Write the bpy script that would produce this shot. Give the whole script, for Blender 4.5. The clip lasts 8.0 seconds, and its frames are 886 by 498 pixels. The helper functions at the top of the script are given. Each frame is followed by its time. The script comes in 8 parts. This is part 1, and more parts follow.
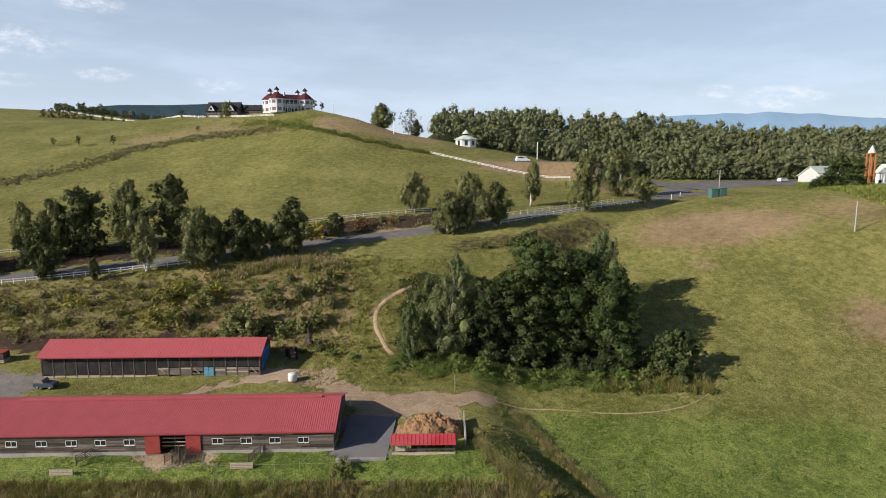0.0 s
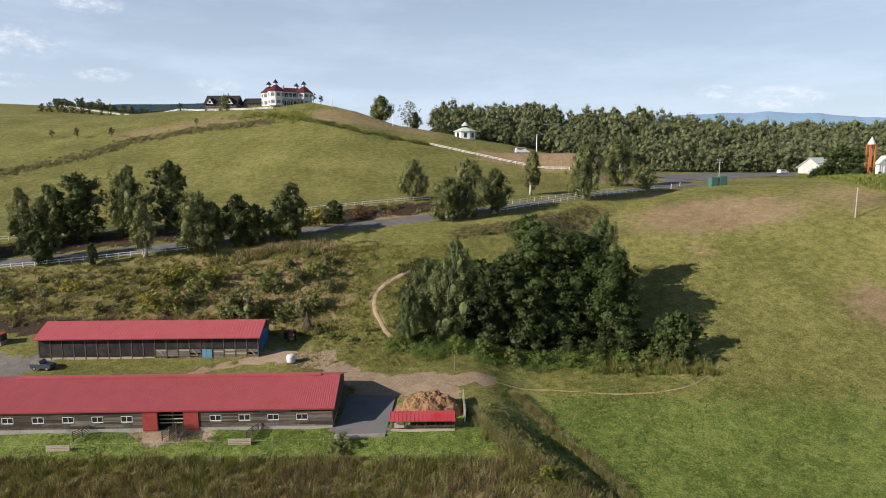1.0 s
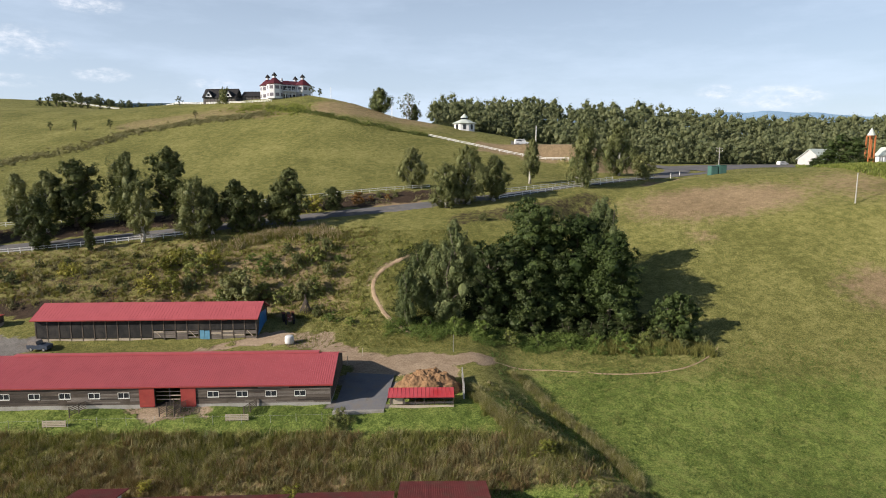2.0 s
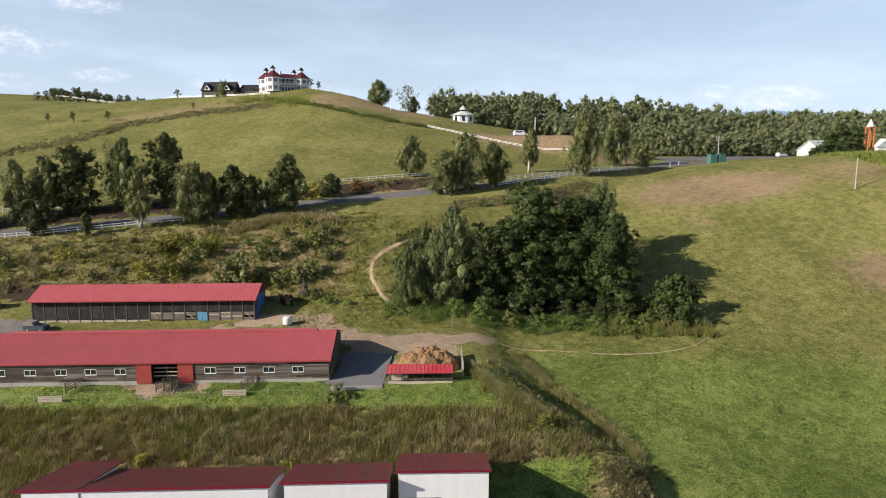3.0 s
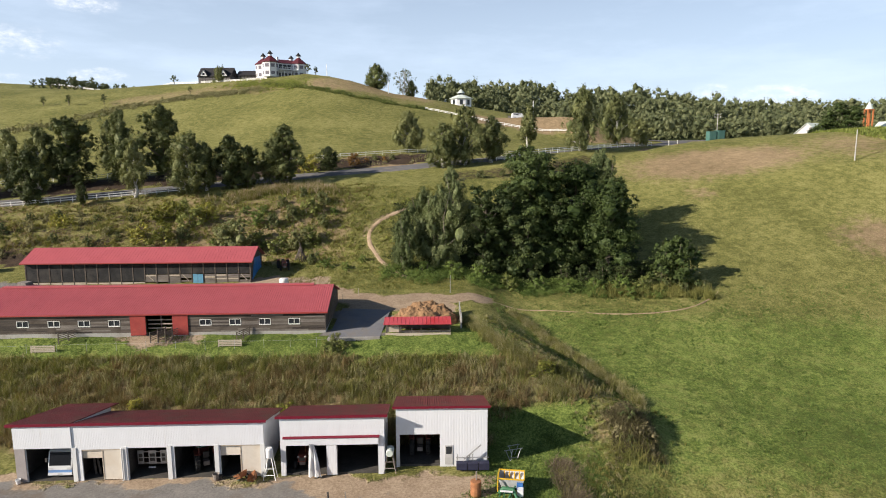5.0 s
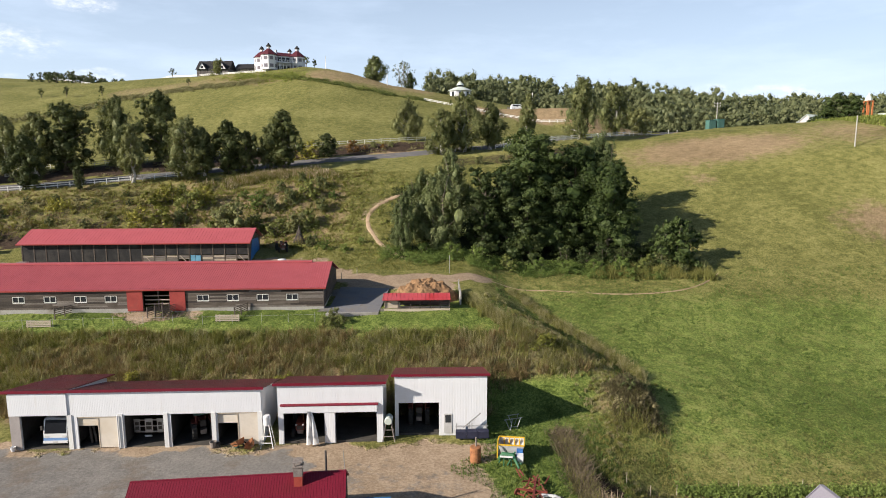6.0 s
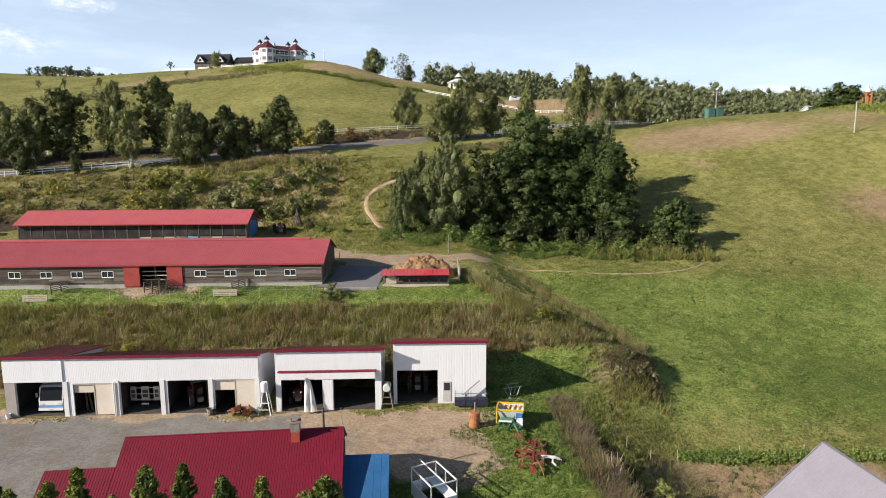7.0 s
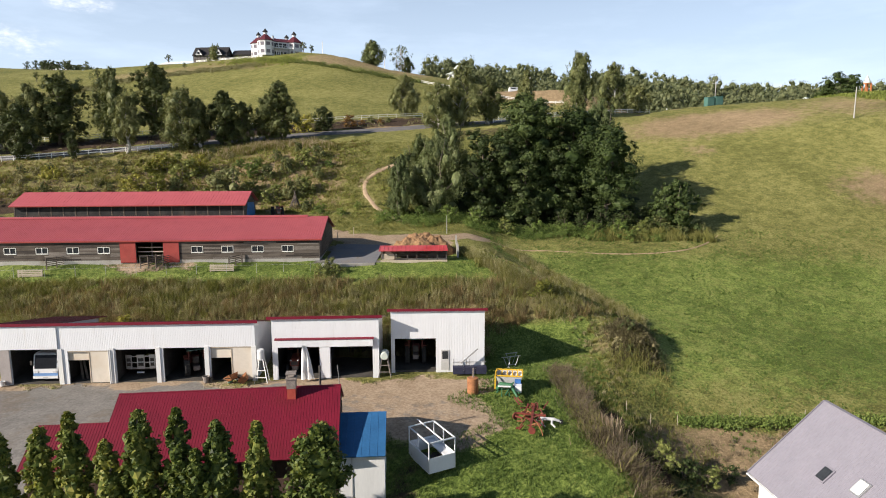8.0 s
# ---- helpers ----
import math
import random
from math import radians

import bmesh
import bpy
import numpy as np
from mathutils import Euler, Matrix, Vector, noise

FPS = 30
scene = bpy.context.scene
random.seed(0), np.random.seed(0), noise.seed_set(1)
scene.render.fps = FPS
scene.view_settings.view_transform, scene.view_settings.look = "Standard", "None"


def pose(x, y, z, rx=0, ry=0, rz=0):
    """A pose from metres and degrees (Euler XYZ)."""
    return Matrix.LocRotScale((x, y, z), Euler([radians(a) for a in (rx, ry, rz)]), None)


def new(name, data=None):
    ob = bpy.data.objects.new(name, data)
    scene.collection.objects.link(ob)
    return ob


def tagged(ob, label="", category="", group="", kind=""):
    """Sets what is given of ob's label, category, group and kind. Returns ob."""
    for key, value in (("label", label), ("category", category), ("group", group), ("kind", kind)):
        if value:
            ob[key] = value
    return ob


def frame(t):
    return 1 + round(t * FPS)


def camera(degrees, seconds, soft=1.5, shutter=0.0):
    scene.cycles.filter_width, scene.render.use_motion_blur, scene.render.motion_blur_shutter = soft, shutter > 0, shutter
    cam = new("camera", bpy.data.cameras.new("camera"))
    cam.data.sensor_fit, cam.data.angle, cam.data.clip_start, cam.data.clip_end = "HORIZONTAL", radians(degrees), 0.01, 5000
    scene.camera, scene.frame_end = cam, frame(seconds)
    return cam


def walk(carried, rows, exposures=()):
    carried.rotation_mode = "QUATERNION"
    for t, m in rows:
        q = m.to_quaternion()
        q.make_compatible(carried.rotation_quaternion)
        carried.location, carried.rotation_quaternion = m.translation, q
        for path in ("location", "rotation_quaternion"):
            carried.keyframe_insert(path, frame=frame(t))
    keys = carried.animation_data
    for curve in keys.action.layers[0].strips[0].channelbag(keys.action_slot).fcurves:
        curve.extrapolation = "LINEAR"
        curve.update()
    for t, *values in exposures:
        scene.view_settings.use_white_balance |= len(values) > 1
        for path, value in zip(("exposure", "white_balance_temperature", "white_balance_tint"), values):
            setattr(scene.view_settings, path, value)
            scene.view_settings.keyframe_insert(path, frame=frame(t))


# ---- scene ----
cam = camera(70.3, 8.0, soft=1.0)
METRES, EYE, TILT, LEAN, TURN = 24.0, 46.0, -8.5, 0.0, 0.0
ROWS = [
    (0.0, 0.0, 0.0, 0.0, 0.0, 0.0, -0.0),
    (0.5, 0.0002, 0.0093, -0.0629, -0.02, 0.0, 0.02),
    (1.0, 0.0004, 0.0196, -0.127, -0.06, 0.02, 0.04),
    (1.5, 0.0023, 0.0285, -0.1904, -0.08, 0.02, 0.06),
    (3.0, 0.0048, 0.0571, -0.3786, -0.2, 0.02, 0.12),
    (3.5, 0.0056, 0.0662, -0.4412, -0.24, 0.02, 0.13),
    (4.0, 0.0068, 0.0734, -0.5024, -0.28, 0.01, 0.17),
    (4.5, 0.0058, 0.0827, -0.5643, -0.33, -0.01, 0.19),
    (6.0, 0.004, 0.1129, -0.7487, -0.47, -0.02, 0.21),
    (6.5, 0.0046, 0.1212, -0.8103, -0.51, -0.01, 0.23),
    (7.0, 0.0045, 0.1292, -0.8714, -0.57, -0.02, 0.25),
    (7.5, 0.0051, 0.1398, -0.9306, -0.62, -0.02, 0.29),
    (8.0, 0.0084, 0.1477, -0.9887, -0.64, -0.06, 0.31),
]
walk(cam, [(t, pose(0, 0, EYE, TILT, LEAN, TURN) @ pose(METRES * x, METRES * y, METRES * z, 90 + pitch, roll, yaw)) for t, x, y, z, yaw, pitch, roll in ROWS], [(0.0, 0.45), (3.0, 0.62), (8.0, 0.82)])

# ---- light ----
SUN = Vector((8.9, 4.0, -4.75)).normalized()
sun_data = bpy.data.lights.new("sun", "SUN")
sun_data.energy, sun_data.angle, sun_data.color = 5.0, radians(0.55), (1.0, 0.91, 0.80)
sun = new("sun", sun_data)
sun.rotation_mode = "QUATERNION"
sun.rotation_quaternion = SUN.to_track_quat("-Z", "Y")

world = bpy.data.worlds.new("world")
scene.world = world
world.use_nodes = True
wt = world.node_tree
wt.nodes.clear()
sky = wt.nodes.new("ShaderNodeTexSky")
sky.sky_type, sky.sun_disc = "NISHITA", False
sky.sun_elevation, sky.sun_rotation = math.asin(-SUN.z), math.atan2(-SUN.x, -SUN.y)
sky.altitude, sky.air_density, sky.dust_density, sky.ozone_density = 200, 1.0, 0.8, 2.0
back = wt.nodes.new("ShaderNodeBackground")
back.inputs["Strength"].default_value = 0.058
wout = wt.nodes.new("ShaderNodeOutputWorld")
direction = wt.nodes.new("ShaderNodeTexCoord")
squash = wt.nodes.new("ShaderNodeMapping")
squash.inputs["Scale"].default_value = (1.6, 1.6, 7.0)
cloud = wt.nodes.new("ShaderNodeTexNoise")
cloud.inputs["Scale"].default_value, cloud.inputs["Detail"].default_value, cloud.inputs["Roughness"].default_value = 2.4, 6, 0.62
veil = wt.nodes.new("ShaderNodeMapRange")
veil.inputs[1].default_value, veil.inputs[2].default_value, veil.inputs[3].default_value, veil.inputs[4].default_value = 0.42, 0.78, 0.66, 0.95
blend = wt.nodes.new("ShaderNodeMix")
blend.data_type = "RGBA"
blend.inputs[7].default_value = (9.9, 11.6, 14.3, 1)
wt.links.new(direction.outputs["Generated"], squash.inputs[0])
wt.links.new(squash.outputs[0], cloud.inputs["Vector"])
wt.links.new(cloud.outputs["Fac"], veil.inputs[0])
wt.links.new(sky.outputs[0], blend.inputs[6])
split = wt.nodes.new("ShaderNodeSeparateXYZ")
wt.links.new(direction.outputs["Generated"], split.inputs[0])


def sky_math(op, a, b=0.0):
    node = wt.nodes.new("ShaderNodeMath")
    node.operation = op
    for sock, v in ((node.inputs[0], a), (node.inputs[1], b)):
        if isinstance(v, (int, float)):
            sock.default_value = v
        else:
            wt.links.new(v, sock)
    return node.outputs[0]


# haze that thins out with height
clear = wt.nodes.new("ShaderNodeMapRange")
clear.interpolation_type = "SMOOTHSTEP"
clear.inputs[1].default_value, clear.inputs[2].default_value, clear.inputs[3].default_value, clear.inputs[4].default_value = -0.1, 0.64, 1.0, 0.0
wt.links.new(split.outputs[2], clear.inputs[0])
wt.links.new(sky_math("MULTIPLY", veil.outputs[0], clear.outputs[0]), blend.inputs[0])

# fair-weather clouds low over the horizon: bearing, elevation, width, height in degrees, density
bearing, climb_angle = sky_math("ARCTAN2", split.outputs[0], split.outputs[1]), sky_math("ARCSINE", split.outputs[2])
billow = wt.nodes.new("ShaderNodeTexNoise")
billow.inputs["Scale"].default_value, billow.inputs["Detail"].default_value, billow.inputs["Roughness"].default_value = 34.0, 7, 0.65
stretch = wt.nodes.new("ShaderNodeMapping")
stretch.inputs["Scale"].default_value = (1, 1, 2.2)
wt.links.new(direction.outputs["Generated"], stretch.inputs[0])
wt.links.new(stretch.outputs[0], billow.inputs["Vector"])
total = None
for a0, e0, wa, we, dens in ((-28.2, 11.4, 3.0, 0.9, 0.9), (-27.6, 6.2, 2.6, 0.7, 0.9), (-33.5, 8.2, 5.0, 1.6, 0.7), (-19.2, 5.7, 2.6, 0.8, 0.7), (23.2, 5.0, 2.0, 0.8, 1.0), (27.6, 4.5, 4.2, 1.1, 1.0), (-60, 9, 9, 2, 0.9), (55, 8, 8, 2, 0.9), (-35, 5.5, 6, 0.7, 0.6)):
    p = sky_math("DIVIDE", sky_math("SUBTRACT", bearing, radians(a0)), radians(wa))
    q = sky_math("DIVIDE", sky_math("SUBTRACT", climb_angle, radians(e0)), radians(we))
    d = sky_math("ADD", sky_math("MULTIPLY", p, p), sky_math("MULTIPLY", q, q))
    m = sky_math("MULTIPLY", sky_math("MAXIMUM", sky_math("SUBTRACT", 1.0, d), 0.0), dens)
    total = m if total is None else sky_math("MAXIMUM", total, m)
puff = wt.nodes.new("ShaderNodeMapRange")
puff.interpolation_type = "SMOOTHSTEP"
puff.inputs[1].default_value, puff.inputs[2].default_value = 0.05, 1.9
wt.links.new(sky_math("MULTIPLY", sky_math("MINIMUM", sky_math("MULTIPLY", total, 1.6), 1.0), sky_math("MULTIPLY", sky_math("SUBTRACT", billow.outputs["Fac"], 0.36), 4.0)), puff.inputs[0])
heaped = wt.nodes.new("ShaderNodeMix")
heaped.data_type = "RGBA"
heaped.inputs[7].default_value = (12.4, 12.7, 13.6, 1)
wt.links.new(puff.outputs[0], heaped.inputs[0])
wt.links.new(blend.outputs[2], heaped.inputs[6])
wt.links.new(heaped.outputs[2], back.inputs["Color"])
wt.links.new(back.outputs[0], wout.inputs[0])


# ---- materials ----
def ramp(nt, fac, stops):
    node = nt.nodes.new("ShaderNodeValToRGB")
    el = node.color_ramp.elements
    while len(el) < len(stops):
        el.new(0.5)
    for e, (p, c) in zip(el, stops):
        e.position, e.color = p, (*c, 1)
    nt.links.new(fac, node.inputs[0])
    return node.outputs[0]


def tex(nt, scale, detail=4, rough=0.6, stretch=(1, 1, 1), coords="Object"):
    co = nt.nodes.new("ShaderNodeTexCoord")
    mp = nt.nodes.new("ShaderNodeMapping")
    mp.inputs["Scale"].default_value = stretch
    no = nt.nodes.new("ShaderNodeTexNoise")
    no.inputs["Scale"].default_value, no.inputs["Detail"].default_value, no.inputs["Roughness"].default_value = scale, detail, rough
    nt.links.new(co.outputs[coords], mp.inputs[0])
    nt.links.new(mp.outputs[0], no.inputs["Vector"])
    return no.outputs["Fac"]


def mix(nt, fac, a, b, how="MIX"):
    node = nt.nodes.new("ShaderNodeMix")
    node.data_type, node.blend_type = "RGBA", how
    for sock, v in ((node.inputs[0], fac), (node.inputs[6], a), (node.inputs[7], b)):
        if isinstance(v, (int, float)):
            sock.default_value = v
        elif isinstance(v, tuple):
            sock.default_value = (*v, 1)
        else:
            nt.links.new(v, sock)
    return node.outputs[2]


def calc(nt, op, a, b=0.0, clamp=False):
    node = nt.nodes.new("ShaderNodeMath")
    node.operation, node.use_clamp = op, clamp
    for sock, v in ((node.inputs[0], a), (node.inputs[1], b)):
        if isinstance(v, (int, float)):
            sock.default_value = v
        else:
            nt.links.new(v, sock)
    return node.outputs[0]


def bump(nt, height_out, strength, distance):
    node = nt.nodes.new("ShaderNodeBump")
    node.inputs["Strength"].default_value, node.inputs["Distance"].default_value = strength, distance
    nt.links.new(height_out, node.inputs["Height"])
    return node.outputs[0]


def shader(name):
    m = bpy.data.materials.new(name)
    m.use_nodes = True
    nt = m.node_tree
    return m, nt, nt.nodes["Principled BSDF"]


def surface(name, dark, light, scale=1.0, rough=0.7, metal=0.0, stretch=(1, 1, 1), grain=8.0, relief=0.02, stain=None, stain_scale=0.3, spec=0.3, vary=0.0):
    """Two scales of colour noise, an optional stain, and fine relief."""
    m, nt, bsdf = shader(name)
    big = tex(nt, scale, 4, 0.6, stretch)
    fine = tex(nt, scale * grain, 3, 0.6, stretch)
    f = calc(nt, "ADD", calc(nt, "MULTIPLY", big, 0.65), calc(nt, "MULTIPLY", fine, 0.35))
    col = ramp(nt, f, [(0.32, dark), (0.68, light)])
    if stain:
        s = ramp(nt, tex(nt, stain_scale, 5, 0.65), [(0.5, (0, 0, 0)), (0.68, (1, 1, 1))])
        col = mix(nt, s, col, stain)
    if vary:
        info = nt.nodes.new("ShaderNodeObjectInfo")
        v = calc(nt, "ADD", calc(nt, "MULTIPLY", info.outputs["Random"], vary), 1 - vary / 2)
        comb = nt.nodes.new("ShaderNodeCombineColor")
        for k in range(3):
            nt.links.new(v, comb.inputs[k])
        col = mix(nt, 1.0, col, comb.outputs[0], "MULTIPLY")
    nt.links.new(col, bsdf.inputs["Base Color"])
    bsdf.inputs["Roughness"].default_value, bsdf.inputs["Metallic"].default_value = rough, metal
    bsdf.inputs["Specular IOR Level"].default_value = spec
    if relief:
        nt.links.new(bump(nt, f, 0.6, relief), bsdf.inputs["Normal"])
    return m


def foliage(name, colours, rough=0.55, through_light=0.25, size=0.25, each=0.36):
    """Leaves or blades whose colour changes from one to the next and in larger patches."""
    m, nt, bsdf = shader(name)
    geo = nt.nodes.new("ShaderNodeNewGeometry")
    info = nt.nodes.new("ShaderNodeObjectInfo")
    f = calc(nt, "ADD", calc(nt, "MULTIPLY", geo.outputs["Random Per Island"], each), calc(nt, "MULTIPLY", tex(nt, size, 3), 1 - each))
    f = calc(nt, "ADD", f, calc(nt, "MULTIPLY", calc(nt, "SUBTRACT", info.outputs["Random"], 0.5), 0.3))
    n = len(colours)
    col = ramp(nt, f, [(0.2 + 0.6 * i / max(n - 1, 1), c) for i, c in enumerate(colours)])
    nt.links.new(col, bsdf.inputs["Base Color"])
    bsdf.inputs["Roughness"].default_value = rough
    bsdf.inputs["Specular IOR Level"].default_value = 0.2
    tr = nt.nodes.new("ShaderNodeBsdfTranslucent")
    nt.links.new(mix(nt, 1.0, col, (1.0, 1.0, 0.5), "MULTIPLY"), tr.inputs[0])
    ms = nt.nodes.new("ShaderNodeMixShader")
    ms.inputs[0].default_value = through_light
    nt.links.new(bsdf.outputs[0], ms.inputs[1])
    nt.links.new(tr.outputs[0], ms.inputs[2])
    nt.links.new(ms.outputs[0], nt.nodes["Material Output"].inputs[0])
    return m


def ground_material():
    m, nt, bsdf = shader("ground")

    def zone(key, lo=0.35, hi=0.65, scale=0.8, amount=0.5):
        at = nt.nodes.new("ShaderNodeAttribute")
        at.attribute_name = key
        n = calc(nt, "MULTIPLY", calc(nt, "SUBTRACT", tex(nt, scale, 5, 0.65), 0.5), amount * 2)
        v = calc(nt, "ADD", at.outputs["Fac"], n)
        mr = nt.nodes.new("ShaderNodeMapRange")
        mr.interpolation_type = "SMOOTHSTEP"
        mr.inputs[1].default_value, mr.inputs[2].default_value = lo, hi
        nt.links.new(v, mr.inputs[0])
        return mr.outputs[0]

    patch, mid, fine = tex(nt, 0.06, 5, 0.6), tex(nt, 0.7, 6, 0.7), tex(nt, 4.0, 5, 0.75)
    f = calc(nt, "ADD", calc(nt, "MULTIPLY", patch, 0.2), calc(nt, "ADD", calc(nt, "MULTIPLY", mid, 0.3), calc(nt, "MULTIPLY", fine, 0.5)))
    grass = ramp(nt, f, [(0.44, (0.096, 0.099, 0.028)), (0.5, (0.168, 0.164, 0.049)), (0.565, (0.268, 0.246, 0.09))])
    lush = ramp(nt, f, [(0.44, (0.074, 0.106, 0.022)), (0.5, (0.142, 0.187, 0.041)), (0.565, (0.232, 0.278, 0.072))])
    dry = ramp(nt, f, [(0.38, (0.145, 0.104, 0.056)), (0.5, (0.262, 0.19, 0.11)), (0.62, (0.4, 0.292, 0.176))])
    dirt = ramp(nt, f, [(0.38, (0.19, 0.135, 0.09)), (0.5, (0.3, 0.224, 0.154)), (0.62, (0.43, 0.335, 0.24))])
    gravel = ramp(nt, f, [(0.4, (0.128, 0.119, 0.11)), (0.5, (0.178, 0.166, 0.153)), (0.6, (0.24, 0.222, 0.2))])
    # near-black green for the ground beneath the copse and the woodland
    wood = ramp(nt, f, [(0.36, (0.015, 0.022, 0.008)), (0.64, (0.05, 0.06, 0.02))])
    col = mix(nt, zone("lush", 0.2, 0.8), grass, lush)
    col = mix(nt, zone("dry", 0.25, 0.75), col, dry)
    # brown soil, deepened further to paint the tree shade on the lane bank
    earth = ramp(nt, f, [(0.4, (0.022, 0.016, 0.012)), (0.6, (0.085, 0.058, 0.04))])
    col = mix(nt, zone("earth", 0.3, 0.7), col, earth)
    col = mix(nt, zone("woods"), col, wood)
    is_dirt, is_gravel = zone("dirt", 0.35, 0.65, 1.2), zone("gravel", 0.35, 0.65, 1.2)
    col = mix(nt, is_dirt, col, dirt)
    col = mix(nt, is_gravel, col, gravel)
    soiled = ramp(nt, tex(nt, 0.22, 5, 0.7), [(0.52, (0, 0, 0)), (0.66, (1, 1, 1))])
    col = mix(nt, calc(nt, "MULTIPLY", calc(nt, "MULTIPLY", soiled, is_gravel), 0.6), col, (0.15, 0.115, 0.085))
    smooth = calc(nt, "SUBTRACT", 1.0, calc(nt, "MULTIPLY", calc(nt, "MAXIMUM", is_dirt, is_gravel), 0.85))
    nt.links.new(col, bsdf.inputs["Base Color"])
    bsdf.inputs["Roughness"].default_value, bsdf.inputs["Specular IOR Level"].default_value = 0.9, 0.1
    nt.links.new(bump(nt, calc(nt, "MULTIPLY", smooth, calc(nt, "ADD", calc(nt, "MULTIPLY", mid, 0.7), calc(nt, "MULTIPLY", fine, 0.5))), 0.9, 0.38), bsdf.inputs["Normal"])
    return m


GROUND = ground_material()
ASPHALT = surface("asphalt", (0.085, 0.082, 0.085), (0.15, 0.144, 0.146), 0.4, 0.9, grain=20, relief=0.01, stain=(0.19, 0.17, 0.14))
TRODDEN = surface("trodden_earth", (0.27, 0.19, 0.12), (0.44, 0.32, 0.21), 0.8, 0.95, grain=10, relief=0.03, stain=(0.2, 0.15, 0.09), stain_scale=0.5)
APRON = surface("dark_bluish_asphalt", (0.12, 0.121, 0.132), (0.19, 0.19, 0.2), 0.5, 0.9, grain=12, relief=0.01, stain=(0.17, 0.15, 0.13), stain_scale=0.5)
CONCRETE = surface("concrete", (0.26, 0.25, 0.23), (0.42, 0.40, 0.37), 0.6, 0.85, grain=10, stain=(0.2, 0.18, 0.15))
ROOF_PINK = surface("faded_red_roof_paint", (0.35, 0.074, 0.084), (0.425, 0.1, 0.112), 0.5, 0.5, stretch=(1, 1, 1), stain=(0.4, 0.088, 0.098), stain_scale=0.25)
ROOF_RED = surface("bright_red_roof_paint", (0.42, 0.055, 0.066), (0.5, 0.085, 0.096), 0.6, 0.45, stain=(0.42, 0.03, 0.035))
ROOF_DARK = surface("crimson_roof_paint", (0.125, 0.006, 0.018), (0.175, 0.009, 0.026), 0.6, 0.5, stain=(0.12, 0.009, 0.016), spec=0.3)
ROOF_BROWN = surface("weathered_maroon_roof", (0.12, 0.026, 0.026), (0.19, 0.042, 0.04), 0.6, 0.6, stain=(0.115, 0.06, 0.042), stain_scale=0.5)
WHITE = surface("white_sheet_metal", (0.56, 0.56, 0.56), (0.66, 0.66, 0.65), 0.5, 0.5, stretch=(3, 3, 0.5), stain=(0.66, 0.65, 0.62))
CREAM = surface("cream_panel", (0.54, 0.485, 0.41), (0.63, 0.57, 0.49), 0.6, 0.7, stain=(0.5, 0.42, 0.32))
WOOD_GREY = surface("weathered_grey_boards", (0.035, 0.028, 0.023), (0.17, 0.14, 0.115), 1.0, 0.85, stretch=(0.25, 0.25, 5), grain=3, relief=0.03, stain=(0.06, 0.045, 0.035))
WOOD_PALE = surface("pale_timber", (0.3, 0.25, 0.19), (0.5, 0.43, 0.34), 1.0, 0.8, stretch=(0.5, 0.5, 3))
WOOD_SILVER = surface("silvered_boards", (0.09, 0.076, 0.066), (0.23, 0.2, 0.175), 1.0, 0.85, stretch=(0.4, 0.4, 3))
WOOD_BLACK = surface("blackened_boards", (0.025, 0.02, 0.017), (0.08, 0.065, 0.055), 1.0, 0.85, stretch=(0.4, 0.4, 3), vary=0.5)
BLACK_NET = surface("black_netting", (0.012, 0.012, 0.013), (0.035, 0.034, 0.034), 0.6, 0.9, stain=(0.05, 0.045, 0.04))
# near-black: paints shade inside buildings, also colours plain black parts
DARK = surface("interior_shade_and_black_parts", (0.04, 0.036, 0.033), (0.1, 0.09, 0.08), 1.0, 0.9)
BARN_RED = surface("dull_red_door_paint", (0.24, 0.035, 0.03), (0.33, 0.055, 0.045), 1.0, 0.7, stain=(0.2, 0.05, 0.04))
BARK = surface("bark", (0.07, 0.055, 0.04), (0.18, 0.15, 0.12), 3.0, 0.9, relief=0.03)
BIRCH = surface("birch_bark", (0.3, 0.28, 0.25), (0.62, 0.59, 0.54), 1.5, 0.8, stretch=(1, 1, 3), stain=(0.06, 0.05, 0.045), stain_scale=2.0)
FENCE_WHITE = surface("white_fence_paint", (0.66, 0.65, 0.61), (0.8, 0.79, 0.76), 2.0, 0.7)
GLASS_DARK = surface("dark_window_glass", (0.02, 0.022, 0.026), (0.04, 0.045, 0.05), 1.0, 0.15, relief=0, spec=0.25)
BLUE_ROOF = surface("blue_sheet_roof", (0.02, 0.085, 0.2), (0.03, 0.12, 0.27), 0.8, 0.5)
SLATE = surface("lilac_grey_roof", (0.182, 0.172, 0.202), (0.215, 0.202, 0.234), 0.8, 0.6)
STEEL = surface("galvanised_steel", (0.35, 0.35, 0.35), (0.5, 0.5, 0.5), 2.0, 0.45, 0.7)
BLUE = surface("blue_tarpaulin", (0.02, 0.11, 0.3), (0.04, 0.2, 0.5), 1.5, 0.5)
STRAW = surface("straw_manure", (0.13, 0.07, 0.035), (0.34, 0.205, 0.105), 0.9, 0.95, grain=6, relief=0.12, stain=(0.13, 0.075, 0.04), stain_scale=0.9)
LEAF_BIRCH = foliage("birch_leaves", [(0.066, 0.082, 0.031), (0.15, 0.163, 0.061), (0.265, 0.263, 0.115)])
LEAF_DARK = foliage("dark_leaves", [(0.0256, 0.0414, 0.0128), (0.0542, 0.0749, 0.0237), (0.0986, 0.1202, 0.0414)])
LEAF_OLIVE = foliage("olive_leaves", [(0.042, 0.055, 0.02), (0.088, 0.104, 0.036), (0.15, 0.162, 0.062)])
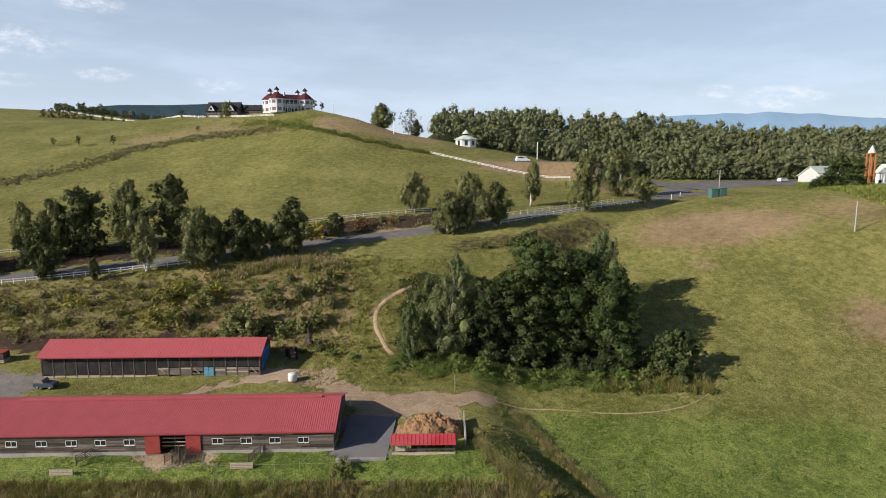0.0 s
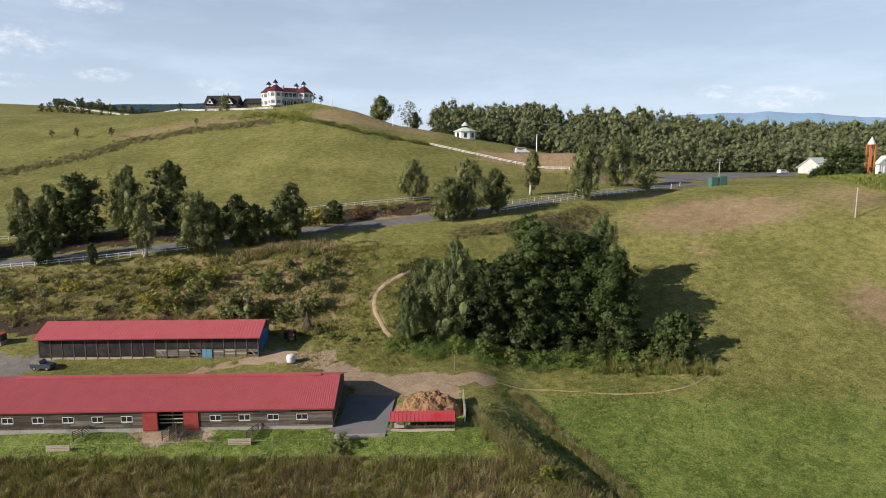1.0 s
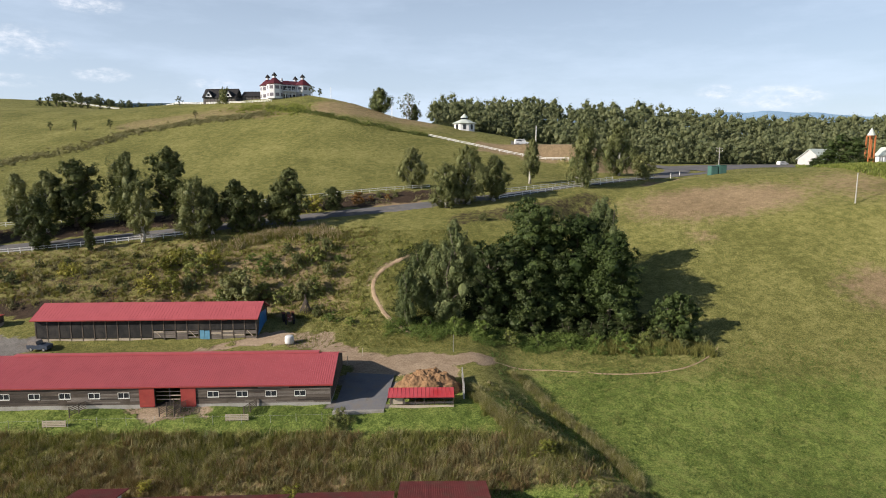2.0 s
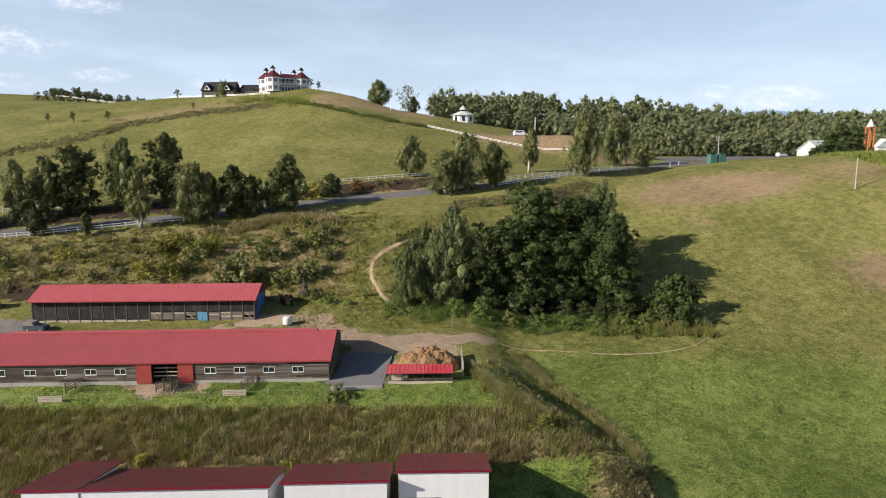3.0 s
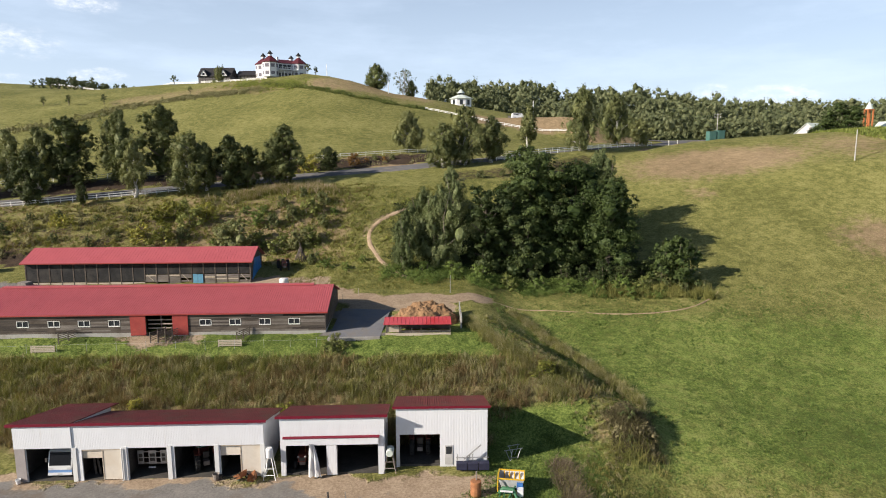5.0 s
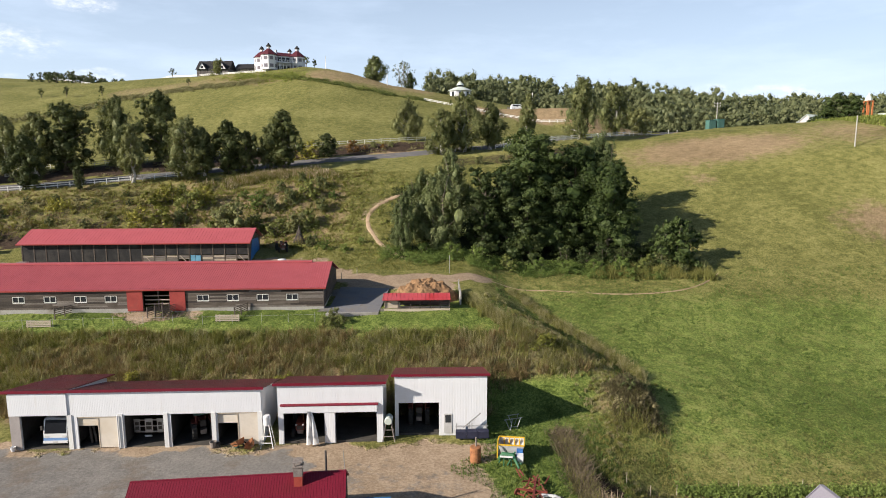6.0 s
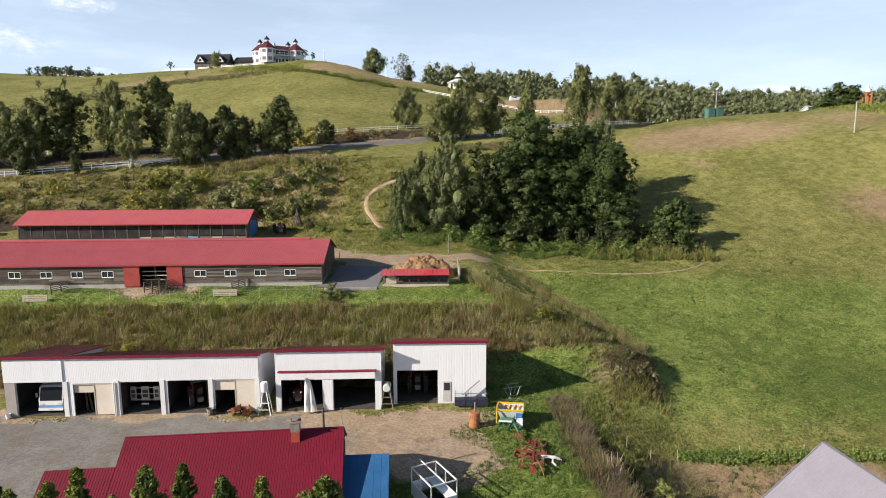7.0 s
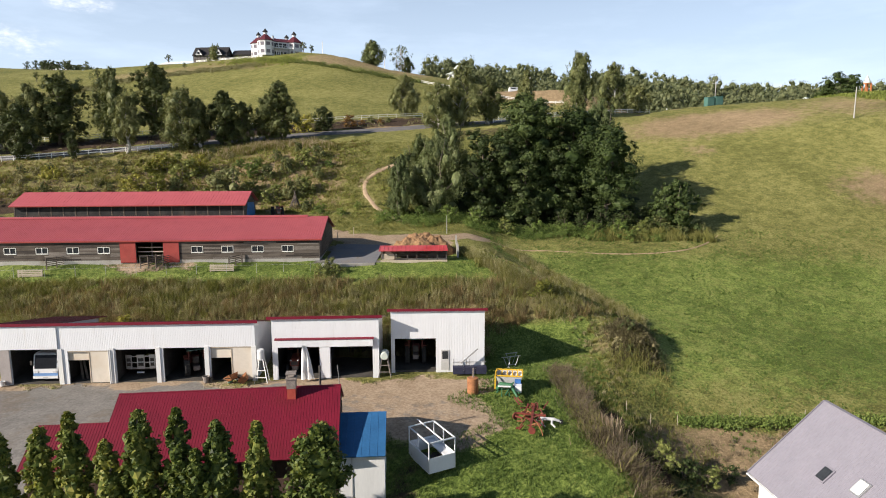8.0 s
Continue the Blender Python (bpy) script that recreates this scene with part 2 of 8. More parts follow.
LEAF_SCRUB = foliage("scrub_leaves", [(0.085, 0.108, 0.03), (0.175, 0.198, 0.055), (0.3, 0.308, 0.1)])
LEAF_RUST = foliage("rusty_leaves", [(0.12, 0.06, 0.02), (0.26, 0.14, 0.04), (0.38, 0.24, 0.07)])
LEAF_FRESH = foliage("fresh_leaves", [(0.0674, 0.105, 0.0245), (0.135, 0.1874, 0.0431), (0.2326, 0.2776, 0.0747)])
LEAF_MID = foliage("maple_leaves", [(0.024, 0.04, 0.0112), (0.048, 0.072, 0.02), (0.088, 0.116, 0.0344)])
LEAF_WILLOW = foliage("willow_leaves", [(0.0531, 0.0734, 0.0278), (0.1139, 0.1392, 0.0531), (0.196, 0.2151, 0.0948)])
LEAF_YELLOW = foliage("yellowing_leaves", [(0.1125, 0.1275, 0.027), (0.255, 0.2475, 0.048), (0.45, 0.39, 0.0825)])
LEAF_HEDGE = foliage("hedge_leaves", [(0.022, 0.038, 0.01), (0.068, 0.098, 0.022), (0.15, 0.172, 0.037), (0.29, 0.265, 0.062)], size=0.9)
# woodland greens made paler and bluer, so distance haze sits in the colour
LEAF_WOODS = foliage("haze_tinted_leaves", [(0.048, 0.063, 0.03), (0.104, 0.121, 0.056), (0.196, 0.206, 0.1)], size=0.12, each=0.3)
WEED_GREEN = foliage("green_weeds", [(0.0759, 0.0891, 0.0213), (0.172, 0.1741, 0.0483), (0.3036, 0.2732, 0.0966)], 0.8, 0.25, 0.6, 0.3)
WEED_BROWN = foliage("dry_weeds", [(0.1093, 0.0789, 0.0364), (0.2385, 0.1771, 0.084), (0.3974, 0.3036, 0.1619)], 0.8, 0.25, 0.6, 0.3)
WEED_GREY = foliage("seeding_weeds", [(0.1164, 0.1141, 0.0524), (0.2328, 0.2153, 0.1047), (0.3957, 0.3491, 0.1979)], 0.8, 0.25, 0.6, 0.3)
LEAF_HERB = foliage("bank_herbs", [(0.1246, 0.1612, 0.0381), (0.2419, 0.271, 0.0658), (0.3957, 0.381, 0.1246)], 0.7, 0.3)
REED = foliage("dry_reeds", [(0.068, 0.052, 0.033), (0.145, 0.113, 0.073), (0.25, 0.2, 0.138)], 0.8, 0.2, 0.6, 0.3)
GRASS_BLADES = foliage("meadow_grass", [(0.056, 0.096, 0.02), (0.106, 0.156, 0.035), (0.172, 0.214, 0.062)], 0.6, 0.25)
BRUSH = foliage("rough_brush", [(0.11, 0.105, 0.046), (0.235, 0.22, 0.105), (0.38, 0.345, 0.19)], 0.8, 0.2, 0.35, 0.3)
VINE = foliage("dead_vines", [(0.055, 0.048, 0.026), (0.115, 0.1, 0.05), (0.2, 0.172, 0.092)], 0.8, 0.2, 0.6)
PLUME = foliage("silvery_plumes", [(0.2, 0.1395, 0.0968), (0.36, 0.2697, 0.1936), (0.5, 0.3999, 0.3168)], 0.8, 0.3)


# ---- building tools ----
class Geo:
    """Collects vertices and faces of one mesh."""

    def __init__(self):
        self.v, self.f = [], []

    def add(self, verts, faces):
        n = len(self.v)
        self.v += [tuple(p) for p in verts]
        self.f += [tuple(n + i for i in f) for f in faces]
        return self

    def box(self, x0, x1, y0, y1, z0, z1):
        v = [(x, y, z) for z in (z0, z1) for y in (y0, y1) for x in (x0, x1)]
        return self.add(v, [(0, 2, 3, 1), (4, 5, 7, 6), (0, 1, 5, 4), (2, 6, 7, 3), (0, 4, 6, 2), (1, 3, 7, 5)])

    def slab(self, a, b, c, d, t):
        """A flat plate over the four corners (anticlockwise from above), t thick downwards."""
        a, b, c, d = map(Vector, (a, b, c, d))
        n = (b - a).cross(d - a).normalized() * -t
        top, low = [a, b, c, d], [p + n for p in (a, b, c, d)]
        return self.add(top + low, [(0, 1, 2, 3), (7, 6, 5, 4)] + [(i + 4, (i + 1) % 4 + 4, (i + 1) % 4, i) for i in range(4)])

    def beam(self, p, q, w, h=None):
        """A square bar from p to q."""
        p, q = Vector(p), Vector(q)
        h = h or w
        d = (q - p).normalized()
        s = d.cross(Vector((0, 0, 1)))
        s = (s if s.length > 0.01 else Vector((1, 0, 0))).normalized()
        u = s.cross(d).normalized()
        ring = [s * w / 2 + u * h / 2, -s * w / 2 + u * h / 2, -s * w / 2 - u * h / 2, s * w / 2 - u * h / 2]
        return self.add([p + r for r in ring] + [q + r for r in ring], [(3, 2, 1, 0), (4, 5, 6, 7)] + [(i, (i + 1) % 4, (i + 1) % 4 + 4, i + 4) for i in range(4)])

    def tube(self, points, radii, n=8):
        """A round tapering bar through the points, with closed ends."""
        pts = [Vector(p) for p in points]
        rings = []
        for i, p in enumerate(pts):
            d = (pts[min(i + 1, len(pts) - 1)] - pts[max(i - 1, 0)]).normalized()
            s = d.cross(Vector((0, 0, 1)) if abs(d.z) < 0.95 else Vector((1, 0, 0))).normalized()
            u = d.cross(s)
            rings.append([p + (s * math.cos(2 * math.pi * k / n) + u * math.sin(2 * math.pi * k / n)) * radii[i] for k in range(n)])
        faces = [(i * n + k, i * n + (k + 1) % n, (i + 1) * n + (k + 1) % n, (i + 1) * n + k) for i in range(len(pts) - 1) for k in range(n)]
        faces += [tuple(range(n - 1, -1, -1)), tuple((len(pts) - 1) * n + k for k in range(n))]
        return self.add([p for r in rings for p in r], faces)

    def lathe(self, x, y, profile, n=16, turn=0.0):
        """Turned about the upright through (x, y); profile of (radius, z) from below."""
        v = [(x + r * math.cos(turn + 2 * math.pi * k / n), y + r * math.sin(turn + 2 * math.pi * k / n), z) for r, z in profile for k in range(n)]
        f = [(i * n + k, i * n + (k + 1) % n, (i + 1) * n + (k + 1) % n, (i + 1) * n + k) for i in range(len(profile) - 1) for k in range(n)]
        f += [tuple(range(n - 1, -1, -1)), tuple((len(profile) - 1) * n + k for k in range(n))]
        return self.add(v, f)

    def wheel(self, x, y, z, r, w, axis="x", n=20):
        """A tyre shape lying on its axis."""
        prof = [(r * 0.55, -w / 2), (r * 0.92, -w / 2), (r, -w * 0.3), (r, w * 0.3), (r * 0.92, w / 2), (r * 0.55, w / 2)]
        v = []
        for rr, a in prof:
            for k in range(n):
                c, s = rr * math.cos(2 * math.pi * k / n), rr * math.sin(2 * math.pi * k / n)
                v.append((x + a, y + c, z + s) if axis == "x" else (x + c, y + a, z + s))
        m = len(prof)
        return self.add(v, [(i * n + k, i * n + (k + 1) % n, ((i + 1) % m) * n + (k + 1) % n, ((i + 1) % m) * n + k) for i in range(m) for k in range(n)])


def mesh_of(name, verts, faces, mat, smooth=False):
    me = bpy.data.meshes.new(name)
    me.from_pydata(verts, [], faces)
    me.materials.append(mat)
    if smooth:
        me.polygons.foreach_set("use_smooth", np.ones(len(me.polygons), dtype=bool))
    me.update()
    return me


def part(name, g, mat, parent, label="", smooth=False):
    ob = new(name, mesh_of(name, g.v, g.f, mat, smooth) if isinstance(g, Geo) else g)
    ob.parent = parent
    if label:
        ob["label"] = label
    return ob


def thing(name, m, label, category, group="", kind=""):
    ob = new(name)
    ob.matrix_world = m
    return tagged(ob, label, category, group, kind)


def singles(verts):
    return np.arange(len(verts)).reshape(-1, 3)


def np_mesh(name, verts, faces, mat):
    """A mesh from arrays: verts (n, 3), faces (m, k)."""
    me = bpy.data.meshes.new(name)
    k = faces.shape[1]
    me.vertices.add(len(verts))
    me.vertices.foreach_set("co", np.asarray(verts, np.float32).ravel())
    me.loops.add(faces.size)
    me.loops.foreach_set("vertex_index", faces.ravel().astype(np.int32))
    me.polygons.add(len(faces))
    me.polygons.foreach_set("loop_start", np.arange(0, faces.size, k, dtype=np.int32))
    me.materials.append(mat)
    me.update(calc_edges=True)
    me.validate()
    return me


# ---- land ----
def ease(a, b, v):
    t = np.clip((v - a) / (b - a), 0, 1)
    return t * t * (3 - 2 * t)


def line(v, pts):
    xs, ys = zip(*pts)
    return np.interp(v, xs, ys)


def run(y, keys):
    """Height along y through (y, z) keys, each of which may change with x."""
    z = np.broadcast_to(np.asarray(keys[0][1], float), y.shape).copy()
    for (ya, za), (yb, zb) in zip(keys, keys[1:]):
        t = np.clip((y - ya) / np.maximum(np.asarray(yb, float) - ya, 0.1), 0, 1)
        z = z + (np.asarray(zb, float) - za) * (t * t * (3 - 2 * t) + t) / 2
    return z


ROAD_Y = [(-400, 40), (-200, 92), (-120, 116.5), (-81, 127), (-61, 131.2), (-43, 136), (-24, 142), (-11, 146.2), (0, 149.8), (12, 155), (30, 163), (52, 176), (70, 190), (110, 210), (400, 300)]
ROAD_Z = [(-400, 12), (-200, 16), (-120, 19.5), (-81, 21.8), (-55, 23.9), (-24, 26.7), (-11, 27.6), (0, 28.5), (12, 29.6), (30, 31.4), (52, 33), (70, 33.6), (110, 35), (400, 36)]
FIELD = [(20, -4), (38, -1.2), (47, 0.7), (56, 1.6), (65, 1.9), (80, 5.0), (93, 8), (100, 10.2), (111, 13.8), (121, 17.4), (133, 21.6), (150, 27.5), (163, 31.6), (175, 33.4), (190, 34), (210, 34.6)]
TOP_Y = [(-250, 316), (-211, 310), (-160, 300), (-125, 302), (-88, 294), (-60, 285), (-45, 268), (-20, 252), (15, 248)]
CREST = [(-500, 72), (-240, 63.8), (-211, 62.7), (-160, 60.8), (-125, 63.6), (-112, 63.6), (-88, 65), (-58, 66), (-45, 63), (-35, 60.5), (-18, 54.6), (8, 50.2), (36, 45), (58, 39.5), (80, 36.2), (130, 36), (400, 38)]
BANK_EDGE = [(30, 14), (48, 15), (58, 18), (66, 15), (77, 9), (95, 7), (112, 9), (130, 18), (150, 30), (170, 60), (200, 160)]


DITCH = [(12.8, 46), (13.0, 43.5), (13.7, 41.0), (14.9, 39.4), (15.6, 37.6), (16.6, 34), (18.5, 29)]


def height(x, y):
    x, y = np.asarray(x, float), np.asarray(y, float)
    yr, zr = line(x, ROAD_Y), line(x, ROAD_Z)
    toe = np.minimum(104.5, yr - 12)
    brow = np.maximum(toe + 6, yr - 15)
    rise = 3.4 * (1 - ease(-15, 40, x) * 0.8)
    lift = 0.1 + 0.55 * (1 - ease(0, 40, x))
    farm = run(y, [(20, -2.6), (34, 0.9), (38, 2.3), (43, 2.95), (56.5, 3.1), (71.5, 9.3), (74, 9.6), (92, 10.6), (toe, 12.6), (brow, zr - line(x, [(-60, 4.8), (-40, 4.7), (-25, 3.3), (0, 2.6)])), (yr - 3.4, zr - lift), (yr + 3.4, zr + lift), (yr + 14, zr + rise)])
    field = (line(y, FIELD) + line(y - 2, FIELD)) / 2
    field = field + line(y, [(47, 0), (64, -0.1), (95, -0.02), (136, 0.15), (165, 0.08), (190, 0.02), (230, 0)]) * np.clip(x - 45, -30, 70)
    w = ease(-3.5, 6, x - line(y, BANK_EDGE))
    near = farm * (1 - w) + field * w
    top_y = line(x, TOP_Y)
    start = yr + 14
    climb = np.clip((y - start) / np.maximum(top_y - start, 20), 0, 1)
    climb = 0.55 * climb ** 1.1 + 0.45 * climb * climb * (3 - 2 * climb)
    hill = (line(x, CREST) - (zr + rise)) * climb + line(x, [(-260, 0.13), (-211, 0.12), (-177, 0.07), (-150, 0.05), (-128, 0)]) * np.clip(y - top_y, 0, 70)
    hill = hill - np.minimum(np.maximum(y - top_y - 6 - 66 * (1 - ease(-160, -128, x)), 0) * 0.16, 55) * (1 - ease(-30, 2, x))
    woods = line(x, [(-30, 0), (-8, 9), (50, 22), (110, 25), (180, 17.5), (400, 16.5)]) * ease(262, 400, y) - 30 * ease(470, 1100, y) * ease(-30, 60, x)
    z = near + hill + woods + 1.1 * np.exp(-((x + 11) / 7) ** 2 - ((y - 108) / 9) ** 2) + 1.9 * np.exp(-((x - 19.0) / 1.6) ** 2 - ((y - 58.5) / 3.0) ** 2)
    z = z - 0.9 * near_line(x, y, DITCH, 0.4, 1.1)
    edge = line(x, [(-4, 231), (7, 228), (22, 223), (37, 219.5), (60, 214)])
    shelf = 43.5 - np.maximum(edge - y, 0) * 0.6 - np.maximum(x - 50, 0) * 0.55 - np.maximum(y - 250, 0) * 0.25
    return np.where((x > 4) & (y < 275), np.maximum(z, shelf), z)


def ground_at(x, y):
    return float(height(x, y))


def spread(marks):
    """Grid lines from (start, step) marks; the steps grow from one mark to the next."""
    out = [marks[0][0]]
    for (a, sa), (b, sb) in zip(marks, marks[1:]):
        while out[-1] < b - 0.01:
            t = (out[-1] - a) / (b - a)
            out.append(out[-1] + sa * (sb / sa) ** t)
        out[-1] = b
    return np.array(out)


def near_line(x, y, pts, width, soft):
    """1 within width of the broken line, falling to 0 over soft."""
    best = np.full(x.shape, 1e9)
    for (ax, ay), (bx, by) in zip(pts, pts[1:]):
        dx, dy = bx - ax, by - ay
        t = np.clip(((x - ax) * dx + (y - ay) * dy) / (dx * dx + dy * dy), 0, 1)
        best = np.minimum(best, np.hypot(x - ax - t * dx, y - ay - t * dy))
    return 1 - ease(width, width + soft, best)


def blob(x, y, cx, cy, rx, ry):
    return np.exp(-(((x - cx) / rx) ** 2 + ((y - cy) / ry) ** 2))


def inside(x, y, x0, x1, y0, y1, soft):
    return ease(x0 - soft, x0 + soft, x) * (1 - ease(x1 - soft, x1 + soft, x)) * ease(y0 - soft, y0 + soft, y) * (1 - ease(y1 - soft, y1 + soft, y))


FOOTPATH = [(-4.5, 97.3), (-7.8, 100.1), (-10.7, 106.0), (-13.3, 113.0), (-12.6, 115.3), (-10.3, 118.5), (-6.5, 121.1)]
FARM_TRACK = [(-28.2, 95.7), (-23.9, 96.6), (-20.1, 95.5), (-15.9, 92.1), (-13.1, 88.2), (-8.5, 87.4), (-2.8, 88.1), (5.5, 88.8)]
ROAD_LINE = [(x, float(line(x, ROAD_Y))) for x in (-400, -200, -120, -81, -55, -24, 0, 30, 52, 70)]


def make_ground():
    xs = spread([(-4500, 300), (-400, 14), (-90, 1.7), (-55, 1.4), (45, 1.35), (100, 2.6), (420, 12), (4500, 300)])
    ys = spread([(-400, 60), (10, 2.0), (28, 1.1), (70, 1.1), (112, 1.3), (150, 2.0), (310, 3.4), (480, 10), (4700, 300)])
    x, y = np.meshgrid(xs, ys)
    z = height(x, y)
    near = inside(x, y, -150, 150, 20, 280, 20)
    z = z + near * (0.10 * np.sin(x * 0.9 + 1.3 * np.sin(y * 0.37)) * np.sin(y * 0.8 + np.sin(x * 0.51))) * (1 - inside(x, y, -60, 10, 34, 56, 2))
    nx, ny = len(xs), len(ys)
    i = np.arange(nx * ny).reshape(ny, nx)
    faces = np.stack([i[:-1, :-1], i[:-1, 1:], i[1:, 1:], i[1:, :-1]], -1).reshape(-1, 4)
    me = np_mesh("ground", np.stack([x, y, z], -1).reshape(-1, 3), faces, GROUND)
    me.polygons.foreach_set("use_smooth", np.ones(len(faces), dtype=bool))
    flat_x, flat_y = x, y
    x = x + 0.9 * np.sin(y * 0.8 + 2 * np.sin(x * 0.23)) + 0.5 * np.sin(y * 2.1 + x * 0.7)
    y = y + 0.7 * np.sin(flat_x * 0.7 + 2 * np.sin(y * 0.31)) + 0.4 * np.sin(flat_x * 1.9 + y * 0.6)
    yr = line(x, ROAD_Y)
    dry = 0.6 * inside(x, y, -70, 20, 56, 68.2, 1.5) * (1 - 0.6 * ease(62, 70, y)) * (1 - inside(x, y, 4, 16, 45, 62.5, 1))
    dry = np.maximum(dry, (0.4 + 0.22 * ease(-60, -40, x)) * inside(x, y, -200, -16, 104, 128, 3) * (y < yr - 3))
    dry = np.maximum(dry, 1.0 * blob(x, y, 66, 149, 24, 11))
    dry = np.maximum(dry, 0.75 * blob(x, y, 80, 112, 9, 8))
    dry = np.maximum(dry, 0.6 * blob(x, y, 97, 150, 14, 16))
    dry = np.maximum(dry, 0.55 * blob(x, y, 56, 133, 6, 4))
    dry = np.maximum(dry, 0.9 * near_line(x, y, [(62, 226), (70, 242), (77, 284), (84, 300)], 4, 5))
    earth = 0.9 * near_line(x, y, [(x0, float(line(x0, ROAD_Y)) + 8.5) for x0 in (-300, -120, -81, -61, -43, -24, -11, 0)], 3, 2)
    earth = np.maximum(earth, 0.75 * near_line(x, y, [(-95, 105), (-74, 106.3), (-57, 106.2), (-42, 107.2)], 1.4, 1.4))
    earth = np.maximum(earth, 0.52 * near_line(x, y, [(5, 137), (20, 143), (38, 154)], 3, 3))
    earth = np.maximum(earth, (0.42 + 0.16 * np.sin(x * 0.5) * np.sin(y * 0.7)) * inside(x, y, -130, -50, 104, 123, 3) * (y < yr - 5))
    dry = np.maximum(dry, 0.3 * inside(x, y, -26, -9, 98, 126, 3))
    dry = np.maximum(dry, 0.8 * inside(x, y, -24, -4, 147, 158, 1.5))
    dry = np.maximum(dry, 0.5 * near_line(x, y, [(-113, 246), (-80, 262), (-66, 250)], 8, 8))
    dry = np.maximum(dry, 0.6 * inside(x, y, -52, 0, 236, 262, 5))
    dry = np.maximum(dry, 0.8 * inside(x, y, 24, 60, 208, 222, 5))
    dry = np.maximum(dry, 0.9 * near_line(x, y, [(58, 170), (70, 175), (82, 180), (96, 186)], 2.5, 3))
    dry = np.maximum(dry, 0.55 * inside(x, y, -48, 5, 255, 300, 10))
    dry = np.maximum(dry, 0.9 * inside(x, y, 12, 66, 212, 226, 2) * (y < line(x, [(7, 230), (22, 225), (37, 222), (66, 216)]) + 2))
    dry = np.maximum(dry, 0.85 * inside(x, y, 46, 66, 198, 228, 3))
    dry = np.maximum(dry, 0.35 * inside(x, y, -30, 14, 228, 246, 3))
    dry = np.maximum(dry, 0.3 * near_line(x, y, [(10, 76), (17, 66), (19, 58), (17, 55)], 2.2, 3))
    dry = np.maximum(dry, 0.95 * inside(x, y, 16, 40, 39, 47, 1.5))
    # dark band along the ditch, its black shade painted with the earth colour
    earth = np.maximum(earth, 0.95 * near_line(flat_x, flat_y, DITCH, 0.9, 0.9))
    # darker ground between the lean-to and the cage
    earth = np.maximum(earth, 0.6 * inside(x, y, -3, -0.8, 32.5, 40.5, 0.8))
    lush = 0.75 * inside(x, y, -70, 8, 67.8, 78, 1.2) + 0.95 * inside(x, y, -4, 11, 25, 41, 2) + 0.9 * inside(x, y, 3, 14, 41, 63, 2)
    lush = np.maximum(lush, 0.65 * inside(x, y, 10, 70, 50, 92, 8))
    dirt = 0.5 * near_line(flat_x, flat_y, FOOTPATH, 0.3, 1.2)
    dirt = np.maximum(dirt, near_line(x, y, FARM_TRACK, 1.5, 1.6))
    for off in (-0.75, 0.75):
        dirt = np.maximum(dirt, 0.9 * near_line(flat_x, flat_y, [(-44, 86.5 + off), (-39, 88.5 + off), (-36.1, 92.5 + off), (-32.3, 94.3 + off), (-28.1, 95.4 + off)], 0.25, 0.5))
        dirt = np.maximum(dirt, 0.95 * inside(x, y, -13, 2, 82.5, 90.5, 1.5))
    dirt = np.maximum(dirt, 0.95 * inside(x, y, -38.5, -27, 70.6, 73.6, 0.8))
    dirt = np.maximum(dirt, (0.72 + 0.2 * np.sin(x * 0.45)) * inside(x, y, -62, 4, 48.4, 52, 0.8))
    dirt = np.maximum(dirt, 0.85 * inside(x, y, -16, 4.5, 40, 51, 1.4))
    gravel = np.maximum(inside(x, y, -75, -11, 30, 50.2, 1.2), 0.4 * inside(x, y, -12, 2.2, 42.5, 48.5, 1.6))
    gravel = np.maximum(gravel, 0.9 * inside(x, y, -13.2, -6.5, 72.8, 83, 0.5))
    gravel = np.maximum(gravel, inside(x, y, -110, -62, 80, 97, 2))
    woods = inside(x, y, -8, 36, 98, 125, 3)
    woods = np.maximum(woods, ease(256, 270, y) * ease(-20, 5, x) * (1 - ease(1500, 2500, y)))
    for key, v in (("dry", dry), ("lush", lush), ("dirt", dirt), ("gravel", gravel), ("woods", woods), ("earth", earth)):
        me.attributes.new(key, "FLOAT", "POINT").data.foreach_set("value", np.clip(v, 0, 1).astype(np.float32).ravel())
    return tagged(new("ground", me), "rolling green pasture with weedy banks and gravel yard", "ground", kind="structure")


make_ground()


def strip(name, pts, width, mat, lift, label, category, step=2.0):
    """A paved strip laid on the land along a broken line."""
    P = [Vector((*p, 0)) for p in pts]
    dense = []
    for a, b in zip(P, P[1:]):
        n = max(1, int((b - a).length / step))
        dense += [a.lerp(b, k / n) for k in range(n)]
    dense.append(P[-1])
    sm = [sum((dense[max(0, min(len(dense) - 1, i + k))] for k in range(-6, 7)), Vector()) / 13 for i in range(len(dense))]
    g = Geo()
    v, f = [], []
    for i, p in enumerate(sm):
        d = (sm[min(i + 1, len(sm) - 1)] - sm[max(i - 1, 0)]).normalized()
        s = Vector((d.y, -d.x, 0))
        for k in range(7):
            q = p + s * width * (k / 6 - 0.5)
            v.append((q.x, q.y, ground_at(q.x, q.y) + lift + (0.02 if 0 < k < 6 else -0.12)))
    for i in range(len(sm) - 1):
        for k in range(6):
            a = i * 7 + k
            f.append((a, a + 1, a + 8, a + 7))
    g.add(v, f)
    return tagged(new(name, mesh_of(name, g.v, g.f, mat, True)), label, category, kind="structure")


strip("footpath", FOOTPATH, 0.85, TRODDEN, 0.06, "narrow trodden earth path up the slope", "path", 0.7)
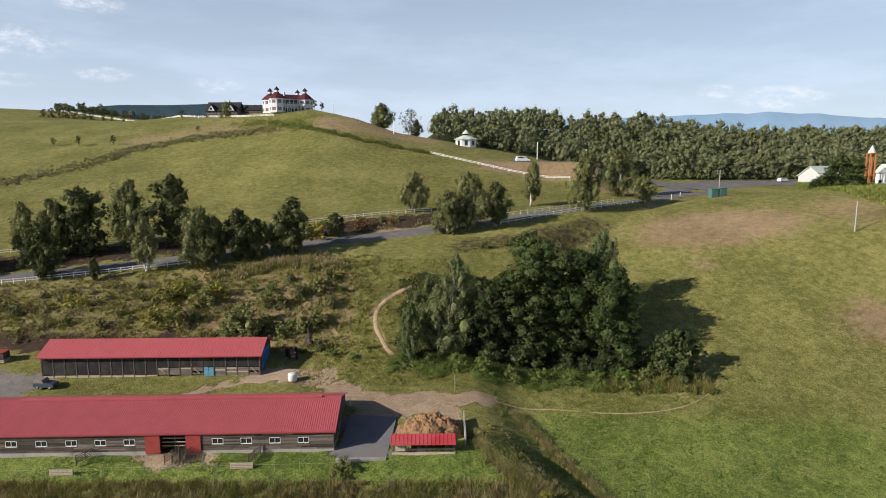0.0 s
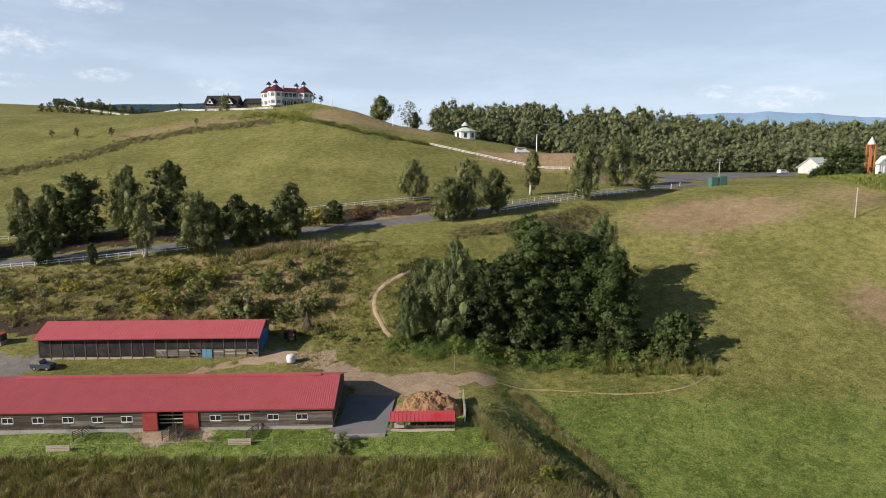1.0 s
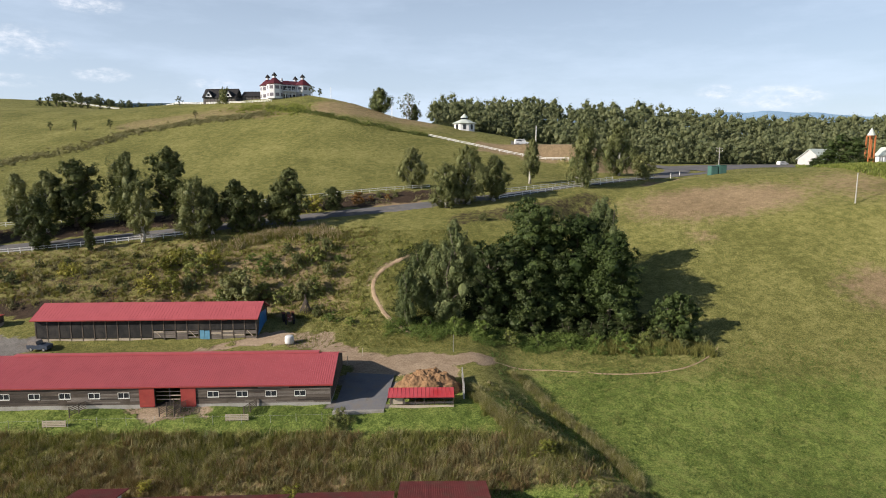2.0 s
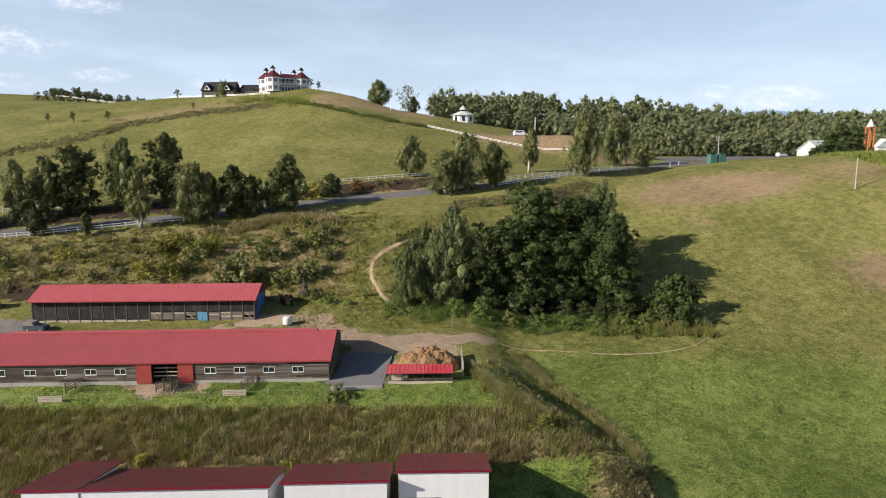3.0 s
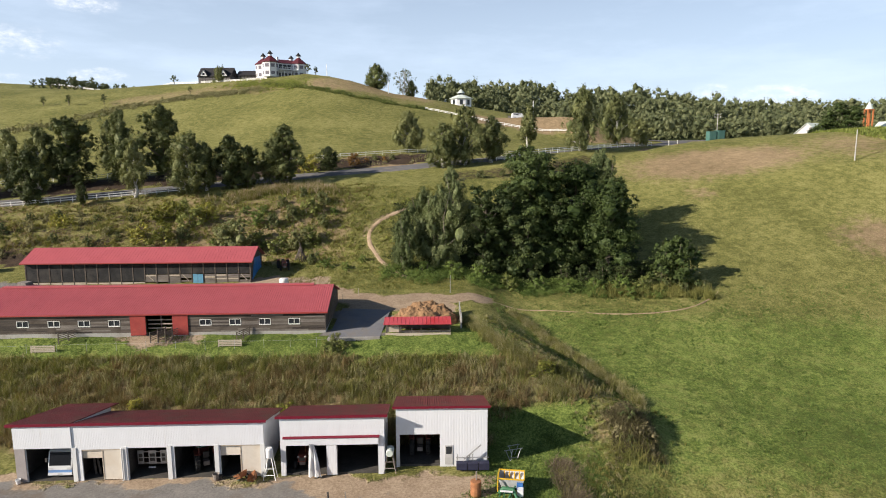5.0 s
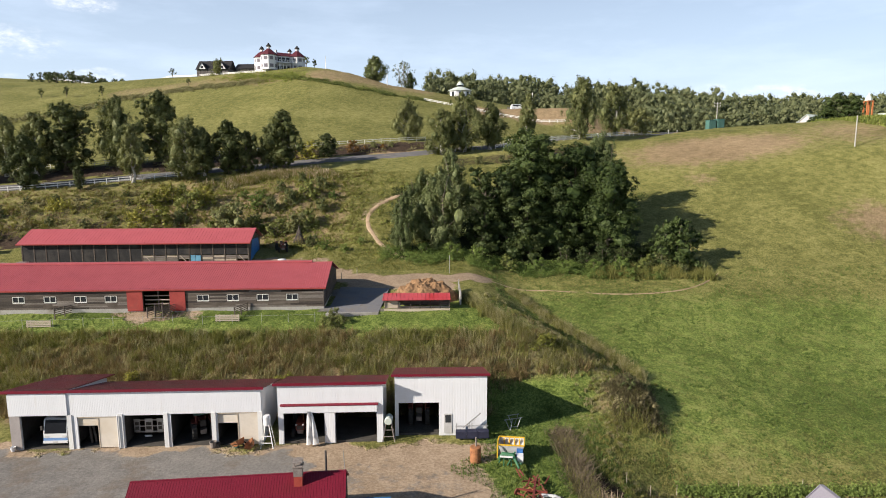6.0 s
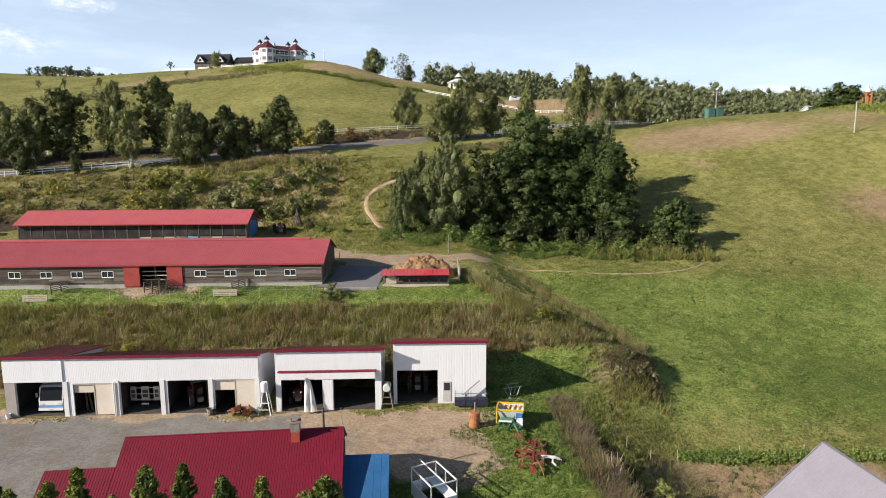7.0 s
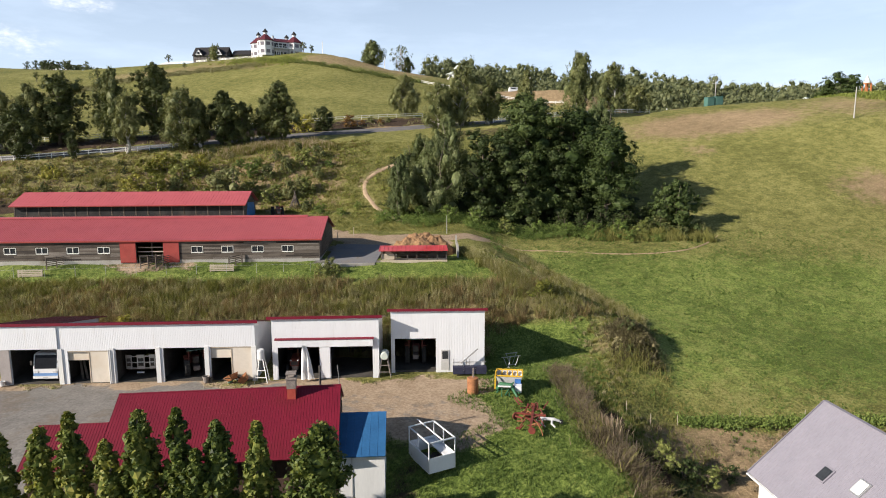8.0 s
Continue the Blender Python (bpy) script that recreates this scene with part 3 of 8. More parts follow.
strip("footpath", [(6.4, 89), (13.4, 91), (22, 89.3), (32, 90), (38, 92), (42.6, 95), (45.6, 99)], 0.2, TRODDEN, 0.05, "thin pale trail along the copse edge", "path", 1.0)
strip("road", ROAD_LINE + [(78, 197), (92, 205)], 5.2, ASPHALT, 0.12, "grey asphalt lane curving along the hillside", "road")


# ---- plants ----
def leaves(rng, centres, radii, count, size, droop=0.0, shell=0.35):
    """Small leaves scattered through ellipsoid clumps; returns vertices, three to a leaf."""
    out = []
    for c, r in zip(centres, radii):
        d = rng.normal(size=(count, 3))
        d /= np.linalg.norm(d, axis=1, keepdims=True)
        rad = shell + (1.15 - shell) * rng.random((count, 1)) ** 0.8 + (0.2 if shell < 0.5 else 0.06) * rng.normal(size=(count, 1))
        p = np.asarray(c) + d * rad * np.asarray(r)
        n = d + rng.normal(scale=0.55, size=(count, 3)) + np.array([0, 0, 0.35])
        n /= np.linalg.norm(n, axis=1, keepdims=True)
        a = rng.normal(size=(count, 3)) + np.array([0, 0, -droop])
        u = a - n * np.sum(a * n, axis=1, keepdims=True)
        u /= np.linalg.norm(u, axis=1, keepdims=True) + 1e-9
        w = np.cross(n, u)
        s = size * (0.6 + 0.8 * rng.random((count, 1)))
        out.append(np.stack([p - u * s * 0.8 - w * s * 0.6, p + w * s * 0.75, p + u * s - w * s * 0.3], 1).reshape(-1, 3))
    return np.concatenate(out)


def clustered(rng, lobes, puffs, count, size, droop=0.0):
    """Leaves in small puffs, the puffs gathered on the outer sides of the lobes (centre, radii)."""
    c, r = np.array([l[0] for l in lobes])[:, None], np.array([l[1] for l in lobes])[:, None]
    n = len(lobes)
    d = rng.normal(size=(n, puffs, 3)) + np.array([0, 0, 0.4 - 0.5 * droop])
    d /= np.linalg.norm(d, axis=-1, keepdims=True)
    p = c + d * r * (0.5 + 0.55 * rng.random((n, puffs, 1)))
    pr = r.mean(-1, keepdims=True) * (0.15 + 0.24 * rng.random((n, puffs, 1)) ** 1.5) * np.array([1, 1, 0.8 + 1.3 * droop])
    e = rng.normal(size=(n, puffs, count, 3))
    e /= np.linalg.norm(e, axis=-1, keepdims=True)
    q = p[:, :, None] + e * pr[:, :, None] * (0.4 + 0.75 * rng.random((n, puffs, count, 1)))
    nrm = 0.55 * e + 0.75 * d[:, :, None] + rng.normal(scale=0.38, size=e.shape) + np.array([0, 0, 0.25])
    nrm = (nrm / np.linalg.norm(nrm, axis=-1, keepdims=True)).reshape(-1, 3)
    q = q.reshape(-1, 3)
    a = rng.normal(size=q.shape) + np.array([0, 0, -1.5 * droop])
    u = a - nrm * np.sum(a * nrm, axis=1, keepdims=True)
    u /= np.linalg.norm(u, axis=1, keepdims=True) + 1e-9
    w = np.cross(nrm, u)
    k = size * (0.6 + 0.8 * rng.random((len(q), 1)))
    return np.stack([q - u * k * 0.8 - w * k * 0.6, q + w * k * 0.75, q + u * k - w * k * 0.3], 1).reshape(-1, 3)


def unit_ball(fine):
    bm = bmesh.new()
    bmesh.ops.create_icosphere(bm, subdivisions=fine, radius=1)
    v, f = np.array([p.co[:] for p in bm.verts]), np.array([[p.index for p in q.verts] for q in bm.faces])
    bm.free()
    return v, f


COARSE_BALL, FINE_BALL = unit_ball(1), unit_ball(2)


def kernel(rng, lobes, size, ball):
    """Uneven dense hearts of the lobes, hidden behind their leaves, as loose triangles."""
    v, f = ball
    return np.concatenate([(np.asarray(c) + v * (1 + rng.normal(scale=0.1, size=(len(v), 1))) * np.asarray(r) * size)[f].reshape(-1, 3) for c, r in lobes])


def crown_lobes(rng, seed, tall, spread_r, foot, count, form, droop, lean):
    """Where the boughs of a crown carry their foliage: (centre, radii) from the foot up."""
    out = []
    for k in range(count):
        u = (k + rng.random()) / count
        z = tall * (foot + (0.97 - foot) * u)
        prof = math.sin(math.pi * min(1, 0.14 + 0.84 * u)) ** 0.75 if form == "oval" else math.sqrt(max(0.02, 1 - (u * 0.97 - 0.1) ** 2))
        a = 2.4 * k + rng.uniform(-0.7, 0.7)
        bulge = 1 + 0.2 * math.sin(2 * a + seed) + 0.16 * math.sin(9 * u + seed)
        r = spread_r * prof * bulge * (rng.uniform(0.1, 0.3) if k % 4 == 0 else rng.uniform(0.5, 0.84))
        s = spread_r * rng.uniform(0.34, 0.52) * (0.42 + 0.58 * prof)
        out.append(((r * math.cos(a) + lean * z * 0.3, r * math.sin(a), z - 0.25 * s), (s, s, s * (1.0 + 0.7 * droop) * (0.85 if form != "oval" else 1.05))))
    return out


def tree_meshes(name, seed, tall, spread_r, foot, lobes, puffs, count, size, leaf_mat, bark_mat, form="oval", droop=0.0, lean=0.05, stems=1, solid=True):
    """Trunk with limbs, and a crown of small leaves, as two meshes standing on z = 0."""
    rng = np.random.default_rng(seed)
    wood = Geo()
    if form == "spire":
        centres, radii = [], []
        bend, fall = (4, 0.45) if spread_r > 1.2 else (2, 0.62)
        for k in range(lobes):
            u = (k + rng.random()) / lobes
            prof = (1 - u ** bend) ** fall + 0.015
            a = rng.random() * 2 * math.pi
            bulge = 1 + 0.28 * math.sin(2 * a + seed) * math.sin(7 * u + seed) + 0.16 * math.sin(3 * a + 11 * u)
            r = spread_r * prof * (0.9 + 0.1 * bulge) * (0.62 + 0.38 * rng.random())
            centres.append((r * math.cos(a), r * math.sin(a), tall * (foot + (0.97 - foot) * u)))
            s = 1.15 * spread_r * (0.11 + 0.2 * rng.random() ** 1.6) * (0.3 + 0.7 * prof)
            radii.append((s, s, s * 1.35))
        hearts = []
        for k in range(16):
            u = (k + 0.5) / 16
            r = spread_r * ((1 - u ** bend) ** fall + 0.015) * 0.6
            hearts.append(((0.12 * r * math.cos(2.4 * k), 0.12 * r * math.sin(2.4 * k), tall * (foot + (0.95 - foot) * u)), (r, r, tall * 0.06)))
        v = np.concatenate([leaves(rng, centres, radii, count, size, droop), kernel(rng, hearts, 1.0, FINE_BALL)])
        boughs = list(zip(centres, radii))[::5]
    else:
        boughs = crown_lobes(rng, seed, tall, spread_r, foot, lobes, form, droop, lean)
        v = np.concatenate([clustered(rng, boughs, puffs, count, size, droop), kernel(rng, boughs, 0.42, FINE_BALL if tall > 6 else COARSE_BALL)]) if solid else clustered(rng, boughs, puffs, count, size, droop)
    base = 0.028 * tall if stems == 1 else 0.018 * tall
    for k in range(stems):
        a = 2 * math.pi * k / stems
        off = 0.0 if stems == 1 else 0.25
        top = (lean * tall * 0.3 + (off * spread_r * 2.4) * math.cos(a), off * spread_r * 2.4 * math.sin(a), tall * 0.9)
        p = [(off * math.cos(a), off * math.sin(a), -0.4)]
        for t in (0.15, 0.4, 0.7, 1.0):
            p.append(tuple(np.array(p[0]) * (1 - t) + np.array(top) * t + rng.normal(scale=0.02 * tall, size=3) * (t < 1) * np.array([1, 1, 0.2])))
        wood.tube(p, [base * f for f in (1.25, 0.9, 0.7, 0.42, 0.1)], 7)
    for c, r in boughs:
        z0 = max(0.1 * tall, c[2] - 0.9 * r[0] - 0.12 * tall)
        start = (lean * z0 * 0.3, 0, z0)
        midp = (c[0] * 0.55, c[1] * 0.55, (z0 + c[2]) / 2 + 0.02 * tall)
        wood.tube([start, midp, c], [base * 0.38, base * 0.24, base * 0.08], 5)
    return mesh_of("trunk", wood.v, wood.f, bark_mat, True), np_mesh("crown", v, singles(v), leaf_mat)


def plant(name, meshes, x, y, label, category, group="", scale=1.0, turn=0.0, wide=1.0, sink=0.0):
    ob = thing(name, pose(x, y, ground_at(x, y) - sink, 0, 0, turn) @ Matrix.Diagonal((scale * wide, scale * wide, scale, 1)), label, category, group)
    part("trunk", meshes[0], None, ob)
    part("crown", meshes[1], None, ob)
    return ob


BIRCHES = [tree_meshes("birch", 10 + k, 12, r, f, n, 17, 42, 0.125, LEAF_BIRCH, BIRCH, "oval", 0.8, l) for k, (r, f, n, l) in enumerate([(2.9, 0.16, 26, 0.1), (3.6, 0.12, 30, -0.1), (2.5, 0.2, 24, 0.15), (3.4, 0.1, 28, 0.0)])]
ALDERS = [tree_meshes("alder", 30 + k, 12, r, f, n, 17, 42, 0.13, LEAF_OLIVE, BARK, "oval", 0.35, l) for k, (r, f, n, l) in enumerate([(3.3, 0.1, 28, 0.0), (3.0, 0.12, 26, 0.1), (3.6, 0.08, 30, -0.1)])]

# birches and alders along the lane: x, y, height, kind, shape, width
ROADSIDE = [
    (-90.4, 134.0, 12.5, "b", 0, 1.0), (-80.0, 124.0, 10.6, "a", 0, 1.0), (-80.4, 138.2, 14.6, "a", 2, 1.1), (-69.2, 123.0, 4.8, "a", 1, 0.8), (-84.6, 135.0, 13.0, "b", 2, 0.95),
    (-69.6, 139.9, 15.0, "b", 1, 0.9), (-60.6, 126.6, 11.0, "b", 2, 0.95), (-60.5, 141.3, 15.9, "a", 1, 1.05), (-50.6, 129.2, 11.9, "b", 3, 1.1), (-47.6, 130.4, 9.6, "b", 0, 0.9),
    (-42.9, 131.2, 10.9, "a", 0, 1.05), (-39.6, 132.2, 8.6, "a", 2, 0.9), (-32.4, 134.6, 12.1, "a", 0, 1.05), (-35.0, 134.0, 9.4, "a", 1, 0.9), (-24.8, 145.0, 5.6, "a", 2, 1.2), (-7.6, 163.5, 10.4, "b", 1, 0.95),
    (1.0, 146.0, 10.0, "b", 3, 1.15), (6.2, 148.5, 13.4, "b", 1, 0.95), (12.6, 151.0, 10.7, "b", 0, 1.2), (24.4, 174.0, 12.0, "b", 2, 0.9),
    (36.8, 163.5, 15.2, "b", 3, 0.9), (56.0, 175.0, 7.6, "b", 0, 1.45), (53.0, 190.0, 14.5, "b", 1, 0.9), (-99.0, 128.0, 12.0, "b", 3, 1.0), (-108.0, 120.0, 12.0, "a", 0, 1.0),
]
for k, (x, y, h, kind, shape, wide) in enumerate(ROADSIDE):
    meshes = (BIRCHES if kind == "b" else ALDERS)[shape]
    text = "slender birch with pale trunk and drooping grey-green crown" if kind == "b" else "dark green roadside tree with dense rounded crown"
    plant("tree", meshes, x, y, text, "tree", "trees along the lane", h / 12, k * 77, wide * 1.22)

BROAD = [tree_meshes("broadleaf", 50 + k, 16, r, f, n, 21, 46, 0.155, m, BARK, "dome", 0.0, 0.0) for k, (r, f, n, m) in enumerate([(5.4, 0.02, 34, LEAF_DARK), (4.4, 0.02, 30, LEAF_DARK), (6.0, 0.02, 36, LEAF_MID), (6.4, 0.18, 34, LEAF_MID)])]
WILLOW = [tree_meshes("willow", 60 + k, 14, r, 0.06, n, 19, 42, 0.13, LEAF_WILLOW, BARK, "oval", 0.8, 0.0, 3) for k, (r, n) in enumerate([(3.3, 30), (3.9, 34)])]
COPSE = [
    (-5.4, 101.0, 9.4, "w", 0), (0.6, 103.0, 13.0, "w", 1), (2.4, 109.0, 14.6, "w", 0), (8.0, 104.3, 13.5, "b", 1), (12.5, 105.5, 14.6, "b", 0), (16.4, 110.8, 20.0, "b", 2),
    (15.0, 103.8, 11.5, "b", 1), (23.8, 109.5, 17.4, "b", 3), (29.0, 107.0, 15.0, "b", 3), (30.5, 119.0, 16.2, "w", 1), (20.5, 107.0, 13.0, "b", 0), (-2.4, 107.0, 11.5, "w", 1),
]
for k, (x, y, h, kind, shape) in enumerate(COPSE):
    meshes = (WILLOW if kind == "w" else BROAD)[shape]
    tall = 14 if kind == "w" else 16
    text = "grey-green willow-like tree at the edge of a copse" if kind == "w" else "broad dark green deciduous tree in a dense copse"
    plant("tree", meshes, x, y, text, "tree", "trees of the copse", h / tall, k * 61, 1.05)


def far_crown(seed, r, tall, droop):
    """A billowing crown of lobes round a core, as loose leaves."""
    rng = np.random.default_rng(seed)
    lobes = [((0, 0, tall * 0.45), (r * 0.7, r * 0.7, tall * 0.4)), ((0, 0, tall * 0.77), (r * 0.56, r * 0.56, tall * 0.16))]
    for k in range(9):
        a, u = 2.4 * k + rng.uniform(-0.5, 0.5), 0.2 + 0.64 * (k + rng.random()) / 9
        q = r * 0.66 * math.sqrt(max(0.05, 1 - ((u - 0.42) / 0.54) ** 2))
        s = r * rng.uniform(0.34, 0.52)
        lobes.append(((q * math.cos(a), q * math.sin(a), tall * u), (s, s, s * 1.15)))
    return clustered(rng, lobes, 13, 8, 0.24, droop), kernel(rng, lobes, 0.52, COARSE_BALL)


FAR_CROWNS = [far_crown(80 + k, r, h, d) for k, (r, h, d) in enumerate([(4.0, 13, 0.3), (4.7, 12.5, 0.2), (3.4, 14, 0.4), (4.9, 11.5, 0.1), (3.2, 14.5, 0.4), (5.3, 12.8, 0.2)])]


def crown_stand(rng, spots, low, high):
    """Copies of the far crowns on the land at the spots, joined."""
    out = []
    for x, y in spots:
        leafy, heart = FAR_CROWNS[rng.integers(len(FAR_CROWNS))]
        p = np.concatenate([leafy if y < 292 else leafy.reshape(-1, 3, 3)[::2].reshape(-1, 3), heart])
        a, s = rng.uniform(0, 6.28), rng.uniform(low, high)
        c, q = math.cos(a) * s, math.sin(a) * s
        out.append(np.stack([p[:, 0] * c - p[:, 1] * q + x, p[:, 0] * q + p[:, 1] * c + y, p[:, 2] * s * rng.uniform(0.72, 1.1) + ground_at(x, y) - 0.3], 1))
    return np.concatenate(out)


def make_woods():
    """The woodland behind the pastures and the trees beyond the hill, each as one mesh of crowns."""
    rng = np.random.default_rng(5)
    spots = []
    for gx in np.arange(0, 345, 7.6):
        for gy in np.arange(252, 430, 8.6):
            x, y = gx + rng.uniform(-2.9, 2.9), gy + rng.uniform(-2.9, 2.9)
            if y < (258 + 11 * max(0, (x - 30) / 60) if x < 76 else 253 + 0.1 * max(0, x - 120)) or rng.random() < 0.05 or x > 0.76 * y + 8 or (y - 275) ** 2 / 90 + (x - 36) ** 2 / 260 < 1:
                continue
            spots.append((x, y))
    low = [(x, 250.5 + 0.11 * max(0, x - 112) + rng.uniform(-0.8, 2.5)) for x in np.arange(84, 215, 3.4)]
    v = np.concatenate([crown_stand(rng, spots, 0.66, 1.12), crown_stand(rng, low, 0.26, 0.5)])
    tagged(new("woods", np_mesh("woods", v, singles(v), LEAF_WOODS)), "mixed deciduous woodland covering the hillside", "woods", kind="stuff")
    spots = [(rng.uniform(-0.6, -0.4) * y, y) for y in rng.uniform(372, 405, 120)]
    v = crown_stand(rng, spots, 0.36, 0.5)
    tagged(new("far_woods", np_mesh("far_woods", v, singles(v), LEAF_WOODS)), "dark woodland in the hollow behind the hill pasture", "woods", kind="stuff")


make_woods()


def blades(rng, x, y, tall, n, width, splay):
    """Tufts of n pointed blades at the points."""
    m = len(x)
    z = height(x, y)
    a = rng.uniform(0, 2 * math.pi, (m, n))
    out = splay * tall[:, None] * rng.random((m, n))
    h = tall[:, None] * rng.uniform(0.55, 1.1, (m, n))
    bx = x[:, None] + 0.25 * splay * tall[:, None] * rng.normal(size=(m, n))
    by = y[:, None] + 0.25 * splay * tall[:, None] * rng.normal(size=(m, n))
    px, py = -np.sin(a) * width, np.cos(a) * width
    zz = np.broadcast_to(z[:, None], (m, n))
    p0 = np.stack([bx - px, by - py, zz - 0.1], -1)
    p1 = np.stack([bx + px, by + py, zz - 0.1], -1)
    p3 = np.stack([bx + np.cos(a) * out, by + np.sin(a) * out, zz + h], -1)
    return np.stack([p0, p1, p3], 2).reshape(-1, 3)


def stuff(name, mat, label, category, groups):
    v = np.concatenate(groups)
    return tagged(new(name, np_mesh(name, v, singles(v), mat)), label, category, kind="stuff")


def scatter(rng, n, x0, x1, y0, y1):
    return rng.uniform(x0, x1, n), rng.uniform(y0, y1, n)


def keep(mask, *arrays):
    return [a[mask] for a in arrays]


def herbs(rng, x, y, low, high, count, size, droop=0.0):
    """Leafy clumps standing on the land at the points."""
    r = rng.uniform(low, high, len(x))
    return leaves(rng, np.stack([x, y, height(x, y) + 0.4 * r], 1), np.stack([r, r, r * 0.75], 1), count, size, droop, 0.2)


def along(rng, pts, n, wide):
    """Points scattered beside a broken line."""
    pts = np.array(pts, float)
    size = np.hypot(*(pts[1:] - pts[:-1]).T)
    k = rng.choice(len(size), n, p=size / size.sum())
    c = pts[k] + (pts[k + 1] - pts[k]) * rng.random((n, 1)) + rng.normal(scale=wide, size=(n, 2))
    return c[:, 0], c[:, 1]


def tussocks(rng, x, y, low, high, n=44, width=0.03, splay=0.8):
    """Clumps of long grass, each leaning its own way; n blades to a clump."""
    m = len(x)
    tall = rng.uniform(low, high, m)
    r = 0.16 * tall
    bx = (x[:, None] + rng.normal(size=(m, n)) * r[:, None]).ravel()
    by = (y[:, None] + rng.normal(size=(m, n)) * r[:, None]).ravel()
    t = (tall[:, None] * rng.uniform(0.55, 1.1, (m, n))).ravel()
    lx, ly = np.repeat(rng.normal(scale=0.22, size=m) * tall, n), np.repeat(rng.normal(scale=0.22, size=m) * tall, n)
    v = blades(rng, bx, by, t, 1, width, splay).reshape(-1, 3, 3)
    v[:, 2, 0] += lx
    v[:, 2, 1] += ly
    return v.reshape(-1, 3)


def make_weeds():
    rng = np.random.default_rng(9)
    green, brown, lawn, grey = [], [], [], []
    x, y = scatter(rng, 2900, -66, 16, 57.0, 68.2)
    x, y = keep((x < 4.8) | (y > 60.8 + 0.25 * (x - 4.8)), x, y)
    pick = rng.random(len(x)) + 0.35 * np.sin(x * 0.31 + np.sin(y)) - 0.05 * (y - 62)
    for sel, bag in ((pick < 0.24, green), ((pick >= 0.24) & (pick < 0.58), grey), (pick >= 0.58, brown)):
        a, b = keep(sel, x, y)
        bag.append(tussocks(rng, a, b, 0.55, 1.25))
    for pts, n, wide, low, high in (([(3.8, 78), (4.6, 75.6), (6.2, 71.9), (8.0, 69.2), (10.4, 67.2)], 330, 0.32, 0.7, 1.3), ([(10.3, 87.1), (13.3, 82.7), (15.2, 78.1), (17.6, 74.1), (19.7, 69.9), (21.1, 66.6), (21.7, 63.5)], 420, 0.3, 0.6, 1.2), ([(7.5, 80), (12, 74), (15.5, 67), (18.5, 61)], 200, 1.7, 0.2, 0.42), ([(11.6, 65), (12.8, 63)], 60, 0.4, 0.5, 0.9), ([(16.5, 62), (16.8, 57), (15, 52.5)], 220, 1.2, 0.2, 0.42), ([(13.5, 52), (14.8, 46), (14.6, 43)], 70, 0.8, 0.2, 0.4)):
        x, y = along(rng, pts, n, wide)
        for k, bag in enumerate((grey, green, grey, green)):
            bag.append(tussocks(rng, x[k::4], y[k::4], low, high))
    x, y = scatter(rng, 5000, -66, 19, 57, 68.4)
    x, y = keep((x < 4.8) | (y > 60.2 + 0.25 * (x - 4.8) + 0.7 * np.sin(x * 0.8)), x, y)
    low = rng.random(len(x)) < 0.6 * (1 - ease(60, 70, y)) + 0.12 + 0.25 * (np.sin(x * 0.35) > 0.4)
    lump_size = 0.55 + 0.45 * np.sin(x * 0.83 + 2 * np.sin(y * 0.7)) * np.sin(y * 1.3 + np.sin(x * 0.5))
    t = rng.uniform(0.3, 0.75, len(x)) * (0.6 + lump_size)
    third = rng.random(len(x)) < 0.33
    for sel, bag in ((low & ~third, brown), (~low & ~third, green), (third, grey)):
        a, b, c = keep(sel, x, y, t)
        bag.append(blades(rng, a, b, c, 8, 0.04, 1.1))
    x, y = scatter(rng, 9000, -60, 60, 30, 78)
    m = (near_line(x, y, [(9, 78), (15, 68), (20, 60), (18, 55)], 2.2, 3) > rng.random(len(x)))
    x, y = keep(m, x, y)
    low = rng.random(len(x)) < 0.3
    t = rng.uniform(0.12, 0.3, len(x))
    for sel, bag in ((low, brown), (~low, green)):
        a, b, c = keep(sel, x, y, t)
        bag.append(blades(rng, a, b, c, 9, 0.035, 1.1))
    x, y = scatter(rng, 15000, -110, -13, 102, 133)
    yr = line(x, ROAD_Y)
    clump = np.sin(x * 0.9 + 2 * np.sin(y * 0.5)) + np.sin(y * 1.1 + 1.5 * np.sin(x * 0.4))
    x, y = keep((y < yr - 4) & (y > 103.5 + 3.6 * (x < -43)) & (clump > -0.6 + rng.normal(scale=0.5, size=len(x))), x, y)
    low = rng.random(len(x)) < 0.22 + 0.2 * (x < -48)
    t = rng.uniform(0.15, 0.55, len(x))
    for sel, bag in ((low, brown), (~low, green)):
        a, b, c = keep(sel, x, y, t)
        bag.append(blades(rng, a, b, c, 8, 0.06, 1.1))
    x, y = scatter(rng, 20000, 4, 75, 42, 100)
    x, y = keep(x > line(y, BANK_EDGE), x, y)
    lawn.append(blades(rng, x, y, rng.uniform(0.08, 0.24, len(x)), 5, 0.05, 1.6))
    x, y = scatter(rng, 9000, -24, 4, 93, 130)
    x, y = keep(near_line(x, y, FOOTPATH, 0.4, 0.5) < 0.5, x, y)
    green.append(blades(rng, x, y, rng.uniform(0.12, 0.4, len(x)), 4, 0.05, 1.4))
    x, y = scatter(rng, 10000, -64, 9, 67.2, 78)
    m = (y < 73.2) | (x > 3)
    x, y = keep(m, x, y)
    lawn.append(blades(rng, x, y, rng.uniform(0.06, 0.18, len(x)), 4, 0.035, 1.2))
    x, y = scatter(rng, 17500, -6, 15, 26, 61)
    x, y = keep((x > 2.5 + 1.5 * np.sin(y * 0.9)) | (y < 40.5 + np.sin(x * 1.3)), x, y)
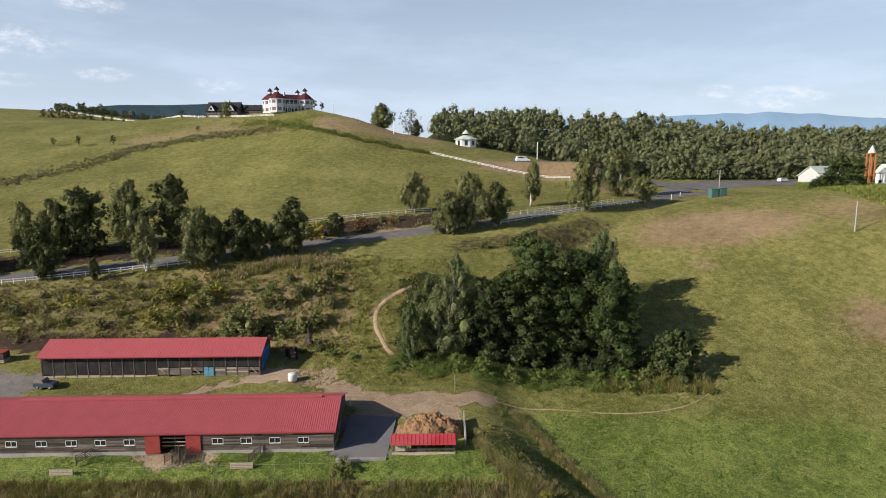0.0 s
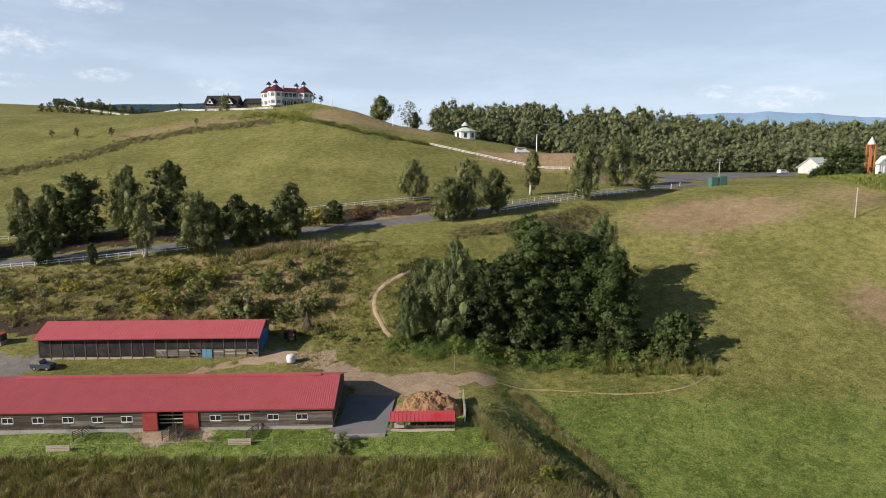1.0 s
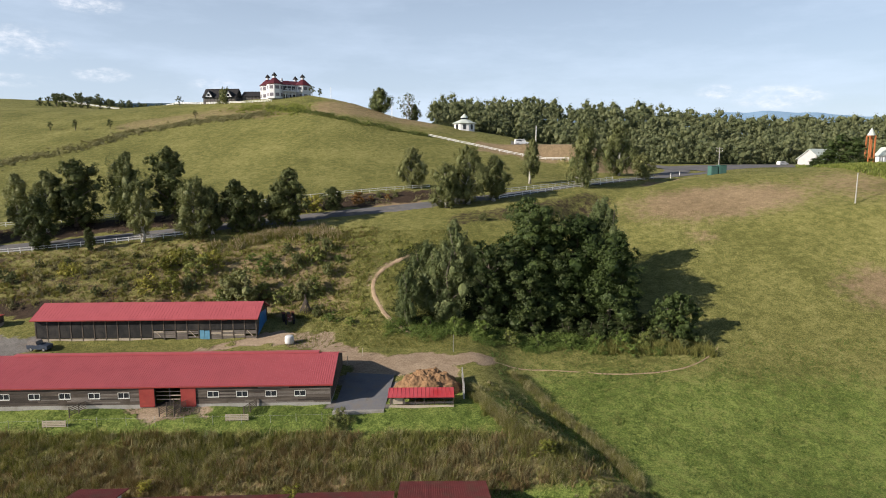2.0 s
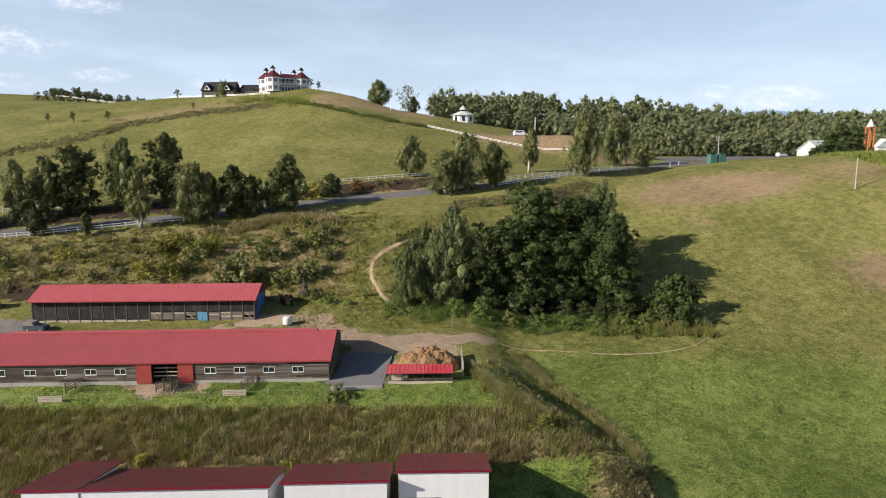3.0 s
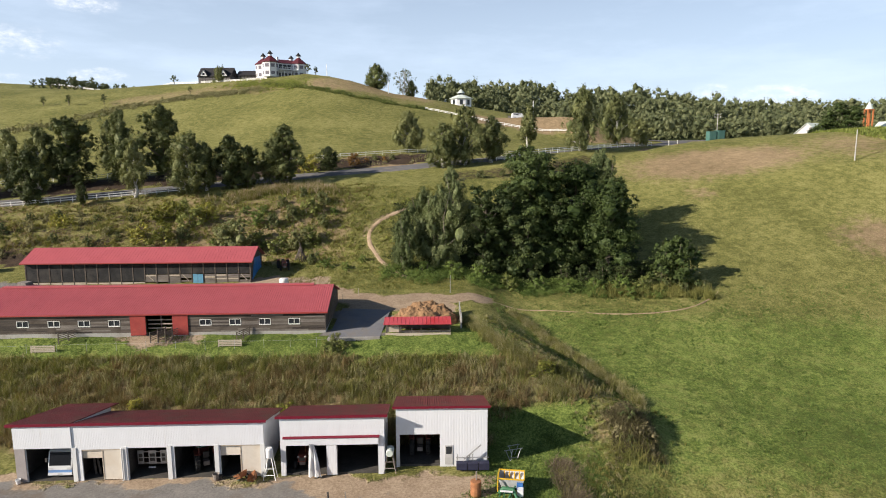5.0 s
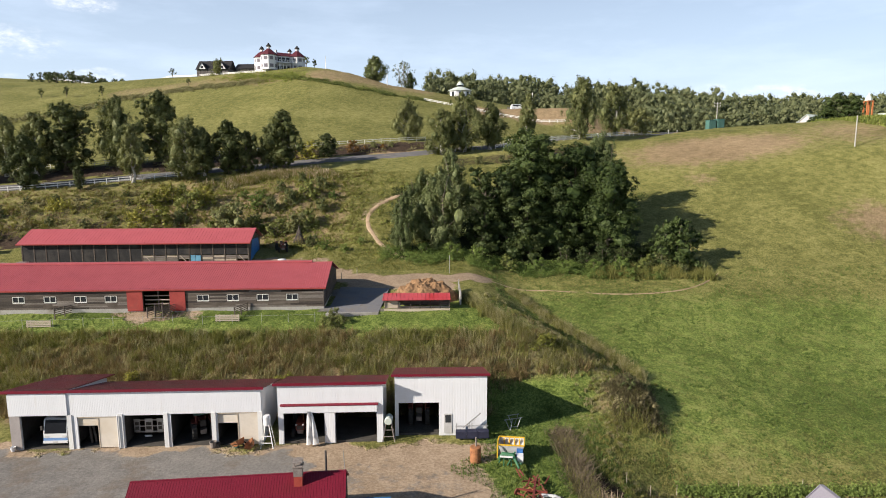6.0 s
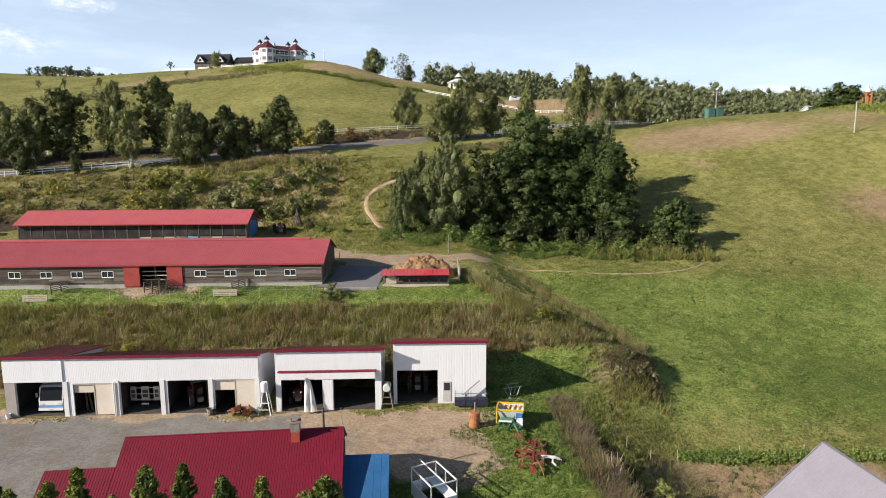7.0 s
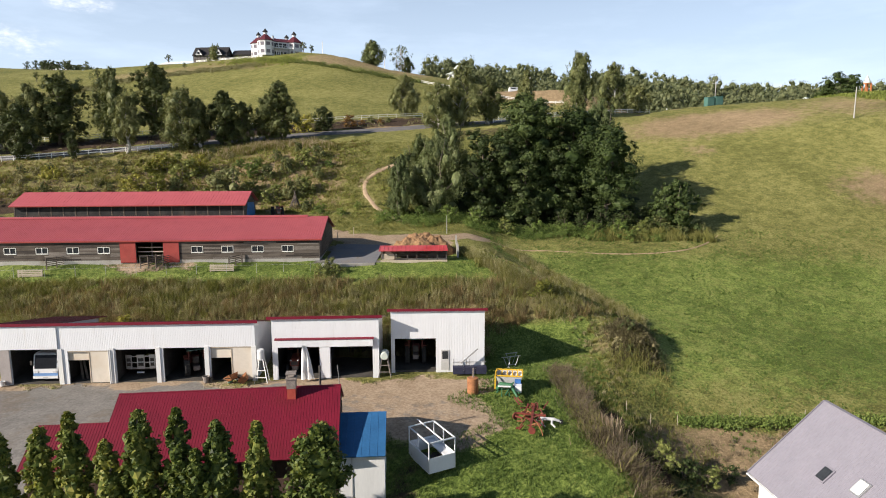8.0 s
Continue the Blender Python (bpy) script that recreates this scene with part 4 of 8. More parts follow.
    lawn.append(blades(rng, x, y, rng.uniform(0.1, 0.32, len(x)), 5, 0.03, 1.1))
    x, y = scatter(rng, 1500, 12, 21, 41, 56)
    green.append(blades(rng, x, y, rng.uniform(0.12, 0.35, len(x)), 6, 0.03, 1.3))
    stuff("grey_weeds", WEED_GREY, "grey-green weeds gone to seed along the field edge", "weeds", grey)
    stuff("green_weeds", WEED_GREEN, "tall green weeds and grasses covering the banks", "weeds", green)
    stuff("dry_weeds", WEED_BROWN, "dry brown grasses and seed heads on the banks", "weeds", brown)
    stuff("meadow_grass", GRASS_BLADES, "short green meadow grass in uneven tufts", "grass", lawn)


make_weeds()


# ---- farm buildings ----
SITE = 2.0


def pierced(g, x0, x1, z0, z1, y, t, holes):
    """One upright wall along x, t thick behind y, with rectangular holes (xa, xb, za, zb)."""
    xs = sorted({x0, x1, *[h[0] for h in holes], *[h[1] for h in holes]})
    zs = sorted({z0, z1, *[h[2] for h in holes], *[h[3] for h in holes]})
    nx, nz = len(xs), len(zs)
    v = [(x, yy, z) for yy in (y, y + t) for z in zs for x in xs]

    def solid(i, k):
        if not (0 <= i < nx - 1 and 0 <= k < nz - 1):
            return False
        cx, cz = (xs[i] + xs[i + 1]) / 2, (zs[k] + zs[k + 1]) / 2
        return not any(h[0] < cx < h[1] and h[2] < cz < h[3] for h in holes)

    f, back = [], nx * nz
    for k in range(nz - 1):
        for i in range(nx - 1):
            if not solid(i, k):
                continue
            a, b, c, d = k * nx + i, k * nx + i + 1, (k + 1) * nx + i + 1, (k + 1) * nx + i
            f += [(a, b, c, d), (d + back, c + back, b + back, a + back)]
            for (p, q), (di, dk) in (((a, b), (0, -1)), ((b, c), (1, 0)), ((c, d), (0, 1)), ((d, a), (-1, 0))):
                if not solid(i + di, k + dk):
                    f.append((q, p, p + back, q + back))
    return g.add(v, f)


def seamed(g, a, b, c, d, t, step, w=0.05, h=0.05):
    """One folded roof sheet (a, b along the eave; d, c along the top) with raised seams running up the slope."""
    a, b, c, d = map(Vector, (a, b, c, d))
    n = (b - a).cross(d - a).normalized()
    size = (b - a).length
    count = max(1, round(size / step))
    cuts = []
    for i in range(count + 1):
        u = w / size + (1 - 2 * w / size) * i / count
        cuts += [(u - w / 2 / size, 0), (u - w / 5 / size, h), (u + w / 5 / size, h), (u + w / 2 / size, 0)]
    cuts = [(0, 0)] + cuts + [(1, 0)]
    v = []
    for u, lift in cuts:
        v += [a.lerp(b, u) + n * lift, d.lerp(c, u) + n * lift]
    m = len(v)
    v += [a - n * t, d - n * t, b - n * t, c - n * t]
    f = [(2 * i, 2 * i + 2, 2 * i + 3, 2 * i + 1) for i in range(len(cuts) - 1)]
    f += [(m, m + 1, m + 3, m + 2), (0, 1, m + 1, m), (m - 2, m + 2, m + 3, m - 1)]
    f += [tuple([m] + [m + 2] + [2 * i for i in range(len(cuts) - 1, -1, -1)]), tuple([m + 3, m + 1] + [2 * i + 1 for i in range(len(cuts))])]
    return g.add(v, f)


def gable_end(g, x0, x1, ya, yb, zl, zr, ym, zm):
    """The wedge of wall under a gable, between x0 and x1."""
    v = [(x, y, z) for x in (x0, x1) for y, z in ((ya, zl), (yb, zr), (ym, zm))]
    return g.add(v, [(0, 2, 1), (3, 4, 5), (0, 1, 4, 3), (1, 2, 5, 4), (2, 0, 3, 5)])


def end_wall(g, x0, x1, ya, yb, z0, ze, zr):
    """A five-cornered gable wall between x0 and x1."""
    pts = [(ya, z0), (yb, z0), (yb, ze), ((ya + yb) / 2, zr), (ya, ze)]
    v = [(x, y, z) for x in (x0, x1) for y, z in pts]
    return g.add(v, [(4, 3, 2, 1, 0), (5, 6, 7, 8, 9)] + [(i, (i + 1) % 5, (i + 1) % 5 + 5, i + 5) for i in range(5)])


def slider_window_meshes(w, h):
    g = Geo()
    for x0, x1, z0, z1 in ((-w / 2, w / 2, -h / 2 - 0.05, -h / 2 + 0.04), (-w / 2, w / 2, h / 2 - 0.045, h / 2), (-w / 2, -w / 2 + 0.05, -h / 2, h / 2), (w / 2 - 0.05, w / 2, -h / 2, h / 2), (-0.025, 0.025, -h / 2, h / 2)):
        g.box(x0, x1, -0.07, 0.05, z0, z1)
    p = Geo().box(0.03, w / 2 - 0.06, 0.0, 0.02, -h / 2 + 0.05, h / 2 - 0.05)
    return mesh_of("window", g.v, g.f, FENCE_WHITE), mesh_of("pane", p.v, p.f, GLASS_DARK)


WINDOW_MESH, PANE_MESH = slider_window_meshes(1.38, 0.72)


def add_window(parent, x, y, z):
    w = part("window", WINDOW_MESH, None, parent, "white-framed sliding window")
    w.location = (x, y, z)
    part("pane", PANE_MESH, None, w)
    p = part("pane", PANE_MESH, None, w)
    p.location = (-0.68, 0, 0)


def long_barn():
    ob = thing("barn", pose(-13.6, 73.75, 9.55, 0, 0, SITE), "long weathered timber cattle barn with faded red seamed metal roof", "barn")
    L, D, H, RZ = 54.0, 12.4, 2.6, 4.74
    win = [-3.7, -7.2, -10.7, -14.2, -24.9, -28.4, -31.9, -35.5, -39.1, -42.7, -46.3, -50]
    holes = [(x - 0.7, x + 0.7, 1.15, 1.92) for x in sorted(win)] + [(-21.2, -18.05, 0.0, 2.5)]
    g = pierced(Geo(), -L, 0, 0.35, H, 0, 0.16, sorted(holes))
    part("front_wall", g, WOOD_GREY, ob, "dark weathered horizontal boards")
    part("back_wall", Geo().box(-L + 0.16, -0.16, D - 0.16, D, 0.35, H), WOOD_GREY, ob)
    for x in (-0.16, -L):
        g = end_wall(Geo(), x, x + 0.16, 0.16, D, 0.35, H, RZ - 0.15)
        part("gable_wall", g, WOOD_GREY, ob)
    for x0, x1, y0, y1 in ((-L - 0.03, -21.2, -0.05, 0.22), (-18.05, 0.03, -0.05, 0.22), (-0.2, 0.03, 0.22, D), (-L - 0.03, -L + 0.2, 0.22, D)):
        part("plinth", Geo().box(x0, x1, y0, y1, -0.9, 0.35), CONCRETE, ob, "pale concrete footing")
    part("floor", Geo().box(-L + 0.2, -0.2, 0.24, D - 0.22, -0.2, 0.02), DARK, ob)
    for name, sgn in (("roof", 1), ("roof", -1)):
        ya, za, yb, zb = (-0.26, 2.7, D / 2, RZ) if sgn > 0 else (D + 0.26, 2.7, D / 2, RZ)
        p = [(-L - 0.4, ya, za), (0.36, ya, za), (0.36, yb, zb), (-L - 0.4, yb, zb)]
        g = Geo()
        if sgn > 0:
            seamed(g, *p, 0.08, 0.28, 0.06, 0.035)
        else:
            g.slab(p[1], p[0], p[3], p[2], 0.08)
        part(name, g, ROOF_PINK, ob, "faded red metal roof with raised seams")
    part("ridge_vent", Geo().box(-41.2, -2.2, D / 2 - 0.35, D / 2 + 0.35, RZ - 0.05, RZ + 0.16), ROOF_PINK, ob)
    g = Geo().beam((-L - 0.4, -0.27, 2.59), (0.36, -0.27, 2.59), 0.05, 0.14)
    part("fascia", g, BARN_RED, ob)
    for x in win:
        add_window(ob, x, 0.02, 1.55)
    for x0, x1 in ((-23.0, -21.2), (-18.05, -16.25)):
        g = Geo().box(x0, x1, -0.14, -0.06, 0.05, 2.5)
        g.beam((x0 + 0.05, -0.16, 0.2), (x1 - 0.05, -0.16, 0.2), 0.05, 0.12)
        part("sliding_door", g, BARN_RED, ob, "dull red sliding barn door")
    part("door_rail", Geo().box(-23.4, -15.8, -0.2, -0.1, 2.52, 2.6), DARK, ob)
    for z in (0.75, 1.25, 1.75):
        part("rail", Geo().beam((-21.2, 0.6, z), (-18.05, 0.6, z), 0.07, 0.12), WOOD_PALE, ob)
    part("post", Geo().box(-19.75, -19.6, 0.66, 0.8, 0, 2.5), WOOD_GREY, ob)
    part("corner_board", Geo().box(-0.02, 0.05, -0.05, 0.14, 0.35, 2.6), WOOD_GREY, ob)
    rng = random.Random(14)
    for row in range(11):
        z0, z1 = 0.37 + row * 0.205, 0.565 + row * 0.205
        cut = [(x - 0.74, x + 0.74) for x in win if z1 > 1.08 and z0 < 1.98] + [(-23.05, -16.2)]
        edges = [-L + 0.02] + sorted(e for c in cut for e in c) + [-0.03]
        for x0, x1 in zip(edges[::2], edges[1::2]):
            while x1 - x0 > 0.1:
                end = min(x1, x0 + rng.uniform(2.6, 4.6))
                end = x1 if x1 - end < 0.6 else end
                proud = 0.014 + 0.014 * rng.random()
                part("board", Geo().box(x0, end - 0.012, -proud, -0.002, z0, z1 - 0.012 * rng.random()), rng.choice((WOOD_GREY, WOOD_GREY, WOOD_SILVER, WOOD_BLACK)), ob)
                x0 = end


def open_barn():
    ob = thing("barn", pose(-29.25, 96.5, 11.08, 0, 0, 1.85), "long open-fronted barn with black netting and red metal roof", "barn")
    L, D, H, RZ = 34.1, 7.4, 3.52, 5.3
    part("back_wall", Geo().box(-L + 0.12, -0.12, D - 0.12, D, 0, H), WOOD_GREY, ob)
    for x in (-0.12, -L):
        part("gable_wall", end_wall(Geo(), x, x + 0.12, 0.13, D, -0.4, H, RZ - 0.12), WOOD_GREY, ob)
    part("floor", Geo().box(-L, 0, 0.05, D - 0.13, -0.6, 0.03), DARK, ob)
    for sgn in (1, -1):
        ya, yb = (-0.55, D / 2) if sgn > 0 else (D + 0.55, D / 2)
        p = [(-L - 0.5, ya, H - 0.05), (0.5, ya, H - 0.05), (0.5, yb, RZ), (-L - 0.5, yb, RZ)]
        g = Geo()
        if sgn > 0:
            seamed(g, *p, 0.07, 0.5, 0.05, 0.022)
        else:
            g.slab(p[1], p[0], p[3], p[2], 0.07)
        part("roof", g, ROOF_PINK, ob, "red metal roof with raised seams")
    part("fascia", Geo().beam((-L - 0.5, -0.57, H - 0.13), (0.5, -0.57, H - 0.13), 0.05, 0.14), BARN_RED, ob)
    n = 19
    for i in range(n + 1):
        x = -L + i * L / n
        part("post", Geo().box(x - 0.08, x + 0.08, -0.02, 0.12, -0.3, H - 0.1), WOOD_GREY, ob)
    rng = random.Random(3)
    for i in range(n):
        x0, x1 = -L + i * L / n + 0.09, -L + (i + 1) * L / n - 0.09
        low = 0.45 if i < 10 else 1.6
        part("netting", Geo().box(x0, x1, 0.02, 0.06, low, H - 0.1), BLACK_NET, ob, "black netting curtain")
        if i < 10:
            part("kick_board", Geo().box(x0, x1, 0.0, 0.08, 0.0, 0.3 + 0.1 * rng.random()), WOOD_PALE, ob)
        elif i in (14,):
            part("board", Geo().box(x0 + 0.1, x0 + 0.8, -0.08, -0.02, 0.0, 1.55), BLUE_PAINT, ob, "light blue painted board")
            part("board", Geo().box(x0 + 0.85, x1, -0.08, -0.02, 0.0, 1.5), BLUE_PAINT, ob, "light blue painted board")
        else:
            for k in range(5):
                z = 0.05 + k * 0.29
                if rng.random() < 0.95:
                    part("rail", Geo().box(x0, x1, 0.02, 0.06, z, z + 0.24 + 0.03 * rng.random()), rng.choice((WOOD_PALE, WOOD_SILVER, WOOD_SILVER, WOOD_SILVER)), ob)
            if rng.random() < 0.4:
                part("brace", Geo().beam((x0 + 0.3, -0.03, 1.5), (x1 - 0.4, -0.03, 0.5), 0.05, 0.12), WOOD_PALE, ob)
    g = Geo().slab((0.06, 1.0, 0.4), (0.06, D - 0.4, 0.4), (0.06, D - 1.2, 3.4), (0.06, 2.5, 3.6), 0.04)
    part("tarpaulin", g, BLUE, ob, "blue tarpaulin over the gable end")


BLUE_PAINT = surface("light_blue_paint", (0.09, 0.24, 0.36), (0.14, 0.33, 0.46), 2.0, 0.7)
long_barn()
open_barn()


def feed_shed():
    ob = thing("feed_shed", pose(-6.3, 73.1, 9.5, 0, 0, 1.0), "small open feed shed with bright red metal roof on the terrace", "shed")
    g = seamed(Geo(), (-0.2, -0.5, 1.4), (7.9, -0.5, 1.4), (7.9, 2.1, 1.64), (-0.2, 2.1, 1.64), 0.07, 0.5, 0.06, 0.03)
    part("roof", g, ROOF_RED, ob, "bright red seamed metal roof")
    for x in (0.05, 1.6, 3.1, 4.2, 5.4, 6.6, 7.7):
        part("post", Geo().box(x, x + 0.1, -0.05, 0.05, -0.2, 1.36), WOOD_GREY, ob)
        part("post", Geo().box(x, x + 0.1, 1.95, 2.05, -0.2, 1.55), WOOD_GREY, ob)
    part("trough", Geo().box(0.0, 7.8, -0.28, -0.06, -0.3, 0.22).box(0.0, 7.8, 0.7, 0.85, -0.3, 0.3).box(0, 7.8, -0.06, 0.7, -0.3, -0.02), WOOD_PALE, ob, "pale feed trough")
    part("back_board", Geo().box(0, 7.8, 2.06, 2.12, -0.2, 1.1), WOOD_GREY, ob)
    part("side_board", Geo().box(0.02, 1.9, 0.06, 0.1, 0.3, 0.95), WOOD_PALE, ob)


feed_shed()


def lump(name, m, r, mat, label, category, seed=0, rough=0.25, freq=0.6, n=40, kind=""):
    """An uneven heap over an ellipse, with its foot under the ground."""
    g = Geo()
    v, f = [], []
    for i in range(n // 2 + 1):
        for k in range(n):
            a, t = 2 * math.pi * k / n, i / (n // 2)
            x, y = r[0] * t * math.cos(a), r[1] * t * math.sin(a)
            hz = r[2] * (1 - t ** 2.4)
            d = noise.fractal(Vector((x * freq + seed, y * freq, hz * freq)), 0.9, 2.1, 5)
            v.append((x * (1 + 0.1 * d), y * (1 + 0.1 * d), hz + rough * r[2] * d * (1 - t ** 4) - 0.25 * (t > 0.97)))
    for i in range(n // 2):
        for k in range(n):
            f.append((i * n + k, (i + 1) * n + k, (i + 1) * n + (k + 1) % n, i * n + (k + 1) % n))
    g.add(v, f)
    ob = new(name, mesh_of(name, g.v, g.f, mat))
    ob.matrix_world = m
    return tagged(ob, label, category, kind=kind)


lump("manure_pile", pose(-1.6, 78.7, 9.6), (4.7, 3.5, 2.4), STRAW, "heap of brown straw manure beside the feed shed", "heap", 4, 0.2, 0.8, 96, "stuff")


def heap_wall():
    ob = thing("retaining_wall", pose(2.75, 75.2, 9.4), "low grey concrete wall behind the manure heap", "wall")
    part("panel", Geo().box(0, 0.2, 0, 3.2, -0.3, 1.7), CONCRETE, ob)
    part("panel", Geo().box(0.0, 0.2, 3.22, 6.4, -0.3, 1.5), CONCRETE, ob)
    part("post", Geo().box(0.0, 0.16, 6.42, 6.58, -0.3, 2.1), CONCRETE, ob)


heap_wall()
tagged(new("yard_slab", mesh_of("yard_slab", *(lambda g: (g.v, g.f))(Geo().slab((-13.0, 71.9, 9.52), (-6.9, 72.2, 9.52), (-6.4, 82.5, 10.2), (-13.0, 83.4, 10.22), 0.4)), APRON)), "dark grey asphalt apron beside the barn", "pavement", kind="structure")


tagged(new("kerb", mesh_of("kerb", *(lambda g: (g.v, g.f))(Geo().slab((-13.0, 71.4, 9.58), (-6.9, 71.7, 9.58), (-6.9, 72.18, 9.58), (-13.0, 71.88, 9.58), 0.4)), CONCRETE)), "pale concrete edge of the apron", "kerb", kind="structure")


def machinery_shed(name, m, label, L, D, zf, zb, holes, floor_z=0.0, roof=None):
    ob = thing(name, m, label, "garage")
    g = pierced(Geo(), 0, L, -0.3, zf, 0, 0.14, [(a, b, -0.3, c) for a, b, c in holes])
    part("front_wall", g, WHITE_RIBBED, ob, "white ribbed sheet metal wall")
    for x in (0, L - 0.12):
        g = Geo().add([(xx, y, z) for xx in (x, x + 0.12) for y, z in ((0.14, -0.3), (D, -0.3), (D, zb), (0.14, zf))], [(0, 3, 2, 1), (4, 5, 6, 7), (0, 1, 5, 4), (1, 2, 6, 5), (2, 3, 7, 6), (3, 0, 4, 7)])
        part("side_wall", g, WHITE_RIBBED, ob, "white ribbed sheet metal wall")
    part("back_wall", Geo().box(0.12, L - 0.12, D - 0.12, D, -0.3, zb), WHITE_RIBBED, ob)
    # floor, lining and partitions coloured dark to give the shade inside the bays
    part("floor", Geo().box(0.12, L - 0.12, 0.15, D - 0.13, -0.3, 0.02), CONCRETE_SHADED, ob)
    part("shade_lining", Geo().box(0.13, L - 0.13, D - 0.2, D - 0.14, 0.02, zb - 0.1), DARK, ob)
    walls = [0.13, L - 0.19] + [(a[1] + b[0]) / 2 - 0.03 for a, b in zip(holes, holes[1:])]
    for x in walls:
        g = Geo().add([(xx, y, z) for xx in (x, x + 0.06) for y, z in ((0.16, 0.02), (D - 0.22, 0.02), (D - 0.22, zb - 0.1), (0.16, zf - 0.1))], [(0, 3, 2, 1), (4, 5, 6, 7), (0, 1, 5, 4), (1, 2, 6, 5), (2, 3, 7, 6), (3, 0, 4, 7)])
        part("partition", g, DARK, ob, "inner wall sheet coloured dark for bay shade")
    return ob


def ribbed_white():
    m, nt, bsdf = shader("white_ribbed_metal")
    co = nt.nodes.new("ShaderNodeTexCoord")
    sep = nt.nodes.new("ShaderNodeSeparateXYZ")
    nt.links.new(co.outputs["Object"], sep.inputs[0])
    w = calc(nt, "SINE", calc(nt, "MULTIPLY", calc(nt, "ADD", sep.outputs[0], sep.outputs[1]), 2 * math.pi / 0.14))
    prof = calc(nt, "GREATER_THAN", w, 0.35)
    col = ramp(nt, tex(nt, 0.5, 4, 0.6, (3, 3, 0.6)), [(0.35, (0.635, 0.64, 0.66)), (0.65, (0.67, 0.675, 0.695))])
    drip = ramp(nt, tex(nt, 0.9, 5, 0.6, (4, 4, 0.25)), [(0.58, (0, 0, 0)), (0.8, (1, 1, 1))])
    col = mix(nt, drip, col, (0.57, 0.56, 0.55))
    nt.links.new(col, bsdf.inputs["Base Color"])
    bsdf.inputs["Roughness"].default_value = 0.5
    nt.links.new(bump(nt, calc(nt, "ADD", prof, calc(nt, "MULTIPLY", w, 0.3)), 0.45, 0.007), bsdf.inputs["Normal"])
    return m


WHITE_RIBBED = ribbed_white()
# floor concrete with the gloom of the bays put into its colour
CONCRETE_SHADED = surface("concrete_darkened_for_shade", (0.04, 0.036, 0.032), (0.09, 0.082, 0.072), 0.8, 0.9)


def garages():
    k = 1.012
    bays = [(0.86, 4.65 * k, 2.98), (5.47 * k, 8.83 * k, 2.8), (9.3 * k, 12.56 * k, 2.86), (13.18 * k, 16.54 * k, 2.92), (17.06 * k, 20.42 * k, 2.94)]
    L, D, zf, zb = 21.0, 6.6, 5.1, 3.3
    ob = machinery_shed("garage", pose(-36.1, 50.75, 3.1, 0, 0, SITE), "long white five-bay machinery garage with maroon metal roof", L, D, zf, zb, bays)
    g = seamed(Geo(), (4.75, -0.14, zf + 0.1), (L + 0.3, -0.14, zf + 0.1), (L + 0.3, D + 0.3, zb + 0.1), (4.75, D + 0.3, zb + 0.1), 0.07, 0.22, 0.045, 0.02)
    part("roof", g, ROOF_BROWN, ob, "weathered maroon ribbed metal roof")
    g = seamed(Geo(), (-0.55, -0.14, zf + 0.1), (4.75, -0.14, zf + 0.1), (5.1, D + 1.4, zf - 1.35), (0.2, D + 1.4, zf - 1.35), 0.08, 0.22, 0.045, 0.02)
    part("roof", g, ROOF_BROWN, ob, "raised maroon roof of the end bay")
    g = Geo().add([(4.74, y, z) for y, z in ((0.2, zf), (D + 0.3, zb), (D + 0.3, zf - 1.2))] + [(4.82, y, z) for y, z in ((0.2, zf), (D + 0.3, zb), (D + 0.3, zf - 1.2))], [(0, 1, 2), (5, 4, 3), (0, 3, 4, 1), (1, 4, 5, 2), (2, 5, 3, 0)])
    part("cheek", g, WHITE, ob)
    part("fascia", Geo().box(-0.55, L + 0.3, -0.19, -0.145, zf - 0.1, zf + 0.14), ROOF_DARK, ob, "crimson fascia board")
    part("front_panel", Geo().box(-0.04, 4.8, -0.09, -0.02, 3.0, 4.85), WHITE_RIBBED, ob)
    for a, b, _ in bays:
        part("jamb", Geo().box(b + 0.02, b + 0.4, -0.08, -0.01, -0.2, 3.0), WHITE, ob)
    part("side_panel", Geo().box(-0.02, 0.84, -0.07, -0.012, 0, 3.05), TAUPE, ob, "brownish grey sliding panel")
    for i in (1, 4):
        a, b, top = bays[i]
        part("door_leaf", Geo().box(a + 1.75, b, 0.05, 0.12, 0.02, top), CREAM, ob, "cream sliding door leaf")
        part("transom", Geo().box(a, a + 1.75, 0.16, 0.2, 1.95, top), CREAM, ob)
        part("door_frame", Geo().box(a + 1.68, a + 1.76, 0.02, 0.14, 0.02, top).box(a, b, 0.02, 0.1, top - 0.1, top), WOOD_PALE, ob)
    part("gutter_pipe", Geo().tube([(8.95, -0.16, -0.1), (8.95, -0.16, 2.9)], [0.05, 0.05], 8), WHITE, ob)

    ob = machinery_shed("garage", pose(-13.7, 51.55, 3.2, 0, 0, SITE), "white two-bay garage with maroon roof and red canopy strip", 9.0, 6.2, 5.27, 3.58, [(0.45, 3.95, 2.7), (4.9, 8.45, 2.7)])
    g = seamed(Geo(), (-0.35, -0.14, 5.37), (9.3, -0.14, 5.37), (9.3, 6.5, 3.63), (-0.35, 6.5, 3.63), 0.07, 0.22, 0.045, 0.02)
    part("roof", g, ROOF_BROWN, ob, "weathered maroon ribbed metal roof")
    part("fascia", Geo().box(-0.35, 9.3, -0.19, -0.145, 5.17, 5.41), ROOF_DARK, ob, "crimson fascia board")
    part("canopy", Geo().slab((0.25, -0.3, 3.42), (8.6, -0.3, 3.42), (8.6, -0.01, 3.5), (0.25, -0.01, 3.5), 0.05), ROOF_DARK, ob, "crimson canopy strip")
